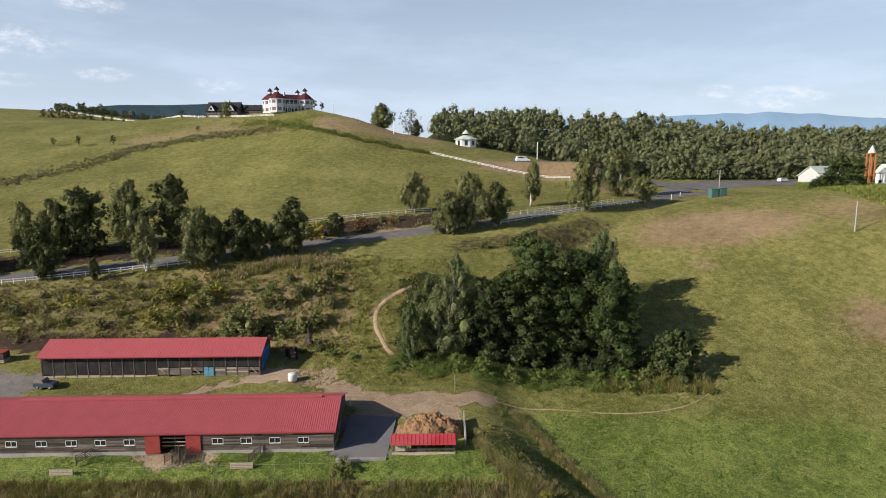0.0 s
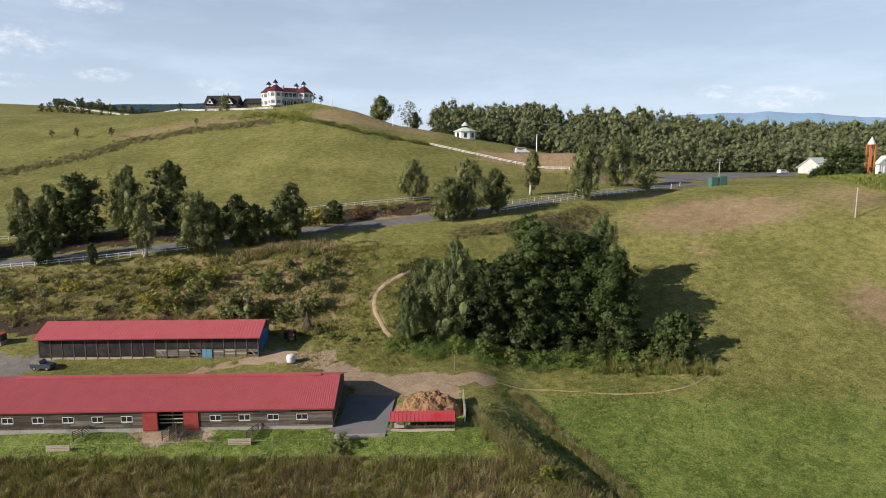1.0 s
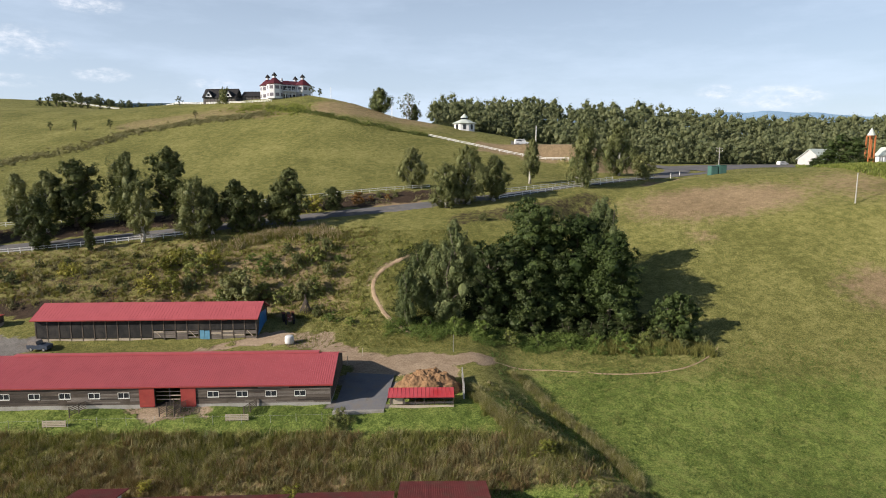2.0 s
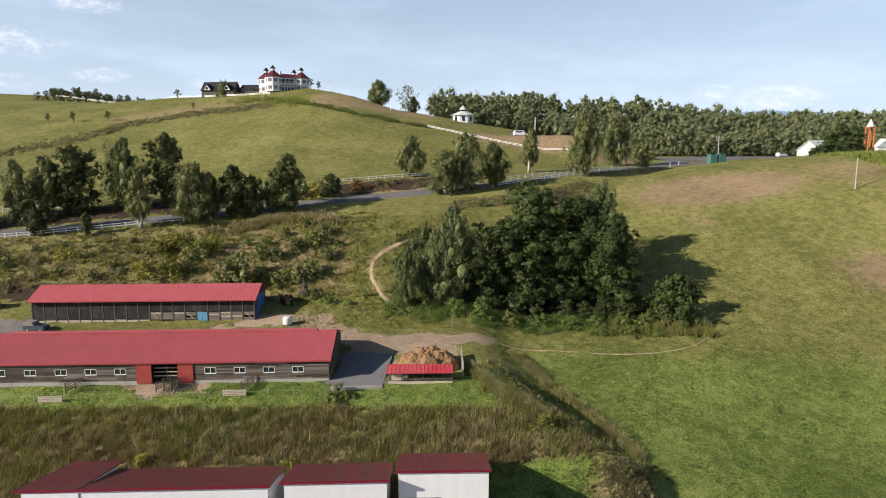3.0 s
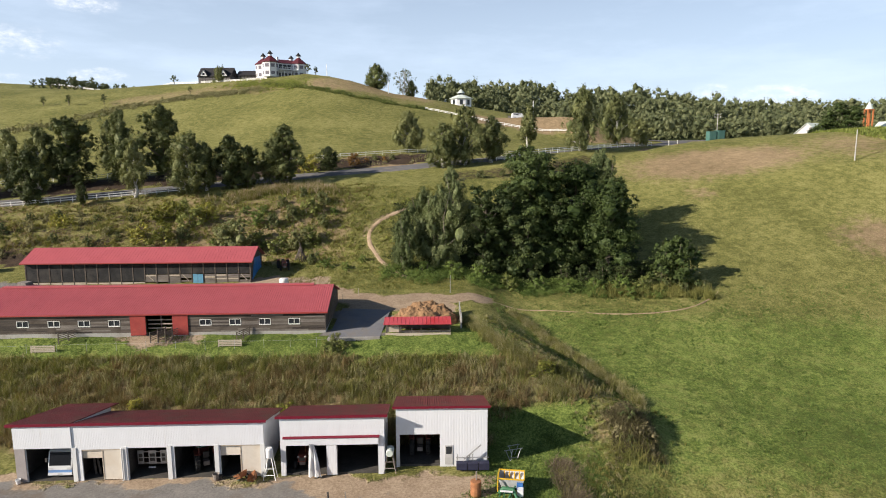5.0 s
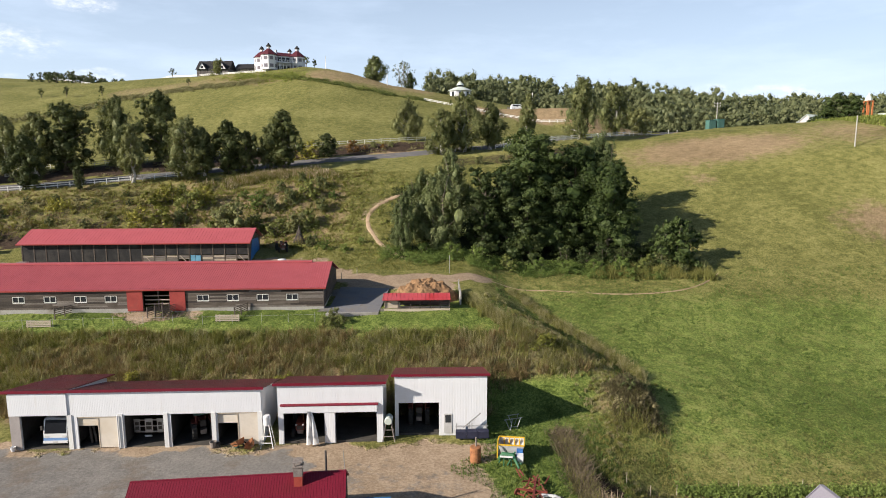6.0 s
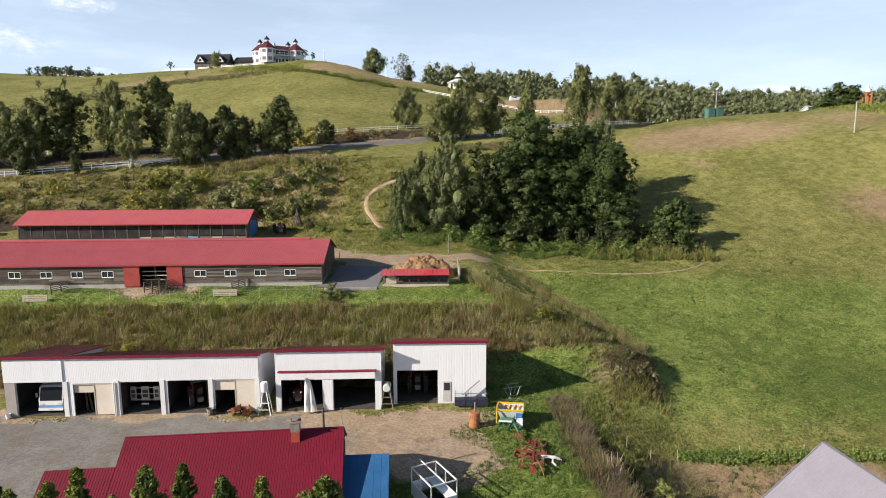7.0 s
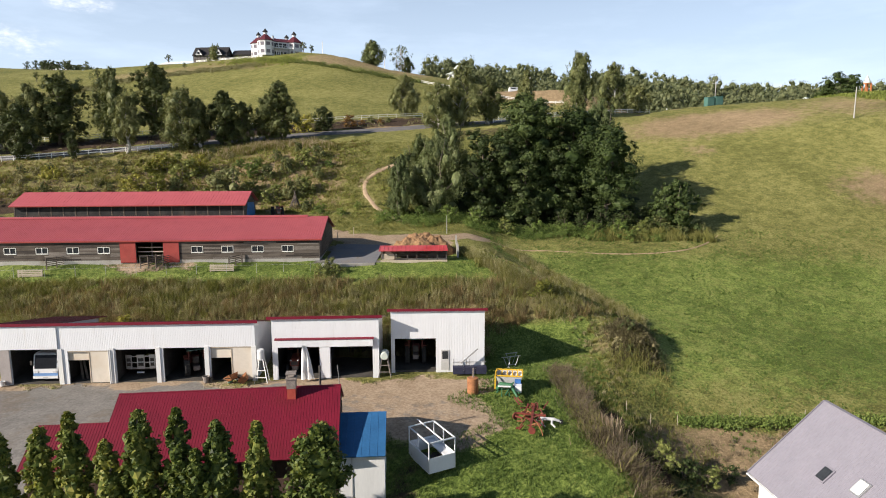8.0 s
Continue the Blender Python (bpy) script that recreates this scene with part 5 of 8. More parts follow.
    part("canopy_board", Geo().box(0.4, 8.5, -0.24, -0.16, 2.75, 3.38), WHITE_RIBBED, ob)
    part("pier_panel", Geo().box(4.0, 4.86, -0.2, -0.1, 0.0, 2.7), WHITE_RIBBED, ob)

    ob = machinery_shed("garage", pose(-3.75, 53.0, 3.25, 0, 0, 1.0), "white single-bay garage with maroon roof and side door", 8.15, 6.6, 5.45, 3.7, [(0.32, 3.9, 2.9)])
    g = seamed(Geo(), (-0.3, -0.14, 5.55), (8.4, -0.14, 5.55), (8.4, 6.9, 3.75), (-0.3, 6.9, 3.75), 0.07, 0.22, 0.045, 0.02)
    part("roof", g, ROOF_BROWN, ob, "weathered maroon ribbed metal roof")
    part("fascia", Geo().box(-0.3, 8.4, -0.19, -0.145, 5.37, 5.59), ROOF_DARK, ob)
    d = part("door", Geo().box(4.35, 5.05, -0.05, -0.01, 0.05, 1.85), GREY_PANEL, ob, "grey metal side door")
    part("pane", Geo().box(4.45, 4.95, -0.07, -0.055, 1.05, 1.75), GLASS_DARK, d)


TAUPE = surface("taupe_panel", (0.26, 0.23, 0.22), (0.34, 0.305, 0.29), 1.0, 0.7)
GREY_PANEL = surface("grey_panel", (0.4, 0.39, 0.38), (0.5, 0.49, 0.48), 1.0, 0.6)
garages()


# ---- houses in the foreground ----
def farmhouse():
    ob = thing("farmhouse", pose(-6.05, 38.6, 2.68, 0, 0, 5.6), "farmhouse with crimson seamed metal roof and brick chimney", "house")
    top, pitch = 4.8, 0.62

    def roof_z(y):
        return top - pitch * abs(y)

    g = seamed(Geo(), (-13.4, -4.4, roof_z(4.4)), (0.12, -4.4, roof_z(4.4)), (0.12, 0, top), (-13.4, 0, top), 0.12, 0.17, 0.02, 0.012)
    part("roof", g, ROOF_DARK, ob, "crimson standing-seam roof")
    part("roof", Geo().slab((0.12, 3.2, roof_z(3.2)), (-13.4, 3.2, roof_z(3.2)), (-13.4, 0, top), (0.12, 0, top), 0.12), ROOF_DARK, ob)
    g = seamed(Geo(), (-17.4, -4.4, roof_z(4.4)), (-13.4, -4.4, roof_z(4.4)), (-13.4, -1.75, roof_z(1.75)), (-17.4, -1.75, roof_z(1.75)), 0.12, 0.17, 0.02, 0.012)
    part("wing_roof", g, ROOF_DARK, ob, "crimson seamed roof of the low wing")
    part("ridge_cap", Geo().beam((-13.4, 0, top - 0.035), (0.12, 0, top - 0.035), 0.16, 0.05), ROOF_DARK, ob)
    part("wall", Geo().box(-13.2, 0.0, -3.3, 2.8, -2.2, roof_z(3.3) - 0.15), GABLE_BROWN, ob, "dark brown boarded walls")
    for x in (-0.15, -13.2):
        part("gable_wall", gable_end(Geo(), x, x + 0.15, -3.3, 2.8, roof_z(3.3) - 0.15, roof_z(2.8) - 0.14, 0, top - 0.14), GABLE_BROWN, ob)
    part("wing_wall", Geo().box(-17.2, -13.2, -3.9, -1.9, -2.2, roof_z(3.9) - 0.15), GABLE_BROWN, ob)
    c = part("chimney", Geo().box(-3.15, -2.63, -0.85, -0.33, 3.9, 4.95), CHIMNEY_RED, ob, "red brick chimney base")
    part("stack", Geo().box(-3.17, -2.61, -0.87, -0.31, 4.95, 5.55), STONE_DARK, c, "weathered grey chimney stack")
    part("cap", Geo().box(-3.22, -2.56, -0.92, -0.26, 5.55, 5.63).box(-3.14, -3.06, -0.84, -0.76, 5.63, 5.86).box(-2.72, -2.64, -0.42, -0.34, 5.63, 5.86).box(-3.2, -2.58, -0.9, -0.28, 5.86, 5.93), STONE_DARK, c)
    part("vent_pipe", Geo().tube([(-1.25, 0.7, 3.9), (-1.25, 0.7, 5.85)], [0.07, 0.07], 8), DARK, ob, "dark upright stove pipe")
    part("aerial_mast", Geo().tube([(0.0, 0.9, 3.9), (-0.12, 0.9, 5.75)], [0.03, 0.02], 6), STEEL, ob, "thin grey mast")
    ob = thing("lean_to", pose(-5.41, 35.10, 2.40, 0, 0, 3.0), "white lean-to shed with blue sheet metal roof", "shed")
    g = seamed(Geo(), (-0.35, -0.25, 2.0), (2.56, -0.25, 2.0), (2.56, 2.95, 3.42), (-0.35, 2.95, 3.42), 0.06, 0.45, 0.03, 0.012)
    part("roof", g, BLUE_ROOF, ob, "blue ribbed sheet roof")
    g = Geo().box(-0.25, 2.49, 0, 0.1, -2.6, 1.95)
    g.add([(x, y, z) for x in (2.39, 2.49) for y, z in ((0.1, -2.6), (2.85, -2.6), (2.85, 3.28), (0.1, 1.98))], [(0, 3, 2, 1), (4, 5, 6, 7), (0, 1, 5, 4), (1, 2, 6, 5), (2, 3, 7, 6), (3, 0, 4, 7)])
    part("wall", g, WHITE, ob, "white panel walls")
    part("corner_post", Geo().box(0.5, 0.58, -0.04, -0.005, -1.5, 1.9), GREY_PANEL, ob)


GABLE_BROWN = surface("dark_brown_boards", (0.05, 0.03, 0.024), (0.10, 0.06, 0.045), 1.5, 0.8, stretch=(3, 3, 0.3))
CHIMNEY_RED = surface("red_brick", (0.3, 0.05, 0.035), (0.42, 0.08, 0.055), 3.0, 0.8)
STONE_DARK = surface("sooty_stone", (0.13, 0.11, 0.1), (0.3, 0.26, 0.23), 4.0, 0.9)
farmhouse()


def grey_house():
    ob = thing("house", pose(25.7, 39.1, -1.3, 0, 0, 4.5), "house with steep lilac-grey metal roof and white walls", "house")
    top, eave, half, run_y = 7.2, 2.45, 4.95, 15.0
    g = seamed(Geo(), (-half, 0, eave), (-half, -run_y, eave), (0, -run_y, top), (0, 0, top), 0.12, 0.21, 0.035, 0.015)
    part("roof", g, SLATE, ob, "lilac-grey ribbed metal roof")
    part("roof", Geo().slab((half, -run_y, eave), (half, 0, eave), (0, 0, top), (0, -run_y, top), 0.12), SLATE, ob)
    part("ridge_cap", Geo().beam((0, 0, top + 0.02), (0, -run_y, top + 0.02), 0.26, 0.06), SLATE, ob)
    g = Geo().box(-half + 0.55, half - 0.55, -run_y + 0.5, -0.45, -2.5, eave + 0.1)
    v = [(x, y, z) for y in (-0.6, -0.45) for x, z in ((-half + 0.55, eave + 0.1), (half - 0.55, eave + 0.1), (0, top - 0.2))]
    g.add(v, [(0, 1, 2), (5, 4, 3), (0, 3, 4, 1), (1, 4, 5, 2), (2, 5, 3, 0)])
    part("wall", g, WHITE, ob, "white rendered walls")
    part("verge", Geo().beam((-half, 0.03, eave - 0.02), (0, 0.03, top - 0.02), 0.04, 0.2), SLATE, ob)
    part("gutter", Geo().beam((-half - 0.06, 0, eave - 0.08), (-half - 0.06, -run_y, eave - 0.08), 0.12, 0.1), WHITE, ob)
    n = Vector((-(top - eave), 0, half)).normalized()
    for y, t, glass in ((-4.3, 0.42, GLASS_DARK), (-6.6, 0.5, WHITE)):
        c = Vector((-half * (1 - t), y, eave + (top - eave) * t))
        up = Vector((half, 0, top - eave)).normalized()
        side = Vector((0, 1, 0))
        def quad(a, b, lift):
            return [c + up * sx * a + side * sy * b + n * lift for sx, sy in ((-1, 1), (-1, -1), (1, -1), (1, 1))]
        s = part("skylight", Geo().slab(*quad(0.5, 0.4, 0.1), 0.14), SLATE if glass is GLASS_DARK else STEEL, ob, "roof window with metal frame")
        part("pane", Geo().slab(*quad(0.42, 0.32, 0.135), 0.012), glass, s)


grey_house()


# ---- fences ----
def fence(name, pts, label, group, step=2.2, tall=1.05, rails=(0.45, 0.9), w=0.1, mat=None):
    """Posts and rails following the land along a broken line."""
    mat = mat or FENCE_WHITE
    x0, y0 = pts[0]
    z0 = ground_at(x0, y0)
    ob = thing(name, pose(x0, y0, z0), label, "fence", group)
    g = Geo().box(-w / 2, w / 2, -w / 2, w / 2, -0.4, tall)
    post = mesh_of("post", g.v, g.f, mat)
    spots = []
    for (ax, ay), (bx, by) in zip(pts, pts[1:]):
        n = max(1, round(math.hypot(bx - ax, by - ay) / step))
        spots += [(ax + (bx - ax) * i / n, ay + (by - ay) * i / n) for i in range(n)]
    spots.append(pts[-1])
    P = [Vector((x - x0, y - y0, ground_at(x, y) - z0)) for x, y in spots]
    for p in P:
        part("post", post, None, ob).location = p
    for h in rails:
        g = Geo()
        up = Vector((0, 0, h))
        for q, r in zip(P, P[1:]):
            part("rail", Geo().beam(q + up, r + up, w * 0.45, w * 1.2), mat, ob)
    return ob


def lane_side(xs, off):
    return [(x, float(line(x, ROAD_Y)) + off) for x in xs]


fence("fence", lane_side((-125, -100, -81, -68, -55, -40, -24, -14, -3), 14.8), "white post-and-rail fence along the hill pasture", "white fences")
fence("fence", lane_side((-112, -95, -81, -68, -55, -51), -3.7), "white post-and-rail fence beside the asphalt lane", "white fences")
fence("fence", lane_side((14, 22, 30, 42, 52, 60), -3.5), "white post-and-rail fence beside the asphalt lane", "white fences")
fence("fence", lane_side((16, 24, 30, 40, 48), 3.6), "white post-and-rail fence above the lane", "white fences")
fence("fence", [(-4.4, 223), (7, 218.9), (22.2, 214.3), (37, 210.6), (42, 209.4)], "white rail fence below the car park", "white fences", 2.6, 1.0, (0.45, 0.85), 0.12)
fence("fence", [(-222, 374), (-200, 362), (-177, 350), (-150, 326), (-125, 303), (-112, 294), (-98, 284), (-84, 277), (-72, 273)], "white rail fence along the hilltop drive", "white fences", 3.2, 1.0, (0.4, 0.8), 0.15)


def wire_fence(pts, label):
    x0, y0 = pts[0]
    z0 = ground_at(x0, y0)
    ob = thing("wire_fence", pose(x0, y0, z0), label, "fence")
    g = Geo().tube([(0, 0, -0.3), (0, 0, 1.15)], [0.022, 0.02], 6)
    post = mesh_of("post", g.v, g.f, STEEL)
    for (ax, ay), (bx, by) in zip(pts, pts[1:]):
        n = max(1, round(math.hypot(bx - ax, by - ay) / 3.2))
        last = None
        for i in range(n + 1):
            x, y = ax + (bx - ax) * i / n, ay + (by - ay) * i / n
            p = Vector((x - x0, y - y0, ground_at(x, y) - z0))
            if i < n or (bx, by) == pts[-1]:
                part("post", post, None, ob).location = p
            if last is not None:
                part("wire", Geo().beam(last + Vector((0, 0, 0.9)), p + Vector((0, 0, 0.9)), 0.015), STEEL, ob)
            last = p


wire_fence([(-60, 68.6), (-40, 69.4), (-20, 69.9), (-11, 70.2)], "thin wire fence on steel stakes along the terrace")


def cattle_gate(x, y, turn, w=2.6):
    ob = thing("cattle_gate", pose(x, y, ground_at(x, y), 0, 0, turn), "dark timber cattle gate leaning on the terrace", "gate", "cattle gates")
    for i in range(5):
        part("rail", Geo().beam((0, 0, 0.1 + i * 0.2), (w, 0.1, 0.15 + i * 0.22), 0.05, 0.08), WOOD_GREY, ob)
    for xx in (0.0, w * 0.5, w):
        part("post", Geo().box(xx - 0.05, xx + 0.05, -0.05, 0.05, -0.2, 1.1), WOOD_GREY, ob)


for x, y, a in ((-43.0, 73.0, -108), (-32.6, 73.2, -106), (-31.8, 73.2, -104), (-31.0, 73.2, -102), (-22.6, 73.2, -106)):
    cattle_gate(x, y, a)


def trough(x, y, turn=0):
    ob = thing("feed_rack", pose(x, y, ground_at(x, y), 0, 0, turn), "pale slatted timber feed rack in the grass", "rack", "feed racks")
    for i in range(4):
        part("slat", Geo().box(-1.35, 1.35, -0.02 + i * 0.02, 0.05 + i * 0.02, 0.12 + i * 0.19, 0.25 + i * 0.19), WOOD_PALE, ob)
    for xx in (-1.3, -0.9, 1.25):
        part("post", Geo().box(xx - 0.04, xx + 0.04, 0.06, 0.16, -0.15, 0.85), WOOD_PALE, ob)


trough(-44.9, 69.2, 2)
trough(-24.0, 70.2, 2)


# ---- shrubs and rough plants ----
SHRUB = [tree_meshes("shrub", 100 + k, 3.0, r, 0.0, n, 11, 21, 0.088, m, BARK, "dome", d, 0.0, 3) for k, (r, n, m, d) in enumerate([(1.9, 15, LEAF_FRESH, 0), (2.1, 15, LEAF_YELLOW, 0), (1.7, 14, LEAF_BIRCH, 0.4), (1.5, 14, LEAF_DARK, 0), (1.9, 15, LEAF_SCRUB, 0), (1.7, 14, LEAF_RUST, 0)])]
MOUND = [tree_meshes("mound", 140 + k, 1.5, r, 0.0, 9, 9, 24, 0.05, m, BARK, "dome", 0.3, 0.0, 3) for k, (r, m) in enumerate([(1.2, WEED_GREY), (1.15, LEAF_OLIVE), (1.25, LEAF_YELLOW), (1.2, VINE)])]
SHRUB_TEXT = ("bright green leafy shrub on the rough bank", "yellow-green leafy shrub on the rough bank", "grey-green shrub among dry grasses", "dark green shrub at the copse edge", "olive green scrub on the rough bank", "rust-orange autumn shrub on the lane bank")
MOUND_TEXT = ("low grey-green mound of seeding weeds", "low olive mound of scrub in dry grass", "low yellow-green bush in dry grass", "tangled brown mound of dead vines")
SHRUBS = [
    # the large yellowing thicket and its neighbours behind the open barn
    (-52.8, 111.5, 2.9, 1), (-48.7, 111.3, 3.4, 1), (-45.4, 111.6, 2.5, 2), (-52.5, 116.2, 3.0, 1), (-49.7, 117.5, 3.6, 1), (-45.1, 115.3, 3.6, 4), (-43.7, 117.4, 3.4, 1), (-48.8, 121.0, 2.6, 4),
    (-35.1, 108.6, 6.0, 2), (-37.2, 109.1, 4.4, 2), (-38.9, 109.6, 2.0, 0), (-31.8, 109.7, 3.2, 4), (-27.6, 109.0, 3.0, 4), (-24.7, 109.6, 3.6, 2), (-22.9, 111.3, 3.0, 4), (-30.1, 115.3, 2.6, 2), (-33.4, 116.1, 2.4, 0),
    (-27.3, 117.5, 2.8, 2), (-24.4, 118.9, 3.2, 4), (-33.1, 118.8, 1.9, 0), (-36.4, 119.1, 1.7, 0), (-21.1, 115.4, 2.6, 2), (-22.2, 121.9, 2.6, 2), (-30.0, 121.8, 1.9, 2), (-26.6, 125.1, 2.0, 2), (-19.7, 118.9, 1.6, 0),
    (-29.6, 144.4, 4.2, 1), (-20.0, 150.4, 3.0, 5), (-15.4, 154.4, 1.6, 2), (-17.2, 152.6, 1.2, 5), (-11.2, 155.8, 1.4, 2), (-13.0, 154.0, 1.3, 5),
    # along the foot of the copse
    (36.0, 99.6, 3.0, 2), (33.0, 98.2, 2.6, 4), (29.0, 97.8, 2.6, 0), (42.0, 98.5, 2.2, 2), (25.0, 97.4, 2.4, 0), (38.8, 97.2, 2.0, 2), (30.0, 95.8, 1.8, 0),
    (20.5, 97.6, 2.2, 0), (16.0, 97.8, 2.4, 0), (11.0, 97.9, 2.4, 4), (6.5, 98.0, 2.6, 0), (2.5, 98.6, 2.6, 0), (-2.0, 99.6, 2.2, 0), (-15.0, 100.6, 1.4, 0), (-18.5, 102.0, 1.7, 0), (-21.0, 104.4, 2.2, 2), (-12.6, 103.4, 1.3, 0),
    # dark-leaved shrubs added to stand in for the black shade below the crowns
    (24.0, 101.2, 3.0, 3), (27.2, 102.2, 3.5, 3), (31.0, 101.6, 3.0, 3), (34.0, 102.4, 3.2, 3), (21.0, 102.0, 3.0, 3), (29.0, 99.8, 2.4, 3), (36.6, 104.0, 3.2, 3), (33.0, 105.0, 3.4, 3), (25.6, 99.4, 2.2, 3),
    # the lower banks and the ditch
    (11.7, 65.7, 1.9, 1), (-31.0, 61.5, 1.5, 1), (-15.4, 60.4, 1.9, 1), (-12.0, 70.4, 1.6, 2), (-12.8, 69.4, 1.3, 4), (-10.9, 69.8, 1.2, 4), (-11.8, 68.6, 1.2, 4), (17.1, 39.7, 1.8, 3), (18.6, 40.0, 1.6, 4), (20.9, 41.0, 1.3, 3), (15.8, 40.4, 1.6, 4), (16.2, 37.6, 1.8, 3), (23.2, 39.0, 1.2, 1), (14.6, 39.0, 1.3, 3), (13.4, 41.6, 1.2, 4),
    (9.0, 135.6, 1.8, 2), (14.0, 137.4, 1.6, 2), (18.8, 138.8, 2.0, 2), (26.5, 142.5, 1.6, 2),
]
for k, (x, y, h, shape) in enumerate(SHRUBS):
    plant("shrub", SHRUB[shape], x, y, SHRUB_TEXT[shape], "shrub", "shrubs on the banks", h / 3.0, k * 53, 1.15, 0.15)
MOUNDS = [
    (-73.8, 113.2, 1.9, 0), (-71.5, 109.4, 1.5, 0), (-67.8, 110.5, 1.6, 1), (-72.8, 116.8, 1.6, 0), (-67.8, 114.7, 2.2, 2), (-70.2, 115.5, 2.0, 2), (-65.2, 115.0, 1.5, 0), (-61.5, 110.1, 1.6, 1), (-78.3, 112.2, 2.4, 1), (-81.8, 113.6, 2.2, 1),
    (-74.9, 106.8, 1.6, 0), (-63.2, 116.9, 1.3, 1), (-59.5, 112.5, 1.4, 0), (-64.1, 120.9, 1.4, 0), (-59.5, 120.8, 1.2, 1), (-57.0, 111.4, 1.3, 1), (-57.6, 121.2, 1.0, 0), (-56.6, 116.6, 1.2, 1), (-62.5, 119.4, 1.0, 0), (-67.8, 119.0, 1.2, 0), (-71.6, 118.9, 1.3, 1), (-76.2, 117.7, 1.4, 1), (-40.7, 114.6, 1.2, 0), (-43.6, 123.6, 1.1, 0), (-39.8, 125.1, 1.1, 0),
    # tangle of dead vines on the knoll beside the field
    (20.0, 57.4, 1.1, 3), (18.8, 60.2, 1.0, 3), (17.4, 57.6, 0.9, 0), (18.6, 58.4, 1.2, 1), (19.5, 56.6, 1.2, 3), (18.2, 56.0, 0.9, 1), (19.8, 55.2, 0.9, 3), (20.3, 59.6, 1.1, 1), (20.4, 57.8, 1.1, 3), (19.5, 61.4, 1.0, 1),
]
for k, (x, y, h, shape) in enumerate(MOUNDS):
    plant("bush", MOUND[shape], x, y, MOUND_TEXT[shape], "bush", "low bushes on the banks", h / 1.5, k * 71, 1.05, 0.1)


def more_weeds():
    rng = np.random.default_rng(21)
    # pale mounds of tall grass on the slope behind the barns
    bag, plumes = [], []
    x, y = scatter(rng, 900, -100, -18, 104, 126)
    x, y = keep((y < line(x, ROAD_Y) - 9) & (y > 104 + 3.4 * (x < -43)) & (np.sin(x * 0.4 + np.sin(y * 0.5)) + np.sin(y * 0.9 + x * 0.2) > -0.6), x, y)
    bag.append(tussocks(rng, x, y, 0.4, 1.0, 34, 0.05, 1.2))
    tops = [(-45.1, 124.8), (-40.1, 127.3), (-35.7, 129.3), (-31.4, 130.2), (-26.8, 130.7), (-22.6, 127.4), (-20.8, 123.3)]
    for cx, cy in zip(*along(rng, tops, 46, 0.9)):
        n = 60
        x, y = cx + rng.normal(scale=0.6, size=n), cy + rng.normal(scale=0.6, size=n)
        bag.append(blades(rng, x, y, rng.uniform(0.7, 1.3, n), 7, 0.05, 1.0))
        plumes.append(blades(rng, x[:24], y[:24], rng.uniform(1.0, 1.5, 24), 3, 0.09, 0.6))
    # pampas clump and reeds beside the ditch
    ditch = []
    bed = [(11.0, 53.4), (11.1, 48.5), (11.1, 44.5), (11.4, 41.5), (12.0, 39.4), (12.7, 37.6), (13.5, 35.8), (15.3, 32), (17, 27)]
    x, y = along(rng, bed, 430, 0.36)
    for k, pile in enumerate((ditch, ditch, ditch, bag)):
        pile.append(tussocks(rng, x[k::4], y[k::4], 0.4, 0.85, 60, 0.03, 2.2))
    ditch.append(herbs(rng, x[:200], y[:200], 0.25, 0.5, 50, 0.05))
    herb = []
    x, y = scatter(rng, 760, -9, 36, 96.2, 100.8)
    herb.append(herbs(rng, x, y + 1.2 * np.sin(x * 0.7), 0.4, 1.1, 70, 0.085))
    stuff("copse_undergrowth", LEAF_FRESH, "bright green brambles along the copse foot", "undergrowth", herb)
    herb = []
    x, y = scatter(rng, 460, -27, -5, 96, 126)
    x, y = keep((near_line(x, y, FOOTPATH, 1.2, 0.6) < 0.3) & (y > 98 - 0.4 * (x + 10)), x, y)
    herb.append(herbs(rng, x, y, 0.25, 0.6, 60, 0.07))
    x, y = scatter(rng, 240, -44, -20, 105, 128)
    x, y = keep(y < line(x, ROAD_Y) - 5, x, y)
    herb.append(herbs(rng, x, y, 0.35, 0.9, 60, 0.08))
    x, y = scatter(rng, 260, 24, 43, 94.5, 98)
    bag.append(tussocks(rng, x, y + 1.0, 0.8, 1.8, 34, 0.04, 0.5))
    x, y = scatter(rng, 110, 16, 34, 40, 46)
    ditch.append(tussocks(rng, x, y, 0.2, 0.5, 26, 0.03, 1.4))
    stuff("undergrowth", LEAF_HERB, "yellow-green herbs and brambles on the slope", "undergrowth", herb)
    for cx, cy, r, n in ((12.8, 42.0, 0.35, 90), (18.0, 54.6, 1.1, 60)):
        x, y = cx + rng.normal(scale=r, size=n), cy + rng.normal(scale=r, size=n)
        bag.append(blades(rng, x, y, rng.uniform(0.6, 1.2, n), 10, 0.03, 1.0))
        if n == 90:
            plumes.append(blades(rng, x[:60], y[:60], rng.uniform(1.2, 1.8, 60), 3, 0.08, 0.6))
    x, y = 18.9 + rng.normal(scale=0.95, size=420), 58.2 + rng.normal(scale=1.7, size=420)
    stuff("dead_grass", VINE, "matted dead grass over the knoll by the field", "grass", [tussocks(rng, x, y, 0.25, 0.6, 40, 0.03, 2.2)])
    stuff("ditch_reeds", REED, "dry brown reeds along the ditch", "reeds", ditch)
    stuff("tall_grass", WEED_GREEN, "mounds of tall pale grass on the slopes", "grass", bag)
    stuff("grass_plumes", PLUME, "silvery seed plumes of tall grasses", "grass", plumes)
    # crop row and crop field
    crop = []
    n = 700
    x = rng.uniform(19.5, 50, n)
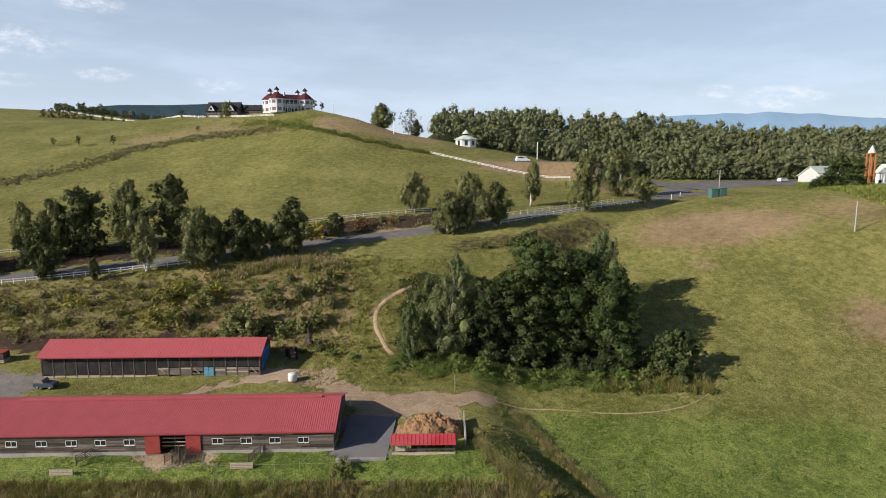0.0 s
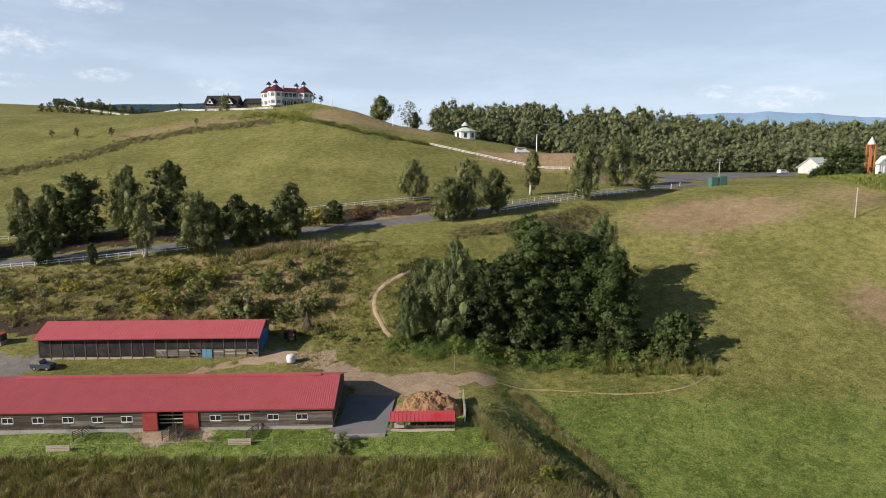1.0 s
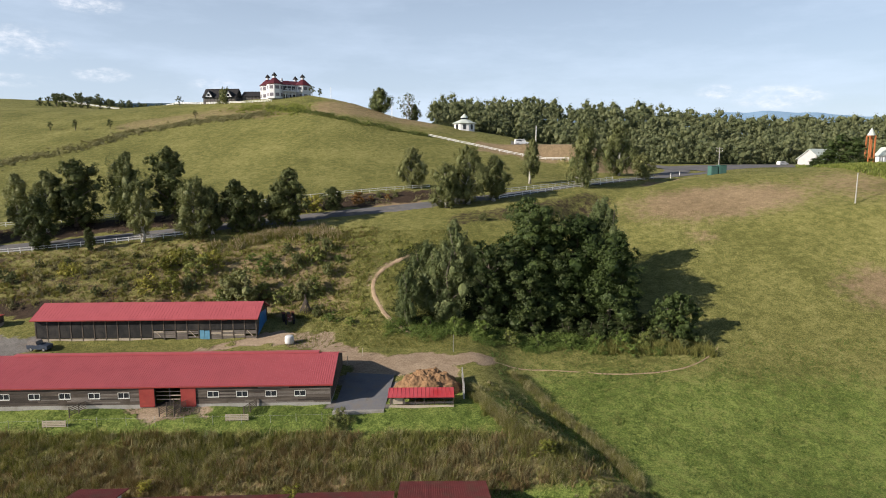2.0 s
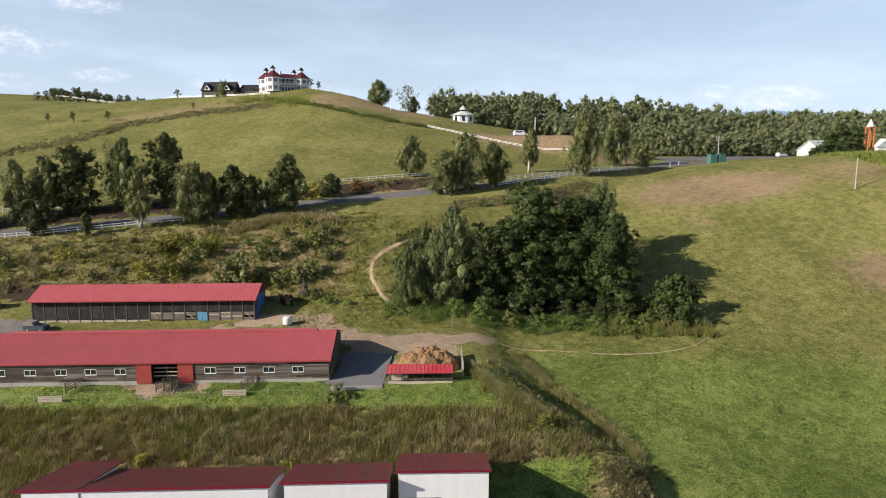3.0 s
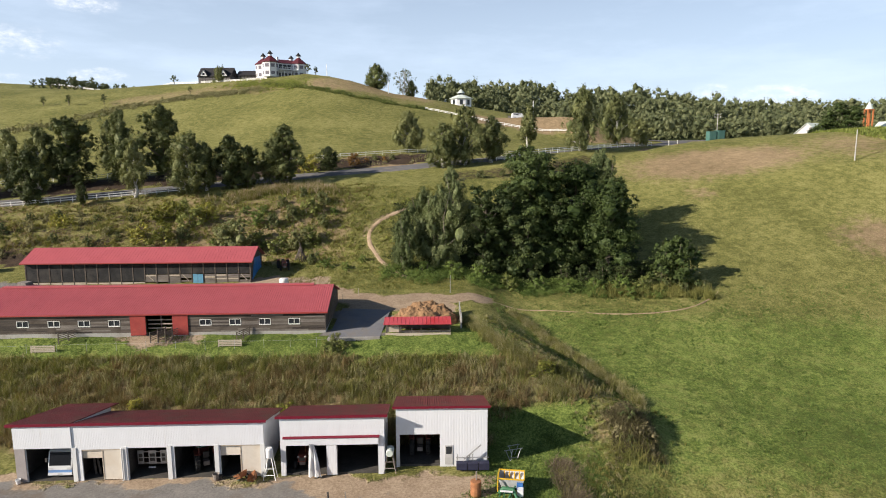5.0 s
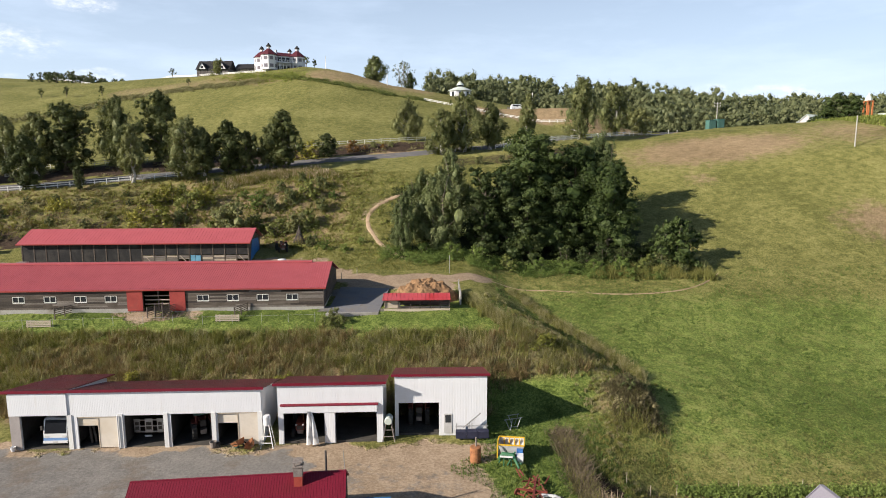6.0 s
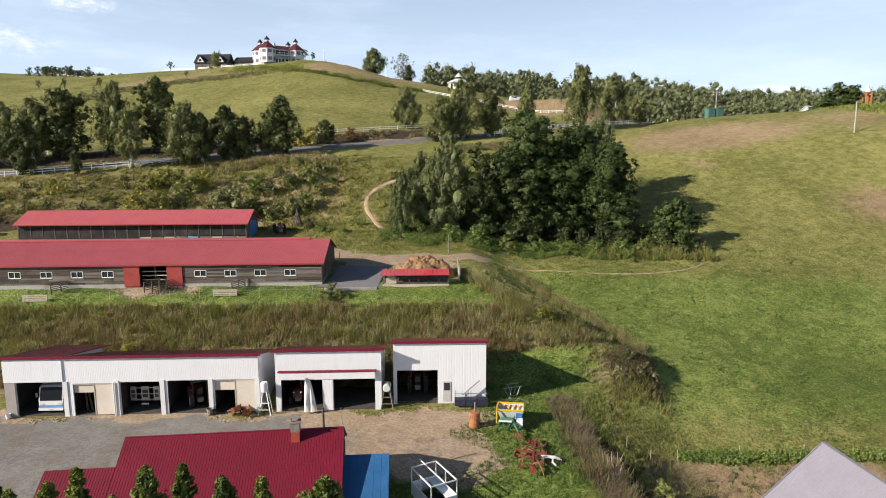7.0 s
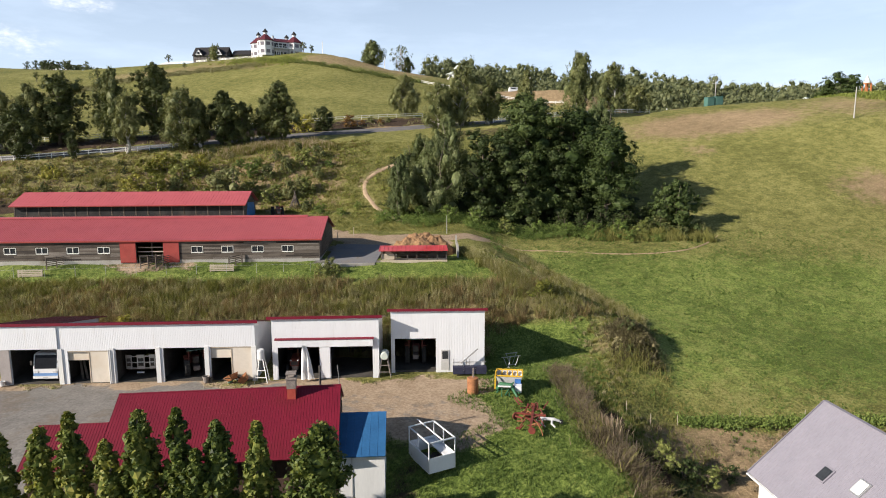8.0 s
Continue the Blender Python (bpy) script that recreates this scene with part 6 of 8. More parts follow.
    y = 47.2 + rng.normal(scale=0.28, size=n)
    r = rng.uniform(0.18, 0.4, n)
    crop.append(leaves(rng, np.stack([x, y, height(x, y) + 0.35], 1), np.stack([r, r, r * 1.1], 1), 30, 0.09, 0.4))
    n = 26000
    x, y = rng.uniform(92, 175, n), rng.uniform(140, 232, n)
    m = (y > 142 + 0.0 * x) & (x > 101 + (186 - y) * 0.12) & (y < 150 + (x - 92) * 2.2)
    x, y = keep(m, x, y)
    stuff("crop_field", LEAF_HERB, "field of leafy crop beyond the pasture", "crop", [blades(rng, x, y, rng.uniform(0.4, 1.0, len(x)), 4, 0.14, 1.3)])
    stuff("crop", LEAF_FRESH, "dense green rows of leafy crop", "crop", crop)
    # hedges over the hill
    bank, rust = [], []
    x, y = scatter(rng, 5200, -105, 2, 105, 160)
    off = y - line(x, ROAD_Y)
    x, y = keep((off > 3.8) & (off < 14) & (np.sin(x * 0.8 + np.sin(y)) + np.sin(y * 1.3 + x * 0.3) > -0.3 + 0.8 * (x < -45)), x, y)
    half = rng.random(len(x)) < 0.5
    bank.append(tussocks(rng, x[half], y[half], 0.3, 0.8, 12, 0.07, 1.3))
    rust.append(tussocks(rng, x[~half], y[~half], 0.3, 0.8, 12, 0.07, 1.3))
    stuff("lane_bank_weeds", WEED_GREY, "grey-green weeds on the bare bank above the lane", "weeds", bank)
    stuff("lane_bank_dry_weeds", REED, "rust-brown dead weeds on the bank above the lane", "weeds", rust)
    brush, dark, bushy = [], [], []
    for pts, bag2, n, wide, tall in (([(-150, 188), (-138, 198), (-122, 216), (-113, 234), (-96, 243), (-81, 246), (-66, 247)], brush, 1500, 2.4, 0.62), ([(-70, 259), (-54.8, 244.5), (-37.8, 232.3), (-21, 227.7), (-4.4, 223)], dark, 560, 0.9, 0.8), ([(-84, 262), (-70, 258), (-60, 250), (-54, 245)], bushy, 260, 3.6, 1.5)):
        seg = rng.integers(0, len(pts) - 1, n)
        t = rng.random(n)
        A, B = np.array(pts)[seg], np.array(pts)[seg + 1]
        c = A + (B - A) * t[:, None] + rng.normal(scale=wide, size=(n, 2))
        lumpy = 0.5 + 0.8 * (np.sin(c[:, 0] * 0.6) * np.sin(c[:, 1] * 0.45 + 1) > -0.2)
        zc = height(c[:, 0], c[:, 1])
        r = rng.uniform(0.5, 1.0, n) * tall * lumpy
        bag2.append(leaves(rng, np.stack([c[:, 0], c[:, 1], zc + r * 0.4], 1), np.stack([r, r, r * 0.7], 1), 44, 0.19))
    stuff("hill_brush", BRUSH, "olive rough brush along the hill field edge", "brush", brush)
    stuff("hill_bushes", LEAF_HERB, "leafy bushes massed before the mansion", "bushes", bushy)
    stuff("hill_hedge", LEAF_SCRUB, "low olive green hedge crossing the hill", "hedge", dark)


more_weeds()

HEDGE = [tree_meshes("hedge_tree", 120 + k, 9.5, r, 0.0, n * 3, 1, 46, 0.115, LEAF_HEDGE, BARK, "spire", 0.5, 0.0) for k, (r, n) in enumerate([(1.08, 66), (1.3, 76), (0.92, 60)])]
for k, (x, y, top, shape) in enumerate([(-21.5, 28.9, 9.1, 0), (-23.3, 28.8, 9.2, 0), (-20.6, 28.4, 9.2, 2), (-18.9, 28.7, 9.4, 0), (-17.3, 28.5, 10.3, 2), (-15.6, 28.3, 8.9, 0), (-14.0, 28.5, 10.3, 0), (-12.2, 28.6, 10.4, 2), (-11.2, 28.0, 8.6, 2), (-10.3, 28.4, 9.8, 0), (-8.4, 28.5, 9.7, 2), (-5.6, 28.7, 9.4, 1), (-22.4, 28.4, 8.6, 2), (-24.2, 28.3, 9.0, 0), (-26.2, 28.3, 8.8, 1)]):
    z = ground_at(x, y)
    plant("hedge_tree", HEDGE[shape], x, y, "tall narrow garden tree with yellow-green foliage", "tree", "row of garden trees", (top - z) / 9.5, k * 97, 1.1 if k != 11 else 1.2)

# ---- hilltop ----
def octagon_tower(ob, x, y, r, h):
    t = math.pi / 8
    part("tower", Geo().lathe(x, y, [(r, 0), (r, h)], 8, t), MANSION_WHITE, ob, "white octagonal tower")
    part("tower_roof", Geo().lathe(x, y, [(r * 1.12, h - 0.1), (r * 1.12, h + 0.1), (r * 0.22, h + 2.7)], 8, t), MANSION_ROOF, ob, "dark red octagonal roof")
    c = part("cupola", Geo().lathe(x, y, [(0.72, h + 2.4), (0.72, h + 3.7)], 8, t), MANSION_WHITE, ob)
    part("cupola_roof", Geo().lathe(x, y, [(1.2, h + 3.6), (1.2, h + 3.72), (0.05, h + 5.1)], 8, t), BLACK_ROOF, c)
    for k in range(8):
        a = 2 * math.pi * k / 8
        ca, sa = math.cos(a), math.sin(a)
        rr = r * math.cos(t)
        for z in (0.9, 4.0):
            g = Geo().beam((x + ca * (rr + 0.03) - sa * 0.8, y + sa * (rr + 0.03) + ca * 0.8, z + 0.75), (x + ca * (rr + 0.03) + sa * 0.8, y + sa * (rr + 0.03) - ca * 0.8, z + 0.75), 0.06, 1.4)
            part("window", g, LILAC_GLASS, ob)


MANSION_WHITE = surface("cream_white_walls", (0.58, 0.58, 0.59), (0.68, 0.68, 0.69), 0.5, 0.7)
BLACK_ROOF = surface("black_roof_tiles", (0.014, 0.013, 0.014), (0.035, 0.032, 0.033), 1.0, 0.7)
LILAC_GLASS = surface("pale_window_glass", (0.12, 0.11, 0.13), (0.2, 0.18, 0.2), 1.0, 0.3, relief=0)
MANSION_ROOF = surface("dark_red_tiles", (0.07, 0.013, 0.02), (0.105, 0.018, 0.027), 1.0, 0.7)


def mansion():
    ob = thing("mansion", pose(-66.5, 284, ground_at(-66.5, 281) - 0.3, 0, 0, 33), "white hilltop mansion with dark red tower roofs", "mansion")
    H = 6.2
    part("main_wall", Geo().box(-8.2, 8.2, 1.0, 11.5, -2.5, H), MANSION_WHITE, ob)
    g = Geo().add([(-8.7, 0.6, H), (8.7, 0.6, H), (8.7, 11.9, H), (-8.7, 11.9, H), (-6, 6.2, H + 2.3), (6, 6.2, H + 2.3)], [(0, 1, 5, 4), (1, 2, 5), (2, 3, 4, 5), (3, 0, 4), (3, 2, 1, 0)])
    part("roof", g, MANSION_ROOF, ob, "dark red hipped roof")
    for x in (-6.4, 6.4):
        for y in (1.2, 10.4):
            octagon_tower(ob, x, y, 3.4, H)
    part("chimney", Geo().box(-2.4, -1.7, 4, 4.7, H + 0.5, H + 3.0), MANSION_WHITE, ob)
    part("balcony", Geo().box(-3.0, 5.0, -2.2, 1.0, 3.1, 3.35), MANSION_WHITE, ob)
    for x in np.linspace(-2.9, 4.9, 12):
        part("baluster", Geo().box(x - 0.06, x + 0.06, -2.15, -2.05, 3.35, 4.2), MANSION_WHITE, ob)
    part("balcony_rail", Geo().box(-3.0, 5.0, -2.2, -2.0, 4.2, 4.32), MANSION_WHITE, ob)
    for x in np.linspace(-2.8, 4.8, 6):
        part("column", Geo().box(x - 0.15, x + 0.15, -2.1, -1.8, -2.0, 3.1), MANSION_WHITE, ob)
    for x in (-1.9, 0.0, 1.9):
        for z in (0.4, 4.0):
            part("window", Geo().box(x - 0.8, x + 0.8, 0.92, 0.99, z, z + 1.7), GLASS_DARK, ob)
    for i in range(10):
        part("step", Geo().box(2.6, 5.4, -2.8 - i * 0.5, -2.3 - i * 0.5, -3.2, 0.0 - i * 0.22), STONE_DARK, ob)


mansion()


TIMBER_WALL = surface("dark_timber_and_plaster", (0.05, 0.04, 0.04), (0.3, 0.28, 0.27), 0.7, 0.8, grain=3)


def timber_house(x, y, L, D, H, R, turn, dormers):
    ob = thing("timbered_house", pose(x, y, ground_at(x, min(y, 286)) - 0.4, 0, 0, turn), "dark timber-framed house with steep black roof", "house", "timbered houses")
    part("wall", Geo().box(-L / 2, L / 2, 0, D, -2, H), TIMBER_WALL, ob, "dark timbered wall with pale infill")
    g = Geo().slab((-L / 2 - 0.5, -0.6, H - 0.3), (L / 2 + 0.5, -0.6, H - 0.3), (L / 2 + 0.5, D / 2, H + R), (-L / 2 - 0.5, D / 2, H + R), 0.15)
    part("roof", g, BLACK_ROOF, ob, "steep black roof")
    g = Geo().slab((L / 2 + 0.5, D + 0.6, H - 0.3), (-L / 2 - 0.5, D + 0.6, H - 0.3), (-L / 2 - 0.5, D / 2, H + R), (L / 2 + 0.5, D / 2, H + R), 0.15)
    part("roof", g, BLACK_ROOF, ob)
    for xe in (-L / 2, L / 2 - 0.15):
        part("gable_wall", gable_end(Geo(), xe, xe + 0.15, 0, D, H, H, D / 2, H + R - 0.2), DARK, ob)
    for k in range(int(L / 1.6) + 1):
        xx = -L / 2 + k * 1.6
        part("timber", Geo().box(xx - 0.13, xx + 0.13, -0.06, -0.005, -1, H - 0.2), DARK, ob)
    for z in (0.1, H * 0.5):
        part("timber", Geo().box(-L / 2, L / 2, -0.1, -0.065, z, z + 0.3), DARK, ob)
    for xx in dormers:
        v = [(xx + dx, yy, zz) for yy in (-0.7, 2.2) for dx, zz in ((-1.7, H), (1.7, H), (0, H + 2.6))]
        d = part("dormer", Geo().add(v, [(0, 1, 2), (5, 4, 3), (0, 3, 4, 1), (1, 4, 5, 2), (2, 5, 3, 0)]), MANSION_WHITE, ob, "white gabled dormer")
        for sg in (-1, 1):
            part("dormer_roof", Geo().beam((xx + sg * 1.95, 0.7, H - 0.2), (xx, 0.7, H + 2.75), 3.2, 0.2), BLACK_ROOF, d)
        part("window", Geo().box(xx - 0.5, xx + 0.5, -0.78, -0.71, H + 0.3, H + 1.3), GLASS_DARK, d)


timber_house(-99.5, 289, 14.5, 8, 3.6, 4.0, -4, (-4.6, 4.4))
timber_house(-85.5, 291, 9, 7, 3.0, 2.2, -6, ())


def car(name, x, y, turn, label, mat, L=4.6, W=1.7, H=1.9):
    ob = thing(name, pose(x, y, ground_at(x, y) + 0.05, 0, 0, turn), label, "car")
    g = Geo()
    prof = [(-L / 2, 0.35), (L / 2, 0.35), (L / 2, 0.9), (L / 2 - 0.9, 1.05), (L / 2 - 1.6, H), (-L / 2 + 0.25, H), (-L / 2, 1.0)]
    v = [(px, s * W / 2 * (0.88 if pz > 1.2 else 1), pz) for s in (-1, 1) for px, pz in prof]
    n = len(prof)
    g.add(v, [tuple(range(n)), tuple(range(2 * n - 1, n - 1, -1))] + [(i, i + n, (i + 1) % n + n, (i + 1) % n) for i in range(n)])
    part("body", g, mat, ob)
    for s in (-1, 1):
        g = Geo().box(-L / 2 + 0.4, L / 2 - 1.65, s * W * 0.46 - 0.02, s * W * 0.46 + 0.02, 1.12, H - 0.18)
        part("side_window", g, GLASS_DARK, ob)
        for xx in (-L * 0.3, L * 0.32):
            w = part("wheel", Geo().wheel(xx, s * (W / 2 - 0.1), 0.32, 0.32, 0.2, "y"), RUBBER, ob)
            part("hub", Geo().tube([(xx, s * (W / 2 - 0.12), 0.32), (xx, s * (W / 2 + 0.01), 0.32)], [0.17, 0.17], 12), STEEL, w)
    g = Geo().slab((L / 2 - 0.95, -W * 0.4, 1.1), (L / 2 - 0.95, W * 0.4, 1.1), (L / 2 - 1.5, W * 0.4, H - 0.08), (L / 2 - 1.5, -W * 0.4, H - 0.08), 0.03)
    part("windscreen", g, GLASS_DARK, ob)
    return ob


RUBBER = surface("rubber", (0.012, 0.012, 0.012), (0.03, 0.03, 0.03), 3.0, 0.85)
CAR_WHITE = surface("white_car_paint", (0.62, 0.62, 0.62), (0.68, 0.68, 0.68), 1.0, 0.3, relief=0)
strip("parking_lot", [(22, 231.5), (28, 231), (40, 229.5), (50, 228)], 11, ASPHALT, 0.12, "grey asphalt car park below the pavilion", "car park")
strip("road", [(64, 187), (76, 203), (82, 220), (80, 238), (70, 262)], 8, ASPHALT, 0.15, "grey asphalt road at the junction", "road")
strip("road", [(76, 213), (92, 224), (108, 233), (124, 236), (150, 240), (190, 246)], 25, ASPHALT, 0.19, "grey asphalt forecourt beside the woods", "road")
car("van", 28.9, 230.4, 8, "white van parked on the car park", CAR_WHITE, 5.0, 1.9, 2.0)
car("car", 128, 238, 20, "white car parked beside the woods", CAR_WHITE, 4.2, 1.7, 1.6)


def pavilion():
    ob = thing("pavilion", pose(8.8, 247, ground_at(8.8, 245), 0, 0, 0) @ Matrix.Diagonal((1.14, 1.14, 0.94, 1)), "white octagonal pavilion with tiered pale roof", "pavilion")
    t = math.pi / 8
    part("wall", Geo().lathe(0, 0, [(3.7, -1), (3.7, 2.6)], 8, t), MANSION_WHITE, ob)
    part("roof", Geo().lathe(0, 0, [(4.3, 2.5), (4.3, 2.65), (1.2, 4.2)], 8, t), PALE_ROOF, ob, "pale green-grey roof")
    part("lantern", Geo().lathe(0, 0, [(1.0, 4.1), (1.0, 4.9)], 8, t), GLASS_DARK, ob)
    part("lantern_roof", Geo().lathe(0, 0, [(1.4, 4.85), (1.4, 4.95), (0.05, 6.6)], 8, t), PALE_ROOF, ob)
    for k in range(8):
        a = 2 * math.pi * k / 8
        c = Vector((math.cos(a), math.sin(a), 0))
        q = Vector((-c.y, c.x, 0))
        part("opening", Geo().beam(c * 3.45 - q * 0.5 + Vector((0, 0, 1.1)), c * 3.45 + q * 0.5 + Vector((0, 0, 1.1)), 0.06, 2.0), GLASS_DARK, ob)


PALE_ROOF = surface("pale_green_roof", (0.42, 0.47, 0.42), (0.54, 0.58, 0.53), 0.8, 0.6)
pavilion()


def pole(x, y, h, r, mat, label, arms=0, name="utility_pole"):
    ob = thing(name, pose(x, y, ground_at(x, y)), label, "pole", "poles")
    part("shaft", Geo().tube([(0, 0, -0.6), (0, 0, h)], [r, r * 0.7], 8), mat, ob)
    for i in range(arms):
        part("crossarm", Geo().beam((-0.9, 0, h - 0.4 - i * 0.7), (0.9, 0, h - 0.4 - i * 0.7), 0.1), mat, ob)
        for xx in (-0.8, 0.8):
            part("insulator", Geo().lathe(xx, 0, [(0.05, h - 0.34 - i * 0.7), (0.07, h - 0.2 - i * 0.7), (0.03, h - 0.1 - i * 0.7)], 8), FENCE_WHITE, ob)
    return ob


pole(90.4, 137.2, 6.6, 0.15, CONCRETE, "pale weathered utility pole standing in the pasture")
pole(77.0, 176.0, 11.0, 0.16, CONCRETE, "grey concrete utility pole with crossarms", 2)
pole(36.0, 243.0, 6.5, 0.2, FENCE_WHITE, "white lamp post beside the car park", 0, "lamp_post")
pole(53.5, 238.0, 6.5, 0.2, FENCE_WHITE, "white lamp post beside the car park", 0, "lamp_post")
pole(-19.0, 247.0, 4.5, 0.16, FENCE_WHITE, "white lamp post on the hillside path", 0, "lamp_post")
pole(-45.5, 266.0, 5.0, 0.14, FENCE_WHITE, "white lamp post near the mansion", 0, "lamp_post")
pole(1.8, 91.5, 2.6, 0.05, STEEL, "white metal gate post by the track", 0, "gate_post")
pole(-13.4, 86.6, 1.2, 0.06, WOOD_PALE, "short timber stake beside the track", 0, "stake")
pole(-11.6, 89.6, 1.2, 0.06, WOOD_PALE, "short timber stake beside the track", 0, "stake")
for x, y in ((19.2, 46.9), (24.5, 47.6), (29.8, 47.7), (14.9, 46.2), (16.6, 45.6)):
    pole(x, y, 0.95, 0.03, WOOD_PALE, "thin pale stake beside the crop row", 0, "stake")
pole(66.0, 182.0, 1.6, 0.1, FENCE_WHITE, "short white road marker post", 0, "marker_post")
pole(71.5, 190.0, 1.3, 0.1, FENCE_WHITE, "short white road marker post", 0, "marker_post")


def cabinet(x, y, turn):
    ob = thing("utility_cabinet", pose(x, y, ground_at(x, y), 0, 0, turn), "green metal utility cabinet at the field edge", "cabinet", "green cabinets")
    part("body", Geo().box(-1.0, 1.0, -0.9, 0.9, -0.3, 2.2), GREEN_PAINT, ob)
    part("roof", Geo().box(-1.08, 1.08, -0.98, 0.98, 2.2, 2.3), GREEN_PAINT, ob)
    part("door", Geo().box(-0.85, -0.05, -0.93, -0.905, 0.1, 2.0), GREEN_PAINT, ob)
    part("door", Geo().box(0.05, 0.85, -0.93, -0.905, 0.1, 2.0), GREEN_PAINT, ob)


GREEN_PAINT = surface("sea_green_paint", (0.05, 0.12, 0.1), (0.075, 0.16, 0.135), 1.0, 0.5)
cabinet(74.0, 172.6, 10)
cabinet(76.4, 172.9, 10)


# ---- buildings beyond the pasture ----
def far_house(x, y, L, D, H, R, turn, wall, roof, label):
    ob = thing("house", pose(x, y, ground_at(x, y), 0, 0, turn), label, "house", "far houses")
    part("wall", Geo().box(-L / 2, L / 2, 0, D, -1, H), wall, ob)
    part("roof", Geo().slab((-L / 2 - 0.5, -0.6, H - 0.2), (L / 2 + 0.5, -0.6, H - 0.2), (L / 2 + 0.5, D / 2, H + R), (-L / 2 - 0.5, D / 2, H + R), 0.15), roof, ob)
    part("roof", Geo().slab((L / 2 + 0.5, D + 0.6, H - 0.2), (-L / 2 - 0.5, D + 0.6, H - 0.2), (-L / 2 - 0.5, D / 2, H + R), (L / 2 + 0.5, D / 2, H + R), 0.15), roof, ob)
    for xe in (-L / 2, L / 2 - 0.15):
        part("gable_wall", gable_end(Geo(), xe, xe + 0.15, 0, D, H, H, D / 2, H + R - 0.2), wall, ob)
    n = int(L / 2.6)
    for k in range(n):
        xx = -L / 2 + (k + 0.5) * L / n
        part("window", Geo().box(xx - 0.55, xx + 0.55, -0.05, -0.005, 0.9, 2.1), GLASS_DARK, ob)
    return ob


far_house(141.5, 230, 12, 9, 2.8, 3.6, 24, GREY_PANEL, PALE_ROOF, "pale house with green-grey roof beyond the crop")
far_house(164, 232, 10, 9, 5.0, 3.0, -60, MANSION_WHITE, PALE_ROOF, "white gabled house beside the orange tower")
far_house(262, 395, 10, 8, 3.0, 3.0, 10, GREY_PANEL, SLATE, "grey house among woodland on the ridge")


def orange_tower():
    ob = thing("bell_tower", pose(155.2, 230.3, 35.0), "orange open-framed tower with white pointed top", "tower")
    for sx in (-1, 1):
        for sy in (-1, 1):
            part("column", Geo().box(sx * 0.95 - 0.2, sx * 0.95 + 0.2, sy * 0.95 - 0.2, sy * 0.95 + 0.2, -0.8, 11.6), ORANGE, ob)
    for z in (3.5, 11.4):
        part("ring_beam", Geo().box(-1.17, 1.17, -1.17, 1.17, z, z + 0.25), ORANGE, ob)
    part("cap", Geo().lathe(0, 0, [(1.35, 11.7), (1.35, 11.85), (0.05, 14.5)], 8), PALE_ROOF, ob, "pale pointed cap")


ORANGE = surface("orange_paint", (0.36, 0.12, 0.04), (0.45, 0.16, 0.06), 1.0, 0.6)
orange_tower()
for k, (x, y, h, m) in enumerate([(122.3, 192, 14.2, BROAD[2]), (117.5, 192.5, 9.5, BROAD[2]), (113.5, 193, 7.0, BROAD[0])]):
    plant("tree", m, x, y, "broad green tree beside the far houses", "tree", "trees by the far houses", h / 16, k * 40, 1.15)
ROUND_BUSH = tree_meshes("round_bush", 66, 7.0, 3.3, 0.02, 26, 12, 50, 0.13, LEAF_MID, BARK, "dome", 0.0, 0.0, 3)
plant("shrub", ROUND_BUSH, 38.4, 100.2, "large rounded green bush beside the copse", "bush", "", 1.12, 30, 0.98)
BARE_BIRCH = tree_meshes("bare_birch", 77, 12, 3.4, 0.15, 34, 5, 9, 0.2, LEAF_BIRCH, BIRCH, "oval", 0.4, 0.0, 2, False)
plant("tree", WILLOW[1], -24.4, 257, "rounded solitary tree on the hill shoulder", "tree", "hill trees", 9.4 / 14, 20, 1.9)
plant("tree", BARE_BIRCH, -13.2, 255, "half-bare pale birch on the hill shoulder", "tree", "hill trees", 10.5 / 12, 20, 1.4)
plant("tree", WILLOW[0], -10.6, 256, "low dense tree beside the half-bare birch", "tree", "hill trees", 6.6 / 14, 60, 1.5)
plant("tree", SHRUB[2], -95.5, 283, "small rounded tree before the timbered house", "tree", "hill trees", 7.0 / 3, 20, 0.8)
YOUNG = tree_meshes("young_tree", 150, 4.0, 1.2, 0.34, 9, 7, 16, 0.12, LEAF_OLIVE, BARK, "oval", 0.2, 0.0)
RIDGE_TREE = [tree_meshes("ridge_tree", 152 + k, 5.5, r, 0.04, 12, 8, 14, 0.17, LEAF_DARK, BARK, "dome", 0.0, 0.0) for k, r in enumerate((2.6, 2.2))]
for k, (x, y, h) in enumerate([(-147, 241, 3.6), (-137, 240, 4.2), (-124, 240, 4.0), (-96.5, 252, 3.0), (-118, 290, 4.5), (-56, 279, 4.5), (-53, 281, 4.0)]):
    plant("tree", YOUNG, x, y, "small young tree standing in the hill pasture", "tree", "young trees on the hill", h / 4, k * 30, 1.1)
for k, (x, y, h) in enumerate([(-208, 334, 4.6), (-204, 335, 5.4), (-200, 335, 5.8), (-196, 335, 6), (-192, 335, 5.6), (-188, 336, 5), (-184.5, 336, 4), (-178, 336, 3.4), (-174, 337, 3.2), (-168, 337, 3.4)]):
    plant("tree", RIDGE_TREE[k % 2], x, y, "dark tree on the far ridge line", "tree", "ridge trees", h / 5.5, k * 30, 1.0)


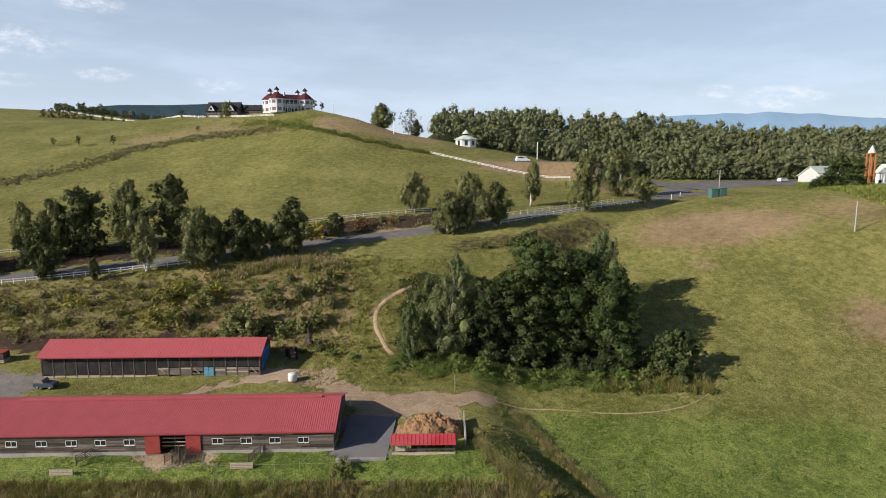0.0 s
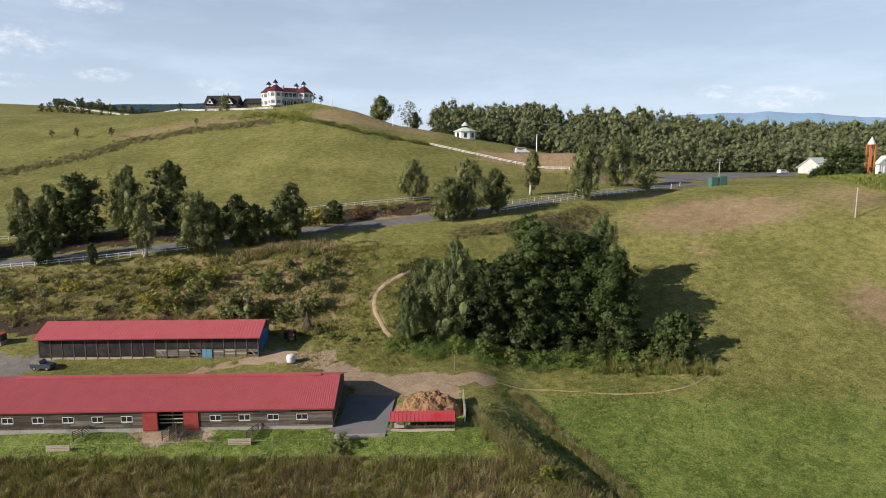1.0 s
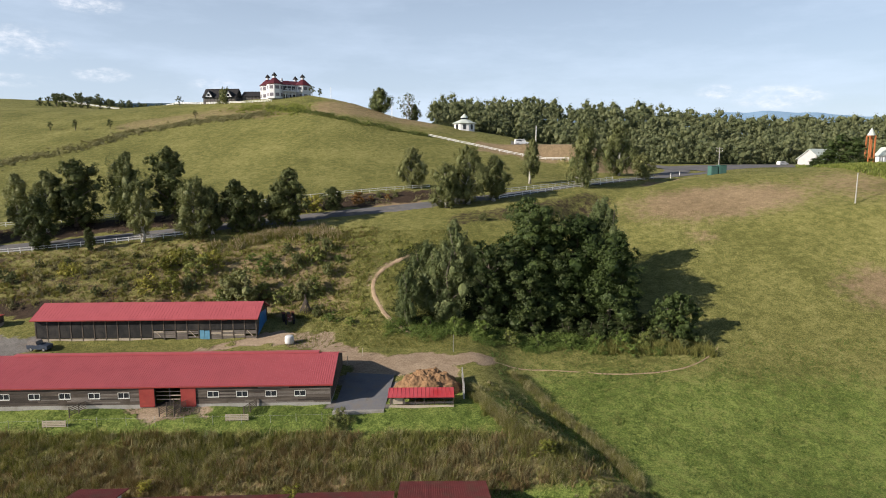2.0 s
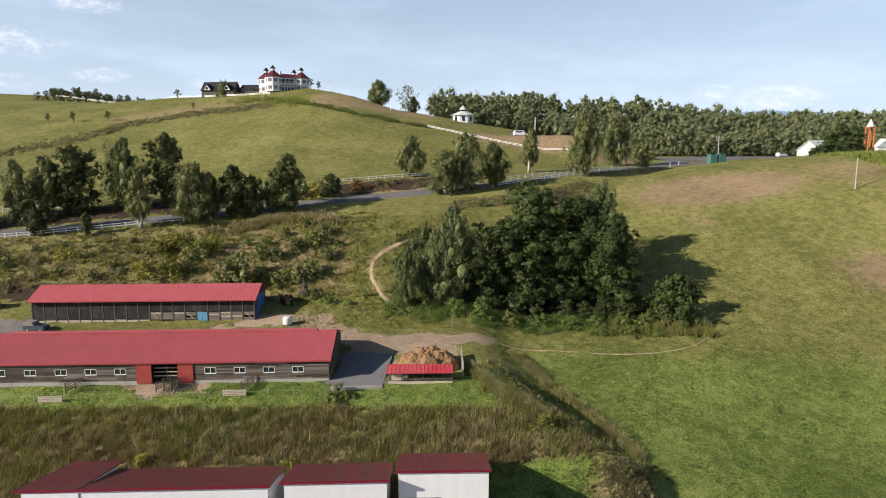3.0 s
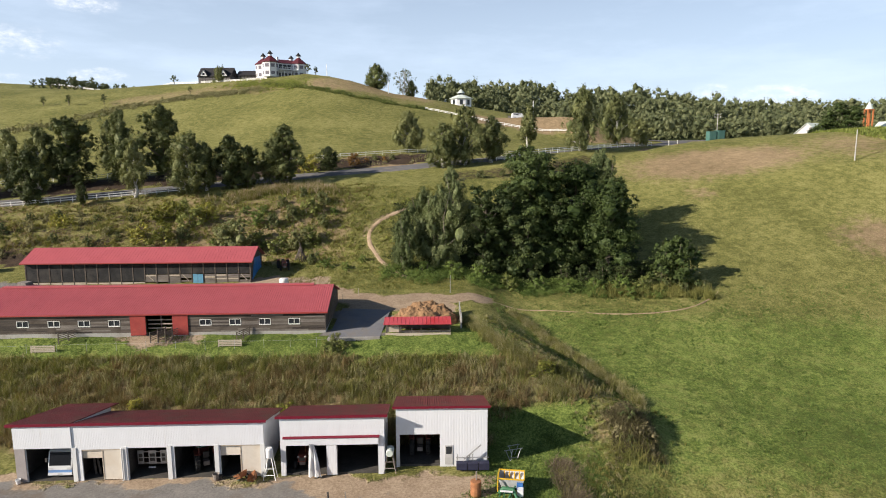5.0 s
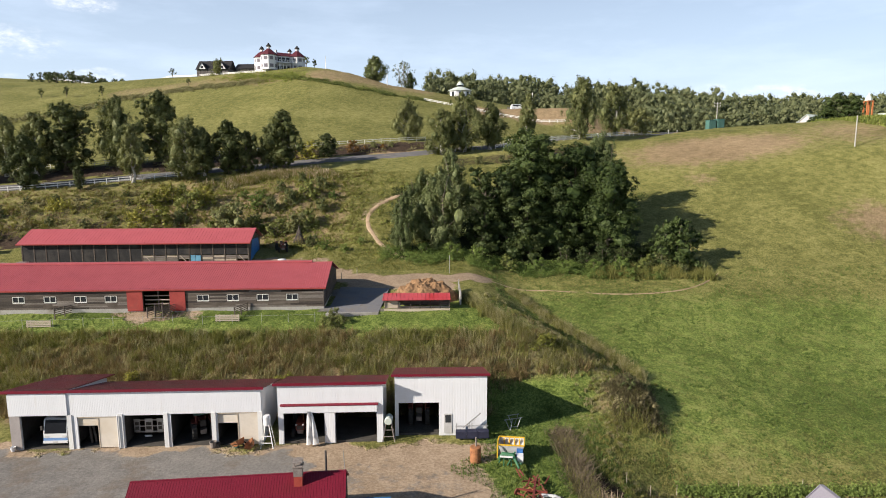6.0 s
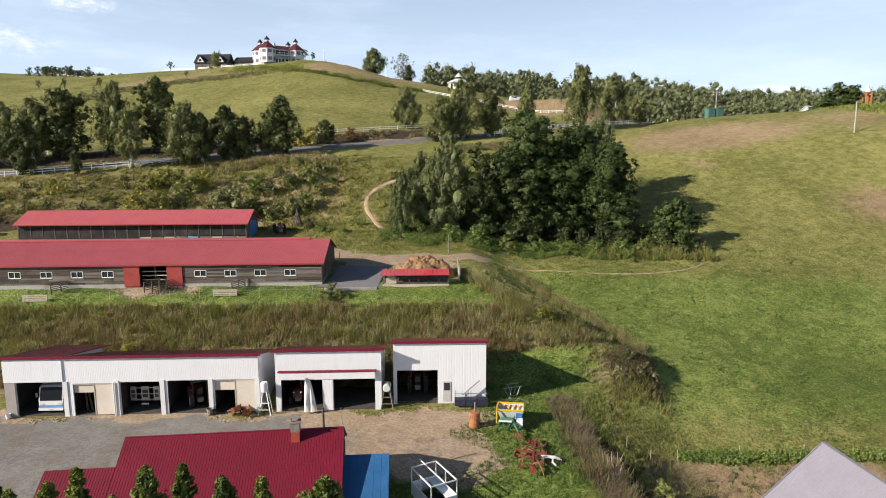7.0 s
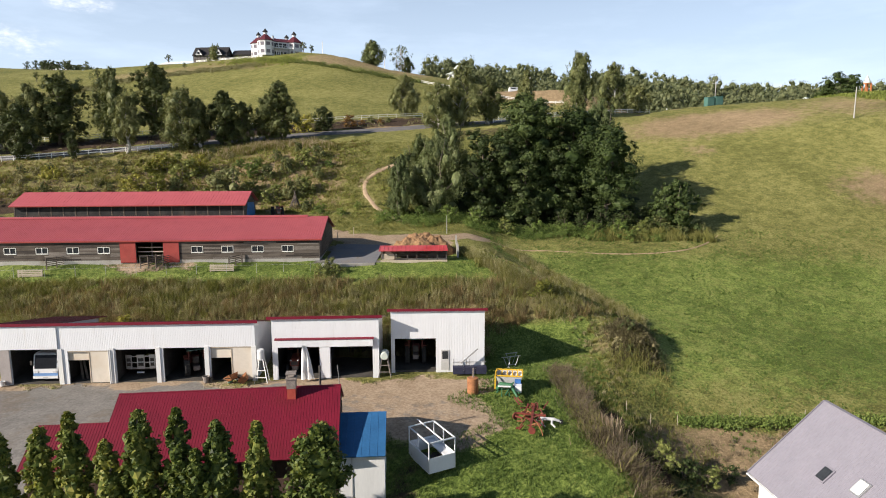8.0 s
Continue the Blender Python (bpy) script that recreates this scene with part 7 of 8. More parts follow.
# ---- distance ----
def ridge(name, dist, x0, x1, low, shape, mat, label):
    n = 90
    v, f = [], []
    for i in range(n + 1):
        x = x0 + (x1 - x0) * i / n
        h = shape(x) + dist * 0.0022 * noise.fractal(Vector((x * 0.006, dist, 0)), 1.0, 2.0, 4)
        v += [(x, dist, low), (x, dist + 200, h), (x, dist + 500, low)]
    for i in range(n):
        for k in range(2):
            f.append((i * 3 + k, (i + 1) * 3 + k, (i + 1) * 3 + k + 1, i * 3 + k + 1))
    tagged(new(name, mesh_of(name, v, f, mat, True)), label, "hills", kind="structure")


# distance haze is mixed into the base colour of both ridges
FAR_WOODS = surface("hill_in_haze_colour", (0.03, 0.055, 0.075), (0.055, 0.085, 0.105), 0.02, 1.0, relief=0, spec=0.0)
FAR_BLUE = surface("mountain_in_haze_colour", (0.25, 0.39, 0.56), (0.29, 0.43, 0.6), 0.002, 1.0, relief=0, spec=0.0)
ridge("backdrop_hills", 1500, -1700, -350, -60, lambda x: 158 + 20 * math.exp(-((x + 680) / 300) ** 4), FAR_WOODS, "low wooded hills with blue haze painted in")
ridge("backdrop_mountain", 4200, 600, 4300, -100, lambda x: 288 + 46 * math.exp(-((x - 2250) / 600) ** 2) + 12 * math.exp(-((x - 1500) / 350) ** 2), FAR_BLUE, "mountain on the horizon painted pale blue for haze")


# ---- machines and loose things about the yard ----
RED_PAINT = surface("red_machine_paint", (0.11, 0.026, 0.02), (0.2, 0.05, 0.037), 2.0, 0.5, stain=(0.2, 0.05, 0.03), stain_scale=1.5)
RUST = surface("rusty_steel", (0.22, 0.09, 0.04), (0.4, 0.18, 0.08), 3.0, 0.85, stain=(0.15, 0.06, 0.03), stain_scale=2.0)
YELLOW = surface("yellow_machine_paint", (0.55, 0.32, 0.02), (0.68, 0.42, 0.04), 2.0, 0.5)
GREEN_MACHINE = surface("green_machine_paint", (0.025, 0.095, 0.045), (0.05, 0.15, 0.075), 2.0, 0.5)
BLUE_MACHINE = surface("blue_machine_paint", (0.03, 0.1, 0.3), (0.05, 0.16, 0.4), 2.0, 0.5)
BLUE_CRATE = surface("navy_crate", (0.015, 0.016, 0.035), (0.03, 0.032, 0.06), 2.0, 0.7)
STRIPE = surface("blue_stripe_paint", (0.12, 0.22, 0.42), (0.16, 0.28, 0.5), 1.0, 0.4)
BUS_GLASS = surface("tinted_glass", (0.008, 0.009, 0.011), (0.015, 0.016, 0.02), 1.0, 0.3, relief=0, spec=0.08)
CANVAS = surface("pale_canvas", (0.4, 0.4, 0.4), (0.55, 0.55, 0.54), 2.0, 0.85)
LAMP_GLASS = surface("headlamp_glass", (0.5, 0.5, 0.5), (0.6, 0.6, 0.6), 2.0, 0.15, relief=0)

BAY = pose(-36.1, 50.75, 3.1, 0, 0, SITE)
BAY_B = pose(-13.7, 51.55, 3.2, 0, 0, SITE)
BAY_C = pose(-3.75, 53.0, 3.25, 0, 0, 1.0)


def minibus(m):
    ob = thing("minibus", m, "white minibus with blue stripe parked in the garage", "bus")
    W, H, L = 2.0, 2.4, 5.4
    prof = [(0.0, 0.35), (0.0, 1.15), (0.3, 2.3), (0.55, H), (L, H), (L, 0.35)]
    v = [(s * W / 2, y, z) for s in (-1, 1) for y, z in prof]
    n = len(prof)
    part("body", Geo().add(v, [tuple(range(n - 1, -1, -1)), tuple(range(n, 2 * n))] + [(i, (i + 1) % n, (i + 1) % n + n, i + n) for i in range(n)]), CAR_WHITE, ob, "white painted body")
    part("windscreen", Geo().slab((-0.9, -0.02, 1.18), (0.9, -0.02, 1.18), (0.88, 0.27, 2.28), (-0.88, 0.27, 2.28), 0.03), BUS_GLASS, ob)
    part("stripe", Geo().box(-W / 2 - 0.01, W / 2 + 0.01, -0.02, 0.0, 0.55, 0.78), STRIPE, ob, "blue painted stripe")
    part("bumper", Geo().box(-W / 2 - 0.02, W / 2 + 0.02, -0.1, -0.01, 0.33, 0.54), CAR_WHITE, ob)
    for x in (-0.75, 0.75):
        part("headlight", Geo().box(x - 0.16, x + 0.16, -0.035, -0.021, 0.8, 0.98), LAMP_GLASS, ob)
        part("wing_mirror", Geo().box(x * 1.5 - 0.08, x * 1.5 + 0.08, 0.0, 0.06, 1.5, 1.85), DARK, ob)
        for y in (0.9, 4.2):
            part("wheel", Geo().wheel(x * 1.15, y, 0.37, 0.37, 0.22), RUBBER, ob)
    part("plate", Geo().box(-0.2, 0.2, -0.115, -0.102, 0.38, 0.5), GREY_PANEL, ob)


minibus(BAY @ pose(3.35, 0.45, 0.0))


def tractor(m, label, mat, big=0.8, cab=True, group="tractors"):
    ob = thing("tractor", m, label, "tractor", group)
    part("chassis", Geo().box(-0.25, 0.25, -0.9, 1.9, 0.45, 0.85), STONE_DARK, ob)
    g = Geo()
    prof = [(-1.0, 0.8), (-1.0, 1.25), (-0.8, 1.4), (0.5, 1.5), (0.5, 0.8)]
    v = [(s * 0.36, y, z) for s in (-1, 1) for y, z in prof]
    g.add(v, [(4, 3, 2, 1, 0), (5, 6, 7, 8, 9)] + [(i, (i + 1) % 5, (i + 1) % 5 + 5, i + 5) for i in range(5)])
    part("bonnet", g, mat, ob)
    part("grille", Geo().box(-0.28, 0.28, -1.03, -1.005, 0.88, 1.22), DARK, ob)
    part("seat", Geo().box(-0.25, 0.25, 1.1, 1.5, 1.05, 1.2).box(-0.25, 0.25, 1.5, 1.6, 1.05, 1.6), DARK, ob)
    part("exhaust", Geo().tube([(0.2, -0.3, 1.45), (0.2, -0.3, 2.1)], [0.04, 0.04], 8), RUST, ob)
    for x in (-0.75, 0.75):
        w = part("rear_wheel", Geo().wheel(x, 1.5, big, big, 0.42), RUBBER, ob)
        part("rim", Geo().tube([(x - 0.1, 1.5, big), (x + 0.1, 1.5, big)], [big * 0.5, big * 0.5], 14), mat, w)
        for k in range(14):
            a = 2 * math.pi * k / 14
            c, q = math.cos(a), math.sin(a)
            part("lug", Geo().beam((x - 0.2, 1.5 + c * big, big + q * big), (x + 0.2, 1.5 + c * big, big + q * big), 0.09, 0.09), RUBBER, w)
        w = part("front_wheel", Geo().wheel(x * 0.85, -0.6, 0.42, 0.42, 0.25), RUBBER, ob)
        part("rim", Geo().tube([(x * 0.85 - 0.08, -0.6, 0.42), (x * 0.85 + 0.08, -0.6, 0.42)], [0.22, 0.22], 12), mat, w)
        part("fender", Geo().box(x - 0.24, x + 0.24, 0.9, 2.1, big * 2 + 0.05, big * 2 + 0.1), mat, ob)
        part("headlight", Geo().lathe(x * 0.4, -1.02, [(0.08, 1.28), (0.08, 1.36)], 10), LAMP_GLASS, ob)
    if cab:
        for x in (-0.6, 0.6):
            for y in (0.6, 1.9):
                part("cab_post", Geo().beam((x, y, 1.2), (x, y, 2.3), 0.07), mat, ob)
        part("canopy", Geo().box(-0.75, 0.75, 0.45, 2.05, 2.3, 2.38), GREEN_PAINT if mat is RED_PAINT else mat, ob)
    return ob


tractor(BAY @ pose(14.8, 3.0, 0.02, 0, 0, 205), "red tractor with canopy inside the garage", RED_PAINT)
tractor(BAY_B @ pose(1.7, 1.6, 0.02), "red tractor parked in the two-bay garage", RED_PAINT, 0.8, False)
tractor(BAY_C @ pose(2.1, 3.6, 0.02, 0, 0, 180), "large red tractor seen from behind in the garage", RED_PAINT, 0.85)
tractor(pose(-25.2, 101.6, ground_at(-25.2, 101.6), 0, 0, 20), "red tractor standing in the barn's shade", RED_PAINT, 0.7, False)


def trailer(m):
    ob = thing("trailer", m, "farm trailer with pale slatted tailgate in the garage", "trailer")
    part("bed", Geo().box(-1.15, 1.15, 0.05, 3.5, 0.75, 0.85), WOOD_GREY, ob)
    for x0, x1 in ((-1.25, -0.72), (-0.3, 0.36), (0.74, 1.25)):
        f = part("gate_panel", Geo().box(x0, x1, -0.06, -0.02, 0.85, 2.1), STEEL, ob, "pale metal gate panel")
        # dark plates on the solid panel imitate the shaded gaps of open slots
        part("dark_slot_plate", Geo().box(x0 + 0.1, x1 - 0.1, -0.075, -0.062, 1.1, 1.4), DARK, f)
        part("dark_slot_plate", Geo().box(x0 + 0.1, x1 - 0.1, -0.075, -0.062, 1.5, 1.8), DARK, f)
    for z in (0.9, 1.4, 1.95):
        part("rail", Geo().box(-1.2, 1.2, -0.02, 0.04, z - 0.04, z + 0.04), STEEL, ob)
    for x in (-1.0, 1.0):
        part("wheel", Geo().wheel(x, 2.0, 0.4, 0.4, 0.25), RUBBER, ob)
    part("tail_bar", Geo().box(-0.3, 0.3, -0.2, -0.08, 0.5, 0.62), CAR_WHITE, ob)


trailer(BAY @ pose(10.8, 1.5, -0.18))


def plank(m, w, h):
    ob = thing("plank", m, "grey timber plank leaning in the garage", "plank", "leaning planks")
    part("board", Geo().box(-w / 2, w / 2, -0.02, 0.02, 0, h), WOOD_GREY, ob)


for x, t in ((6.1, 10), (6.5, 14), (6.9, 8)):
    plank(BAY @ pose(x, 1.0, 0.02, -12, -t, 0), 0.2, 1.9)


def leg_tank(x, y, h, r, tank_mat, label, upright):
    z = ground_at(x, y)
    ob = thing("fuel_tank", pose(x, y, z), label, "tank", "tanks on stands")
    if upright:
        part("drum", Geo().lathe(0, 0, [(r * 0.8, h), (r, h + 0.1), (r, h + 0.8), (r * 0.8, h + 0.9)], 18), tank_mat, ob)
    else:
        part("drum", Geo().tube([(0, -0.5, h + r), (0, -0.45, h + r), (0, 0.45, h + r), (0, 0.5, h + r)], [r * 0.85, r, r, r * 0.85], 18), tank_mat, ob)
    for sx in (-1, 1):
        for sy in (-1, 1):
            part("leg", Geo().beam((sx * 0.55, sy * 0.35, -0.1), (sx * 0.22, sy * 0.25, h + 0.1), 0.06), STONE_DARK if not upright else FENCE_WHITE, ob)
    for zz in (0.5, 1.1):
        part("brace", Geo().beam((-0.48, -0.34, zz), (0.48, -0.34, zz), 0.05), STONE_DARK if not upright else FENCE_WHITE, ob)


leg_tank(-14.55, 51.1, 1.95, 0.3, CAR_WHITE, "white tank on a splayed white stand between garages", True)
leg_tank(-4.25, 52.2, 1.6, 0.34, PALE_ROOF, "round pale green tank on a dark steel stand", False)


def white_curtain(m):
    ob = thing("tarpaulin", m, "hanging white tarpaulin beside the garage pier", "tarpaulin")
    rng = random.Random(8)
    v, f = [], []
    for i in range(9):
        for k in range(7):
            t = i / 8
            v.append(((k / 6 - 0.5) * (0.35 + 0.75 * t ** 0.7) + 0.25 * t, 0.16 * math.sin(k * 2.1 + i * 0.4) + 0.03 * rng.random() - 0.2 * t, 2.9 * (1 - t) + 0.05))
    for i in range(8):
        for k in range(6):
            a = i * 7 + k
            f.append((a, a + 7, a + 8, a + 1))
    part("sheet", Geo().add(v, f), CAR_WHITE, ob, smooth=True)


white_curtain(BAY_B @ pose(2.75, -0.45, 0.0))


def crate_rack(m):
    ob = thing("crate_rack", m, "dark crates under a steel rack by the garage", "rack")
    for k in range(3):
        part("crate", Geo().box(k * 0.98, k * 0.98 + 0.93, -0.4, 0.2, 0.0, 0.6), BLUE_CRATE, ob, "dark navy crate")
    for x in (0.1, 1.2, 1.45, 2.75):
        part("upright", Geo().beam((x, 0.3, 0), (x, 0.3, 1.15), 0.06), STEEL, ob)
    part("rail", Geo().beam((0.0, 0.3, 0.85), (2.9, 0.3, 0.85), 0.06), STEEL, ob)
    part("brace", Geo().beam((0.7, 0.24, 0.75), (2.2, 0.24, 2.05), 0.09), STEEL, ob)


crate_rack(BAY_C @ pose(5.35, -0.7, 0.0))


def rusty_drum(x, y):
    ob = thing("oil_drum", pose(x, y, ground_at(x, y)), "rusty orange steel drum used as a burner", "drum")
    part("body", Geo().lathe(0, 0, [(0.42, 0), (0.45, 0.05), (0.45, 0.4), (0.47, 0.43), (0.45, 0.46), (0.45, 0.85), (0.47, 0.88), (0.45, 0.91), (0.45, 1.28), (0.42, 1.3)], 22), RUST, ob)
    part("flue", Geo().tube([(0.05, 0.1, 1.28), (0.05, 0.1, 2.05)], [0.07, 0.07], 10), STONE_DARK, ob)


rusty_drum(3.1, 48.3)


def planter(x, y):
    ob = thing("potato_planter", pose(x, y, ground_at(x, y), 0, 0, -8), "yellow, blue and green planting machine on the grass", "machine")
    g = Geo()
    hop = [(-0.75, -0.1, 0.55), (0.85, -0.1, 0.55), (0.85, 0.9, 0.55), (-0.75, 0.9, 0.55), (-1.0, -0.35, 1.35), (1.1, -0.35, 1.35), (1.1, 1.2, 1.35), (-1.0, 1.2, 1.35)]
    g.add(hop, [(3, 2, 1, 0), (0, 1, 5, 4), (1, 2, 6, 5), (2, 3, 7, 6), (3, 0, 4, 7)])
    part("hopper", g, CANVAS, ob, "pale steel hopper")
    part("tail_box", Geo().box(0.55, 1.05, -1.1, -0.45, 0.35, 0.85), CAR_WHITE, ob)
    part("seed_bin", Geo().box(0.5, 1.0, -0.44, -0.36, 0.4, 1.2), BLUE_MACHINE, ob, "blue seed bin")
    for a, b in (((-1.0, -0.35, 1.42), (1.1, -0.35, 1.42)), ((1.1, -0.35, 1.42), (1.1, 1.2, 1.42)), ((1.1, 1.2, 1.42), (-1.0, 1.2, 1.42)), ((-1.0, 1.2, 1.42), (-1.0, -0.35, 1.42)), ((-1.05, -0.6, 0.4), (-1.05, -0.6, 1.45)), ((-1.05, -0.6, 1.45), (-1.05, 0.6, 1.45))):
        part("frame_bar", Geo().beam(a, b, 0.09), YELLOW, ob, "yellow frame bar")
    for k in range(4):
        part("divider", Geo().box(-0.6 + k * 0.42, -0.5 + k * 0.42, 0.95, 1.05, 0.8, 1.38), YELLOW, ob)
    part("cover", Geo().tube([(-0.9, -1.1, 0.55), (-0.6, -1.05, 0.95), (0.2, -1.0, 0.9), (0.5, -1.5, 0.6), (0.75, -2.3, 0.45)], [0.14, 0.2, 0.18, 0.12, 0.08], 10), GREEN_MACHINE, ob, "green machine cover", True)
    for a, b in (((-0.9, -0.9, 0.5), (0.3, -0.9, 0.5)), ((-0.9, -1.3, 0.35), (-0.2, -0.5, 0.9)), ((0.3, -0.6, 0.3), (0.9, -1.8, 0.6)), ((-0.2, -1.6, 0.3), (0.4, -0.6, 1.0)), ((0.5, -2.2, 0.4), (0.9, -3.6, 0.4)), ((0.7, -2.2, 0.4), (1.1, -3.4, 0.5))):
        part("strut", Geo().beam(a, b, 0.09), GREEN_MACHINE if a[1] > -2 else RED_PAINT, ob)
    part("grip", Geo().box(-0.8, 0.2, -1.5, -1.35, 0.9, 0.98), CAR_WHITE, ob)
    for xx in (-0.9, 1.0):
        part("wheel", Geo().wheel(xx, 0.3, 0.35, 0.35, 0.18), RUBBER, ob)
    for xx in (-0.5, 0.1):
        part("leg", Geo().beam((xx, -1.2, 0), (xx, -1.1, 0.7), 0.08), GREEN_MACHINE, ob)


planter(6.0, 48.6)


def plough(x, y):
    ob = thing("plough", pose(x, y, ground_at(x, y), 0, 0, 76), "old red tined plough lying in the grass", "plough")
    part("beam", Geo().beam((-2.0, 0, 0.5), (1.8, 0.1, 0.65), 0.16), RED_PAINT, ob)
    for i in range(6):
        xx = -1.7 + i * 0.62
        sgn = 1 if i % 2 else -1
        part("tine", Geo().tube([(xx, 0, 0.55), (xx + 0.1, 0.4 * sgn, 0.75), (xx - 0.15, 0.75 * sgn, 0.3), (xx - 0.3, 0.85 * sgn, 0.02)], [0.05, 0.05, 0.05, 0.03], 6), RED_PAINT if i % 3 else RUST, ob)
    part("cross_bar", Geo().beam((0.2, -0.9, 0.55), (0.1, 1.2, 0.6), 0.12), RED_PAINT, ob)
    part("disc", Geo().tube([(0.1, 1.25, 0.35), (0.16, 1.32, 0.35)], [0.27, 0.27], 16), RED_PAINT, ob)
    part("disc", Geo().tube([(-2.0, -0.1, 0.35), (-2.1, -0.1, 0.35)], [0.25, 0.25], 16), RED_PAINT, ob)
    part("hitch", Geo().beam((1.8, 0.1, 0.65), (2.9, 0.0, 0.35), 0.12), RUST, ob)
    rng = random.Random(6)
    for i in range(26):
        a = Vector((rng.uniform(-1.9, 2.6), rng.uniform(-0.7, 0.7), rng.uniform(0.15, 0.7)))
        part("rod", Geo().beam(a, a + Vector((rng.uniform(-0.8, 0.8), rng.uniform(-0.7, 0.7), rng.uniform(-0.25, 0.3))), 0.06 + 0.05 * rng.random()), RED_PAINT if i % 3 else RUST, ob)


plough(7.1, 42.7)


def white_arm(x, y):
    ob = thing("loader_arm", pose(x, y, ground_at(x, y), 0, 0, -6) @ Matrix.Scale(0.78, 4), "white bent steel loader arm lying in grass", "machine part")
    part("arm", Geo().tube([(-1.0, 0, 0.35), (-0.6, 0.1, 0.5), (0.6, 0, 0.5), (1.2, 0, 0.3)], [0.13, 0.15, 0.15, 0.1], 8), CANVAS, ob)
    for xx in (-0.5, 0.4):
        part("bracket", Geo().tube([(xx, 0, 0.4), (xx - 0.05, -0.5, 0.25), (xx + 0.25, -0.7, 0.05)], [0.1, 0.1, 0.08], 8), CANVAS, ob)
    part("pivot", Geo().wheel(1.2, 0, 0.28, 0.2, 0.2, "y"), RUBBER, ob)


white_arm(8.1, 42.5)


def steel_frame(x, y):
    ob = thing("sawhorse_frame", pose(x, y, ground_at(x, y), 0, 0, 15) @ Matrix.Scale(0.82, 4), "galvanised steel tube frame in the garage shade", "frame")
    part("top_bar", Geo().beam((-1.1, 0, 1.1), (1.1, 0, 1.15), 0.07), STEEL, ob)
    part("top_bar", Geo().beam((-0.4, 0.7, 1.25), (1.0, 0.7, 1.3), 0.07), STEEL, ob)
    for a, b in (((-0.9, 0, 1.1), (-0.5, -0.3, 0)), ((-0.1, 0, 1.1), (-0.4, -0.3, 0)), ((0.9, 0, 1.1), (0.4, -0.2, 0)), ((0.9, 0.7, 1.3), (0.5, 0.8, 0)), ((-0.3, 0.7, 1.25), (0.2, 0.8, 0)), ((-0.5, -0.3, 0.3), (0.4, -0.25, 0.3))):
        part("strut", Geo().beam(a, b, 0.06), STEEL, ob)


steel_frame(6.9, 54.4)


def cage_trailer(x, y):
    ob = thing("cage_trailer", pose(x, y, ground_at(x, y) + 0.02, 0, 0, 28), "white open-topped box frame with tubular cage", "cage")
    W, L, H = 1.9, 2.9, 1.0
    for a, b, c, d in (((-W / 2, -L / 2), (W / 2, -L / 2 + 0.05), 0, 0), ((-W / 2, L / 2 - 0.05), (W / 2, L / 2), 0, 0), ((-W / 2, -L / 2), (-W / 2 + 0.05, L / 2), 0, 0), ((W / 2 - 0.05, -L / 2), (W / 2, L / 2), 0, 0)):
        part("panel", Geo().box(a[0], b[0], a[1], b[1], 0.0, H), CAR_WHITE, ob, "white sheet panel")
    part("floor", Geo().box(-W / 2 + 0.06, W / 2 - 0.06, -L / 2 + 0.06, L / 2 - 0.06, 0.05, 0.1), DARK, ob)
    part("bench", Geo().box(W / 2 - 0.65, W / 2 - 0.06, -L / 2 + 0.06, L / 2 - 0.06, 0.78, 0.84), CAR_WHITE, ob)
    for sx in (-1, 1):
        for sy in (-1, 0.05, 1):
            part("post", Geo().beam((sx * (W / 2 - 0.03), sy * (L / 2 - 0.03), H), (sx * (W / 2 - 0.03), sy * (L / 2 - 0.03), H + 1.0), 0.06), CAR_WHITE, ob)
        part("top_rail", Geo().beam((sx * (W / 2 - 0.03), -L / 2, H + 1.0), (sx * (W / 2 - 0.03), L / 2, H + 1.0), 0.07), CAR_WHITE, ob)
    for sy in (-1, 1):
        part("top_rail", Geo().beam((-W / 2, sy * (L / 2 - 0.03), H + 1.0), (W / 2, sy * (L / 2 - 0.03), H + 1.0), 0.07), CAR_WHITE, ob)
    part("top_rail", Geo().beam((0.05, -L / 2, H + 1.02), (0.05, L / 2 + 0.7, H + 1.02), 0.07), CAR_WHITE, ob)


cage_trailer(-0.15, 38.3)


def wheelbarrow(m):
    ob = thing("wheelbarrow", m, "tipped brown wheelbarrow against the garage", "wheelbarrow", "wheelbarrows")
    v = [(-0.3, -0.25, 0.3), (0.3, -0.25, 0.3), (0.3, 0.25, 0.3), (-0.3, 0.25, 0.3), (-0.5, -0.4, 0.75), (0.5, -0.4, 0.75), (0.5, 0.4, 0.75), (-0.5, 0.4, 0.75)]
    part("tray", Geo().add(v, [(3, 2, 1, 0), (0, 1, 5, 4), (1, 2, 6, 5), (2, 3, 7, 6), (3, 0, 4, 7)]), RUST, ob)
    part("wheel", Geo().wheel(0.55, 0, 0.2, 0.2, 0.08, "y"), RUBBER, ob)
    for y in (-0.22, 0.22):
        part("handle", Geo().beam((0.5, y * 0.3, 0.25), (-0.95, y * 1.4, 0.62), 0.05), WOOD_GREY, ob)


wheelbarrow(BAY @ pose(19.3, -0.7, 0.0, -30, 0, 60))
wheelbarrow(BAY @ pose(20.5, -0.8, 0.0, -40, 0, 100))


def pot(m, r, mat, label):
    ob = thing("bucket", m, label, "bucket", "buckets by the garage")
    part("body", Geo().lathe(0, 0, [(r * 0.75, 0), (r, r * 1.7), (r * 0.92, r * 1.7), (r * 0.7, r * 0.4)], 14), mat, ob)


pot(BAY @ pose(16.9, -0.35, 0.0), 0.3, STONE_DARK, "grey plastic bucket by the garage")
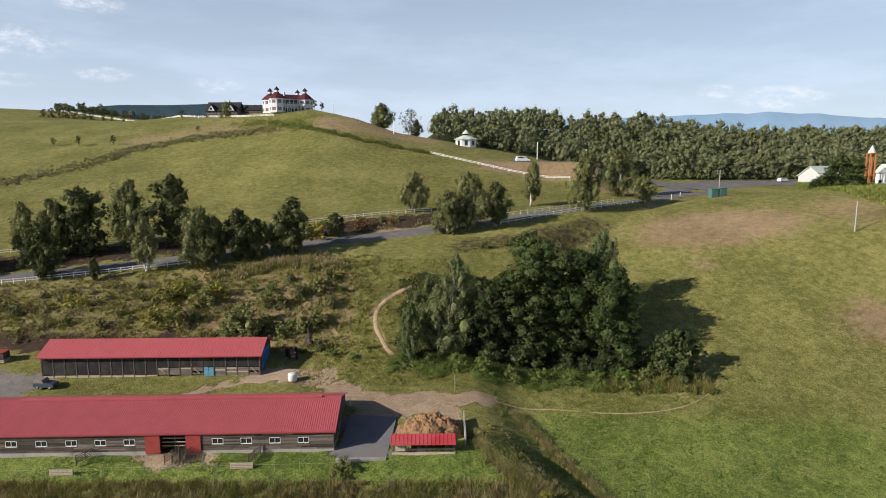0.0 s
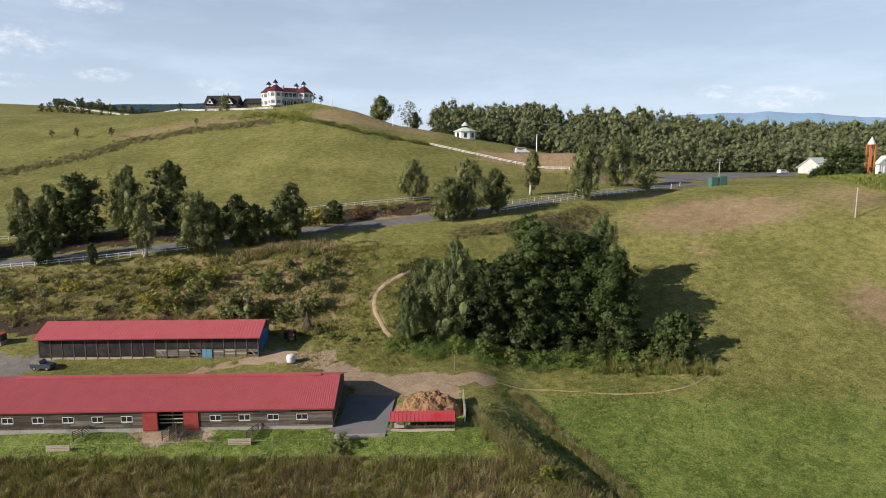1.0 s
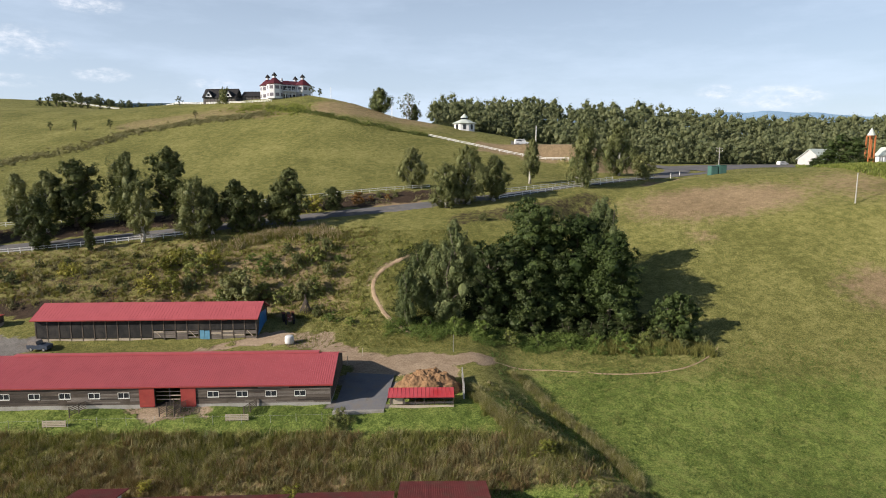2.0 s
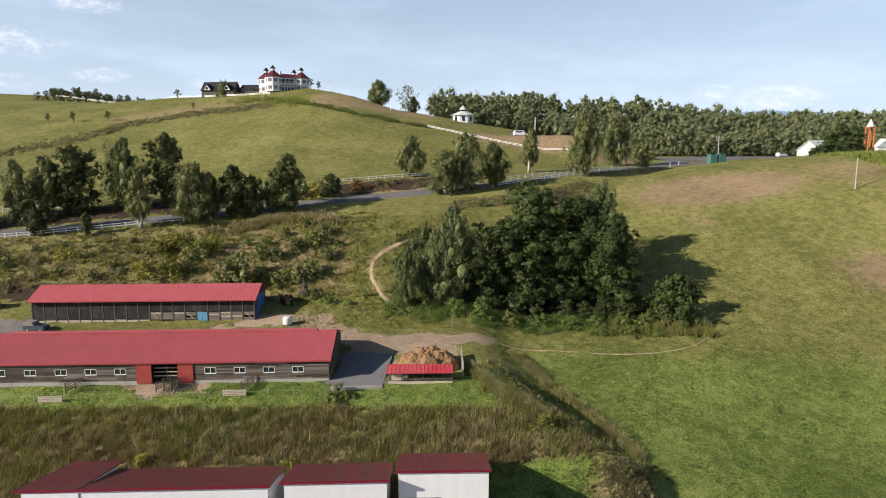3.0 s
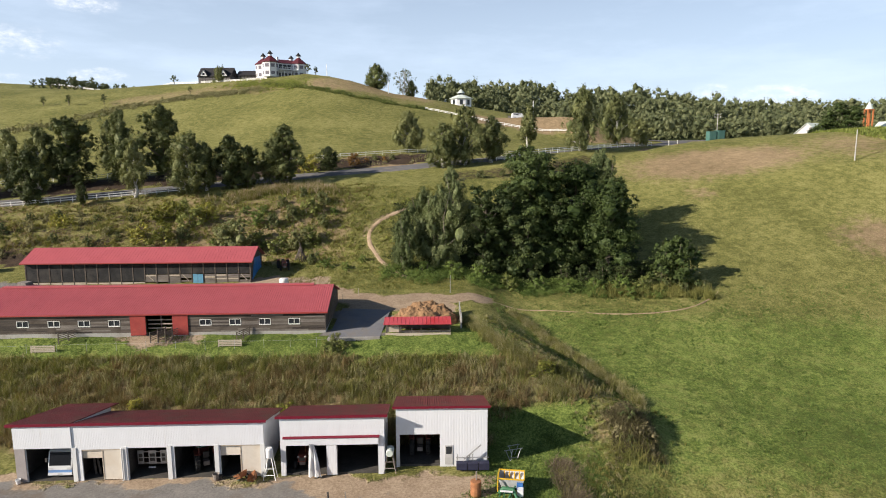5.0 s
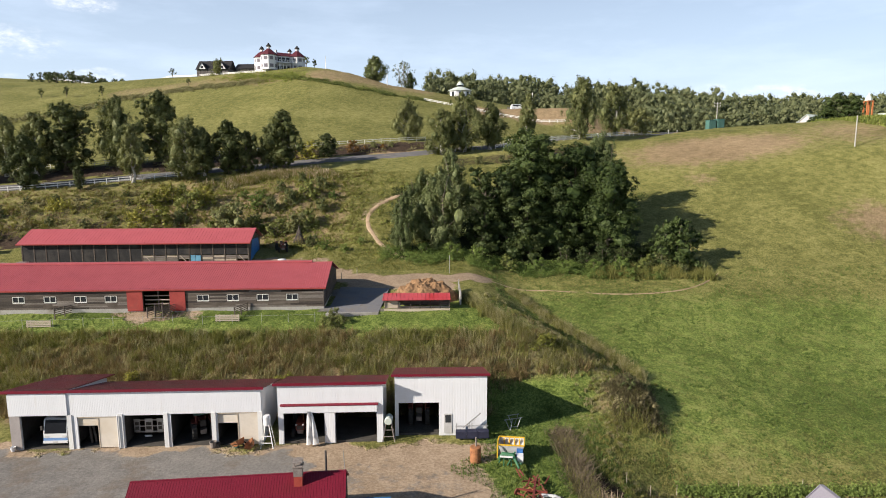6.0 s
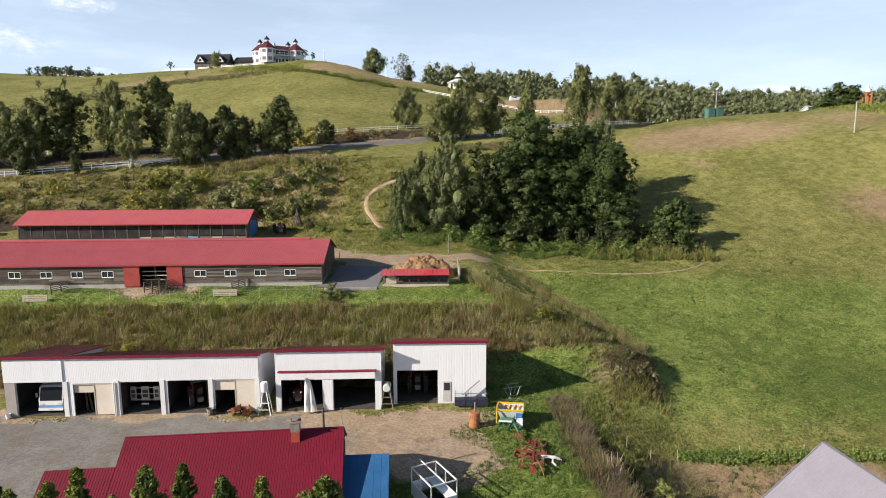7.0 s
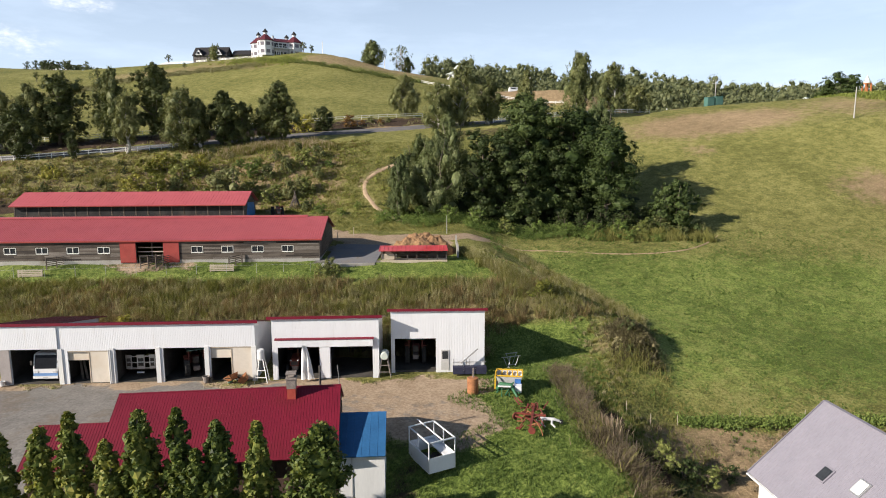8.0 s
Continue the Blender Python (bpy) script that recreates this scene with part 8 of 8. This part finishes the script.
pot(BAY @ pose(18.9, -0.45, 0.0), 0.28, GREEN_PAINT, "green bucket by the garage")
pot(BAY @ pose(17.3, -0.3, 0.0), 0.2, DARK, "dark bucket by the garage")
pot(BAY @ pose(0.2, -0.3, 0.0), 0.22, CAR_WHITE, "white bucket at the garage corner")


def hay_bale(x, y):
    ob = thing("bale", pose(x, y, ground_at(x, y)), "white plastic-wrapped round bale on the track", "bale")
    part("wrap", Geo().lathe(0, 0, [(0.5, 0), (0.66, 0.08), (0.7, 0.4), (0.7, 0.9), (0.66, 1.2), (0.5, 1.3)], 22), CAR_WHITE, ob, "", True)


hay_bale(-23.6, 94.6)


def jeep(x, y, turn):
    ob = car("jeep", x, y, turn, "old blue-grey jeep with canvas top", JEEP_GREY, 3.2, 1.4, 1.05)
    part("canvas_top", Geo().add([(px, py, pz) for py in (-0.72, 0.72) for px, pz in ((-1.45, 1.0), (0.1, 1.0), (-0.1, 1.55), (-1.35, 1.6))], [(0, 1, 2, 3), (7, 6, 5, 4), (0, 4, 5, 1), (1, 5, 6, 2), (2, 6, 7, 3), (3, 7, 4, 0)]), STONE_DARK, ob, "grey canvas roof")
    part("spare_wheel", Geo().wheel(-1.68, 0, 0.7, 0.3, 0.16), RUBBER, ob)


JEEP_GREY = surface("blue_grey_paint", (0.035, 0.045, 0.07), (0.06, 0.075, 0.11), 1.0, 0.45)
jeep(-60.8, 92.2, -4)


def lumber_stack(x, y):
    ob = thing("lumber_stack", pose(x, y, ground_at(x, y), 0, 0, 4), "stack of weathered timber under dark sheeting", "stack")
    for k in range(6):
        part("layer", Geo().box(-3 + 0.1 * (k % 2), 3, -0.9, 0.9, k * 0.28, k * 0.28 + 0.2), WOOD_PALE if k < 2 else WOOD_GREY, ob)
    part("cover", Geo().box(-3.1, 3.1, -1.0, 1.0, 1.7, 1.78), BARN_RED, ob)


lumber_stack(-75.5, 100.6)


def pole_tepee(x, y):
    ob = thing("pole_stack", pose(x, y, ground_at(x, y)), "grey timber poles stacked upright like a tepee", "stack")
    rng = random.Random(2)
    for k in range(16):
        a = 2 * math.pi * k / 16
        part("timber_pole", Geo().tube([(1.0 * math.cos(a), 1.0 * math.sin(a), -0.1), (-0.12 * math.cos(a), -0.12 * math.sin(a), 2.2 + rng.random() * 0.8)], [0.07, 0.05], 6), WOOD_GREY, ob)


pole_tepee(-23.5, 106.2)
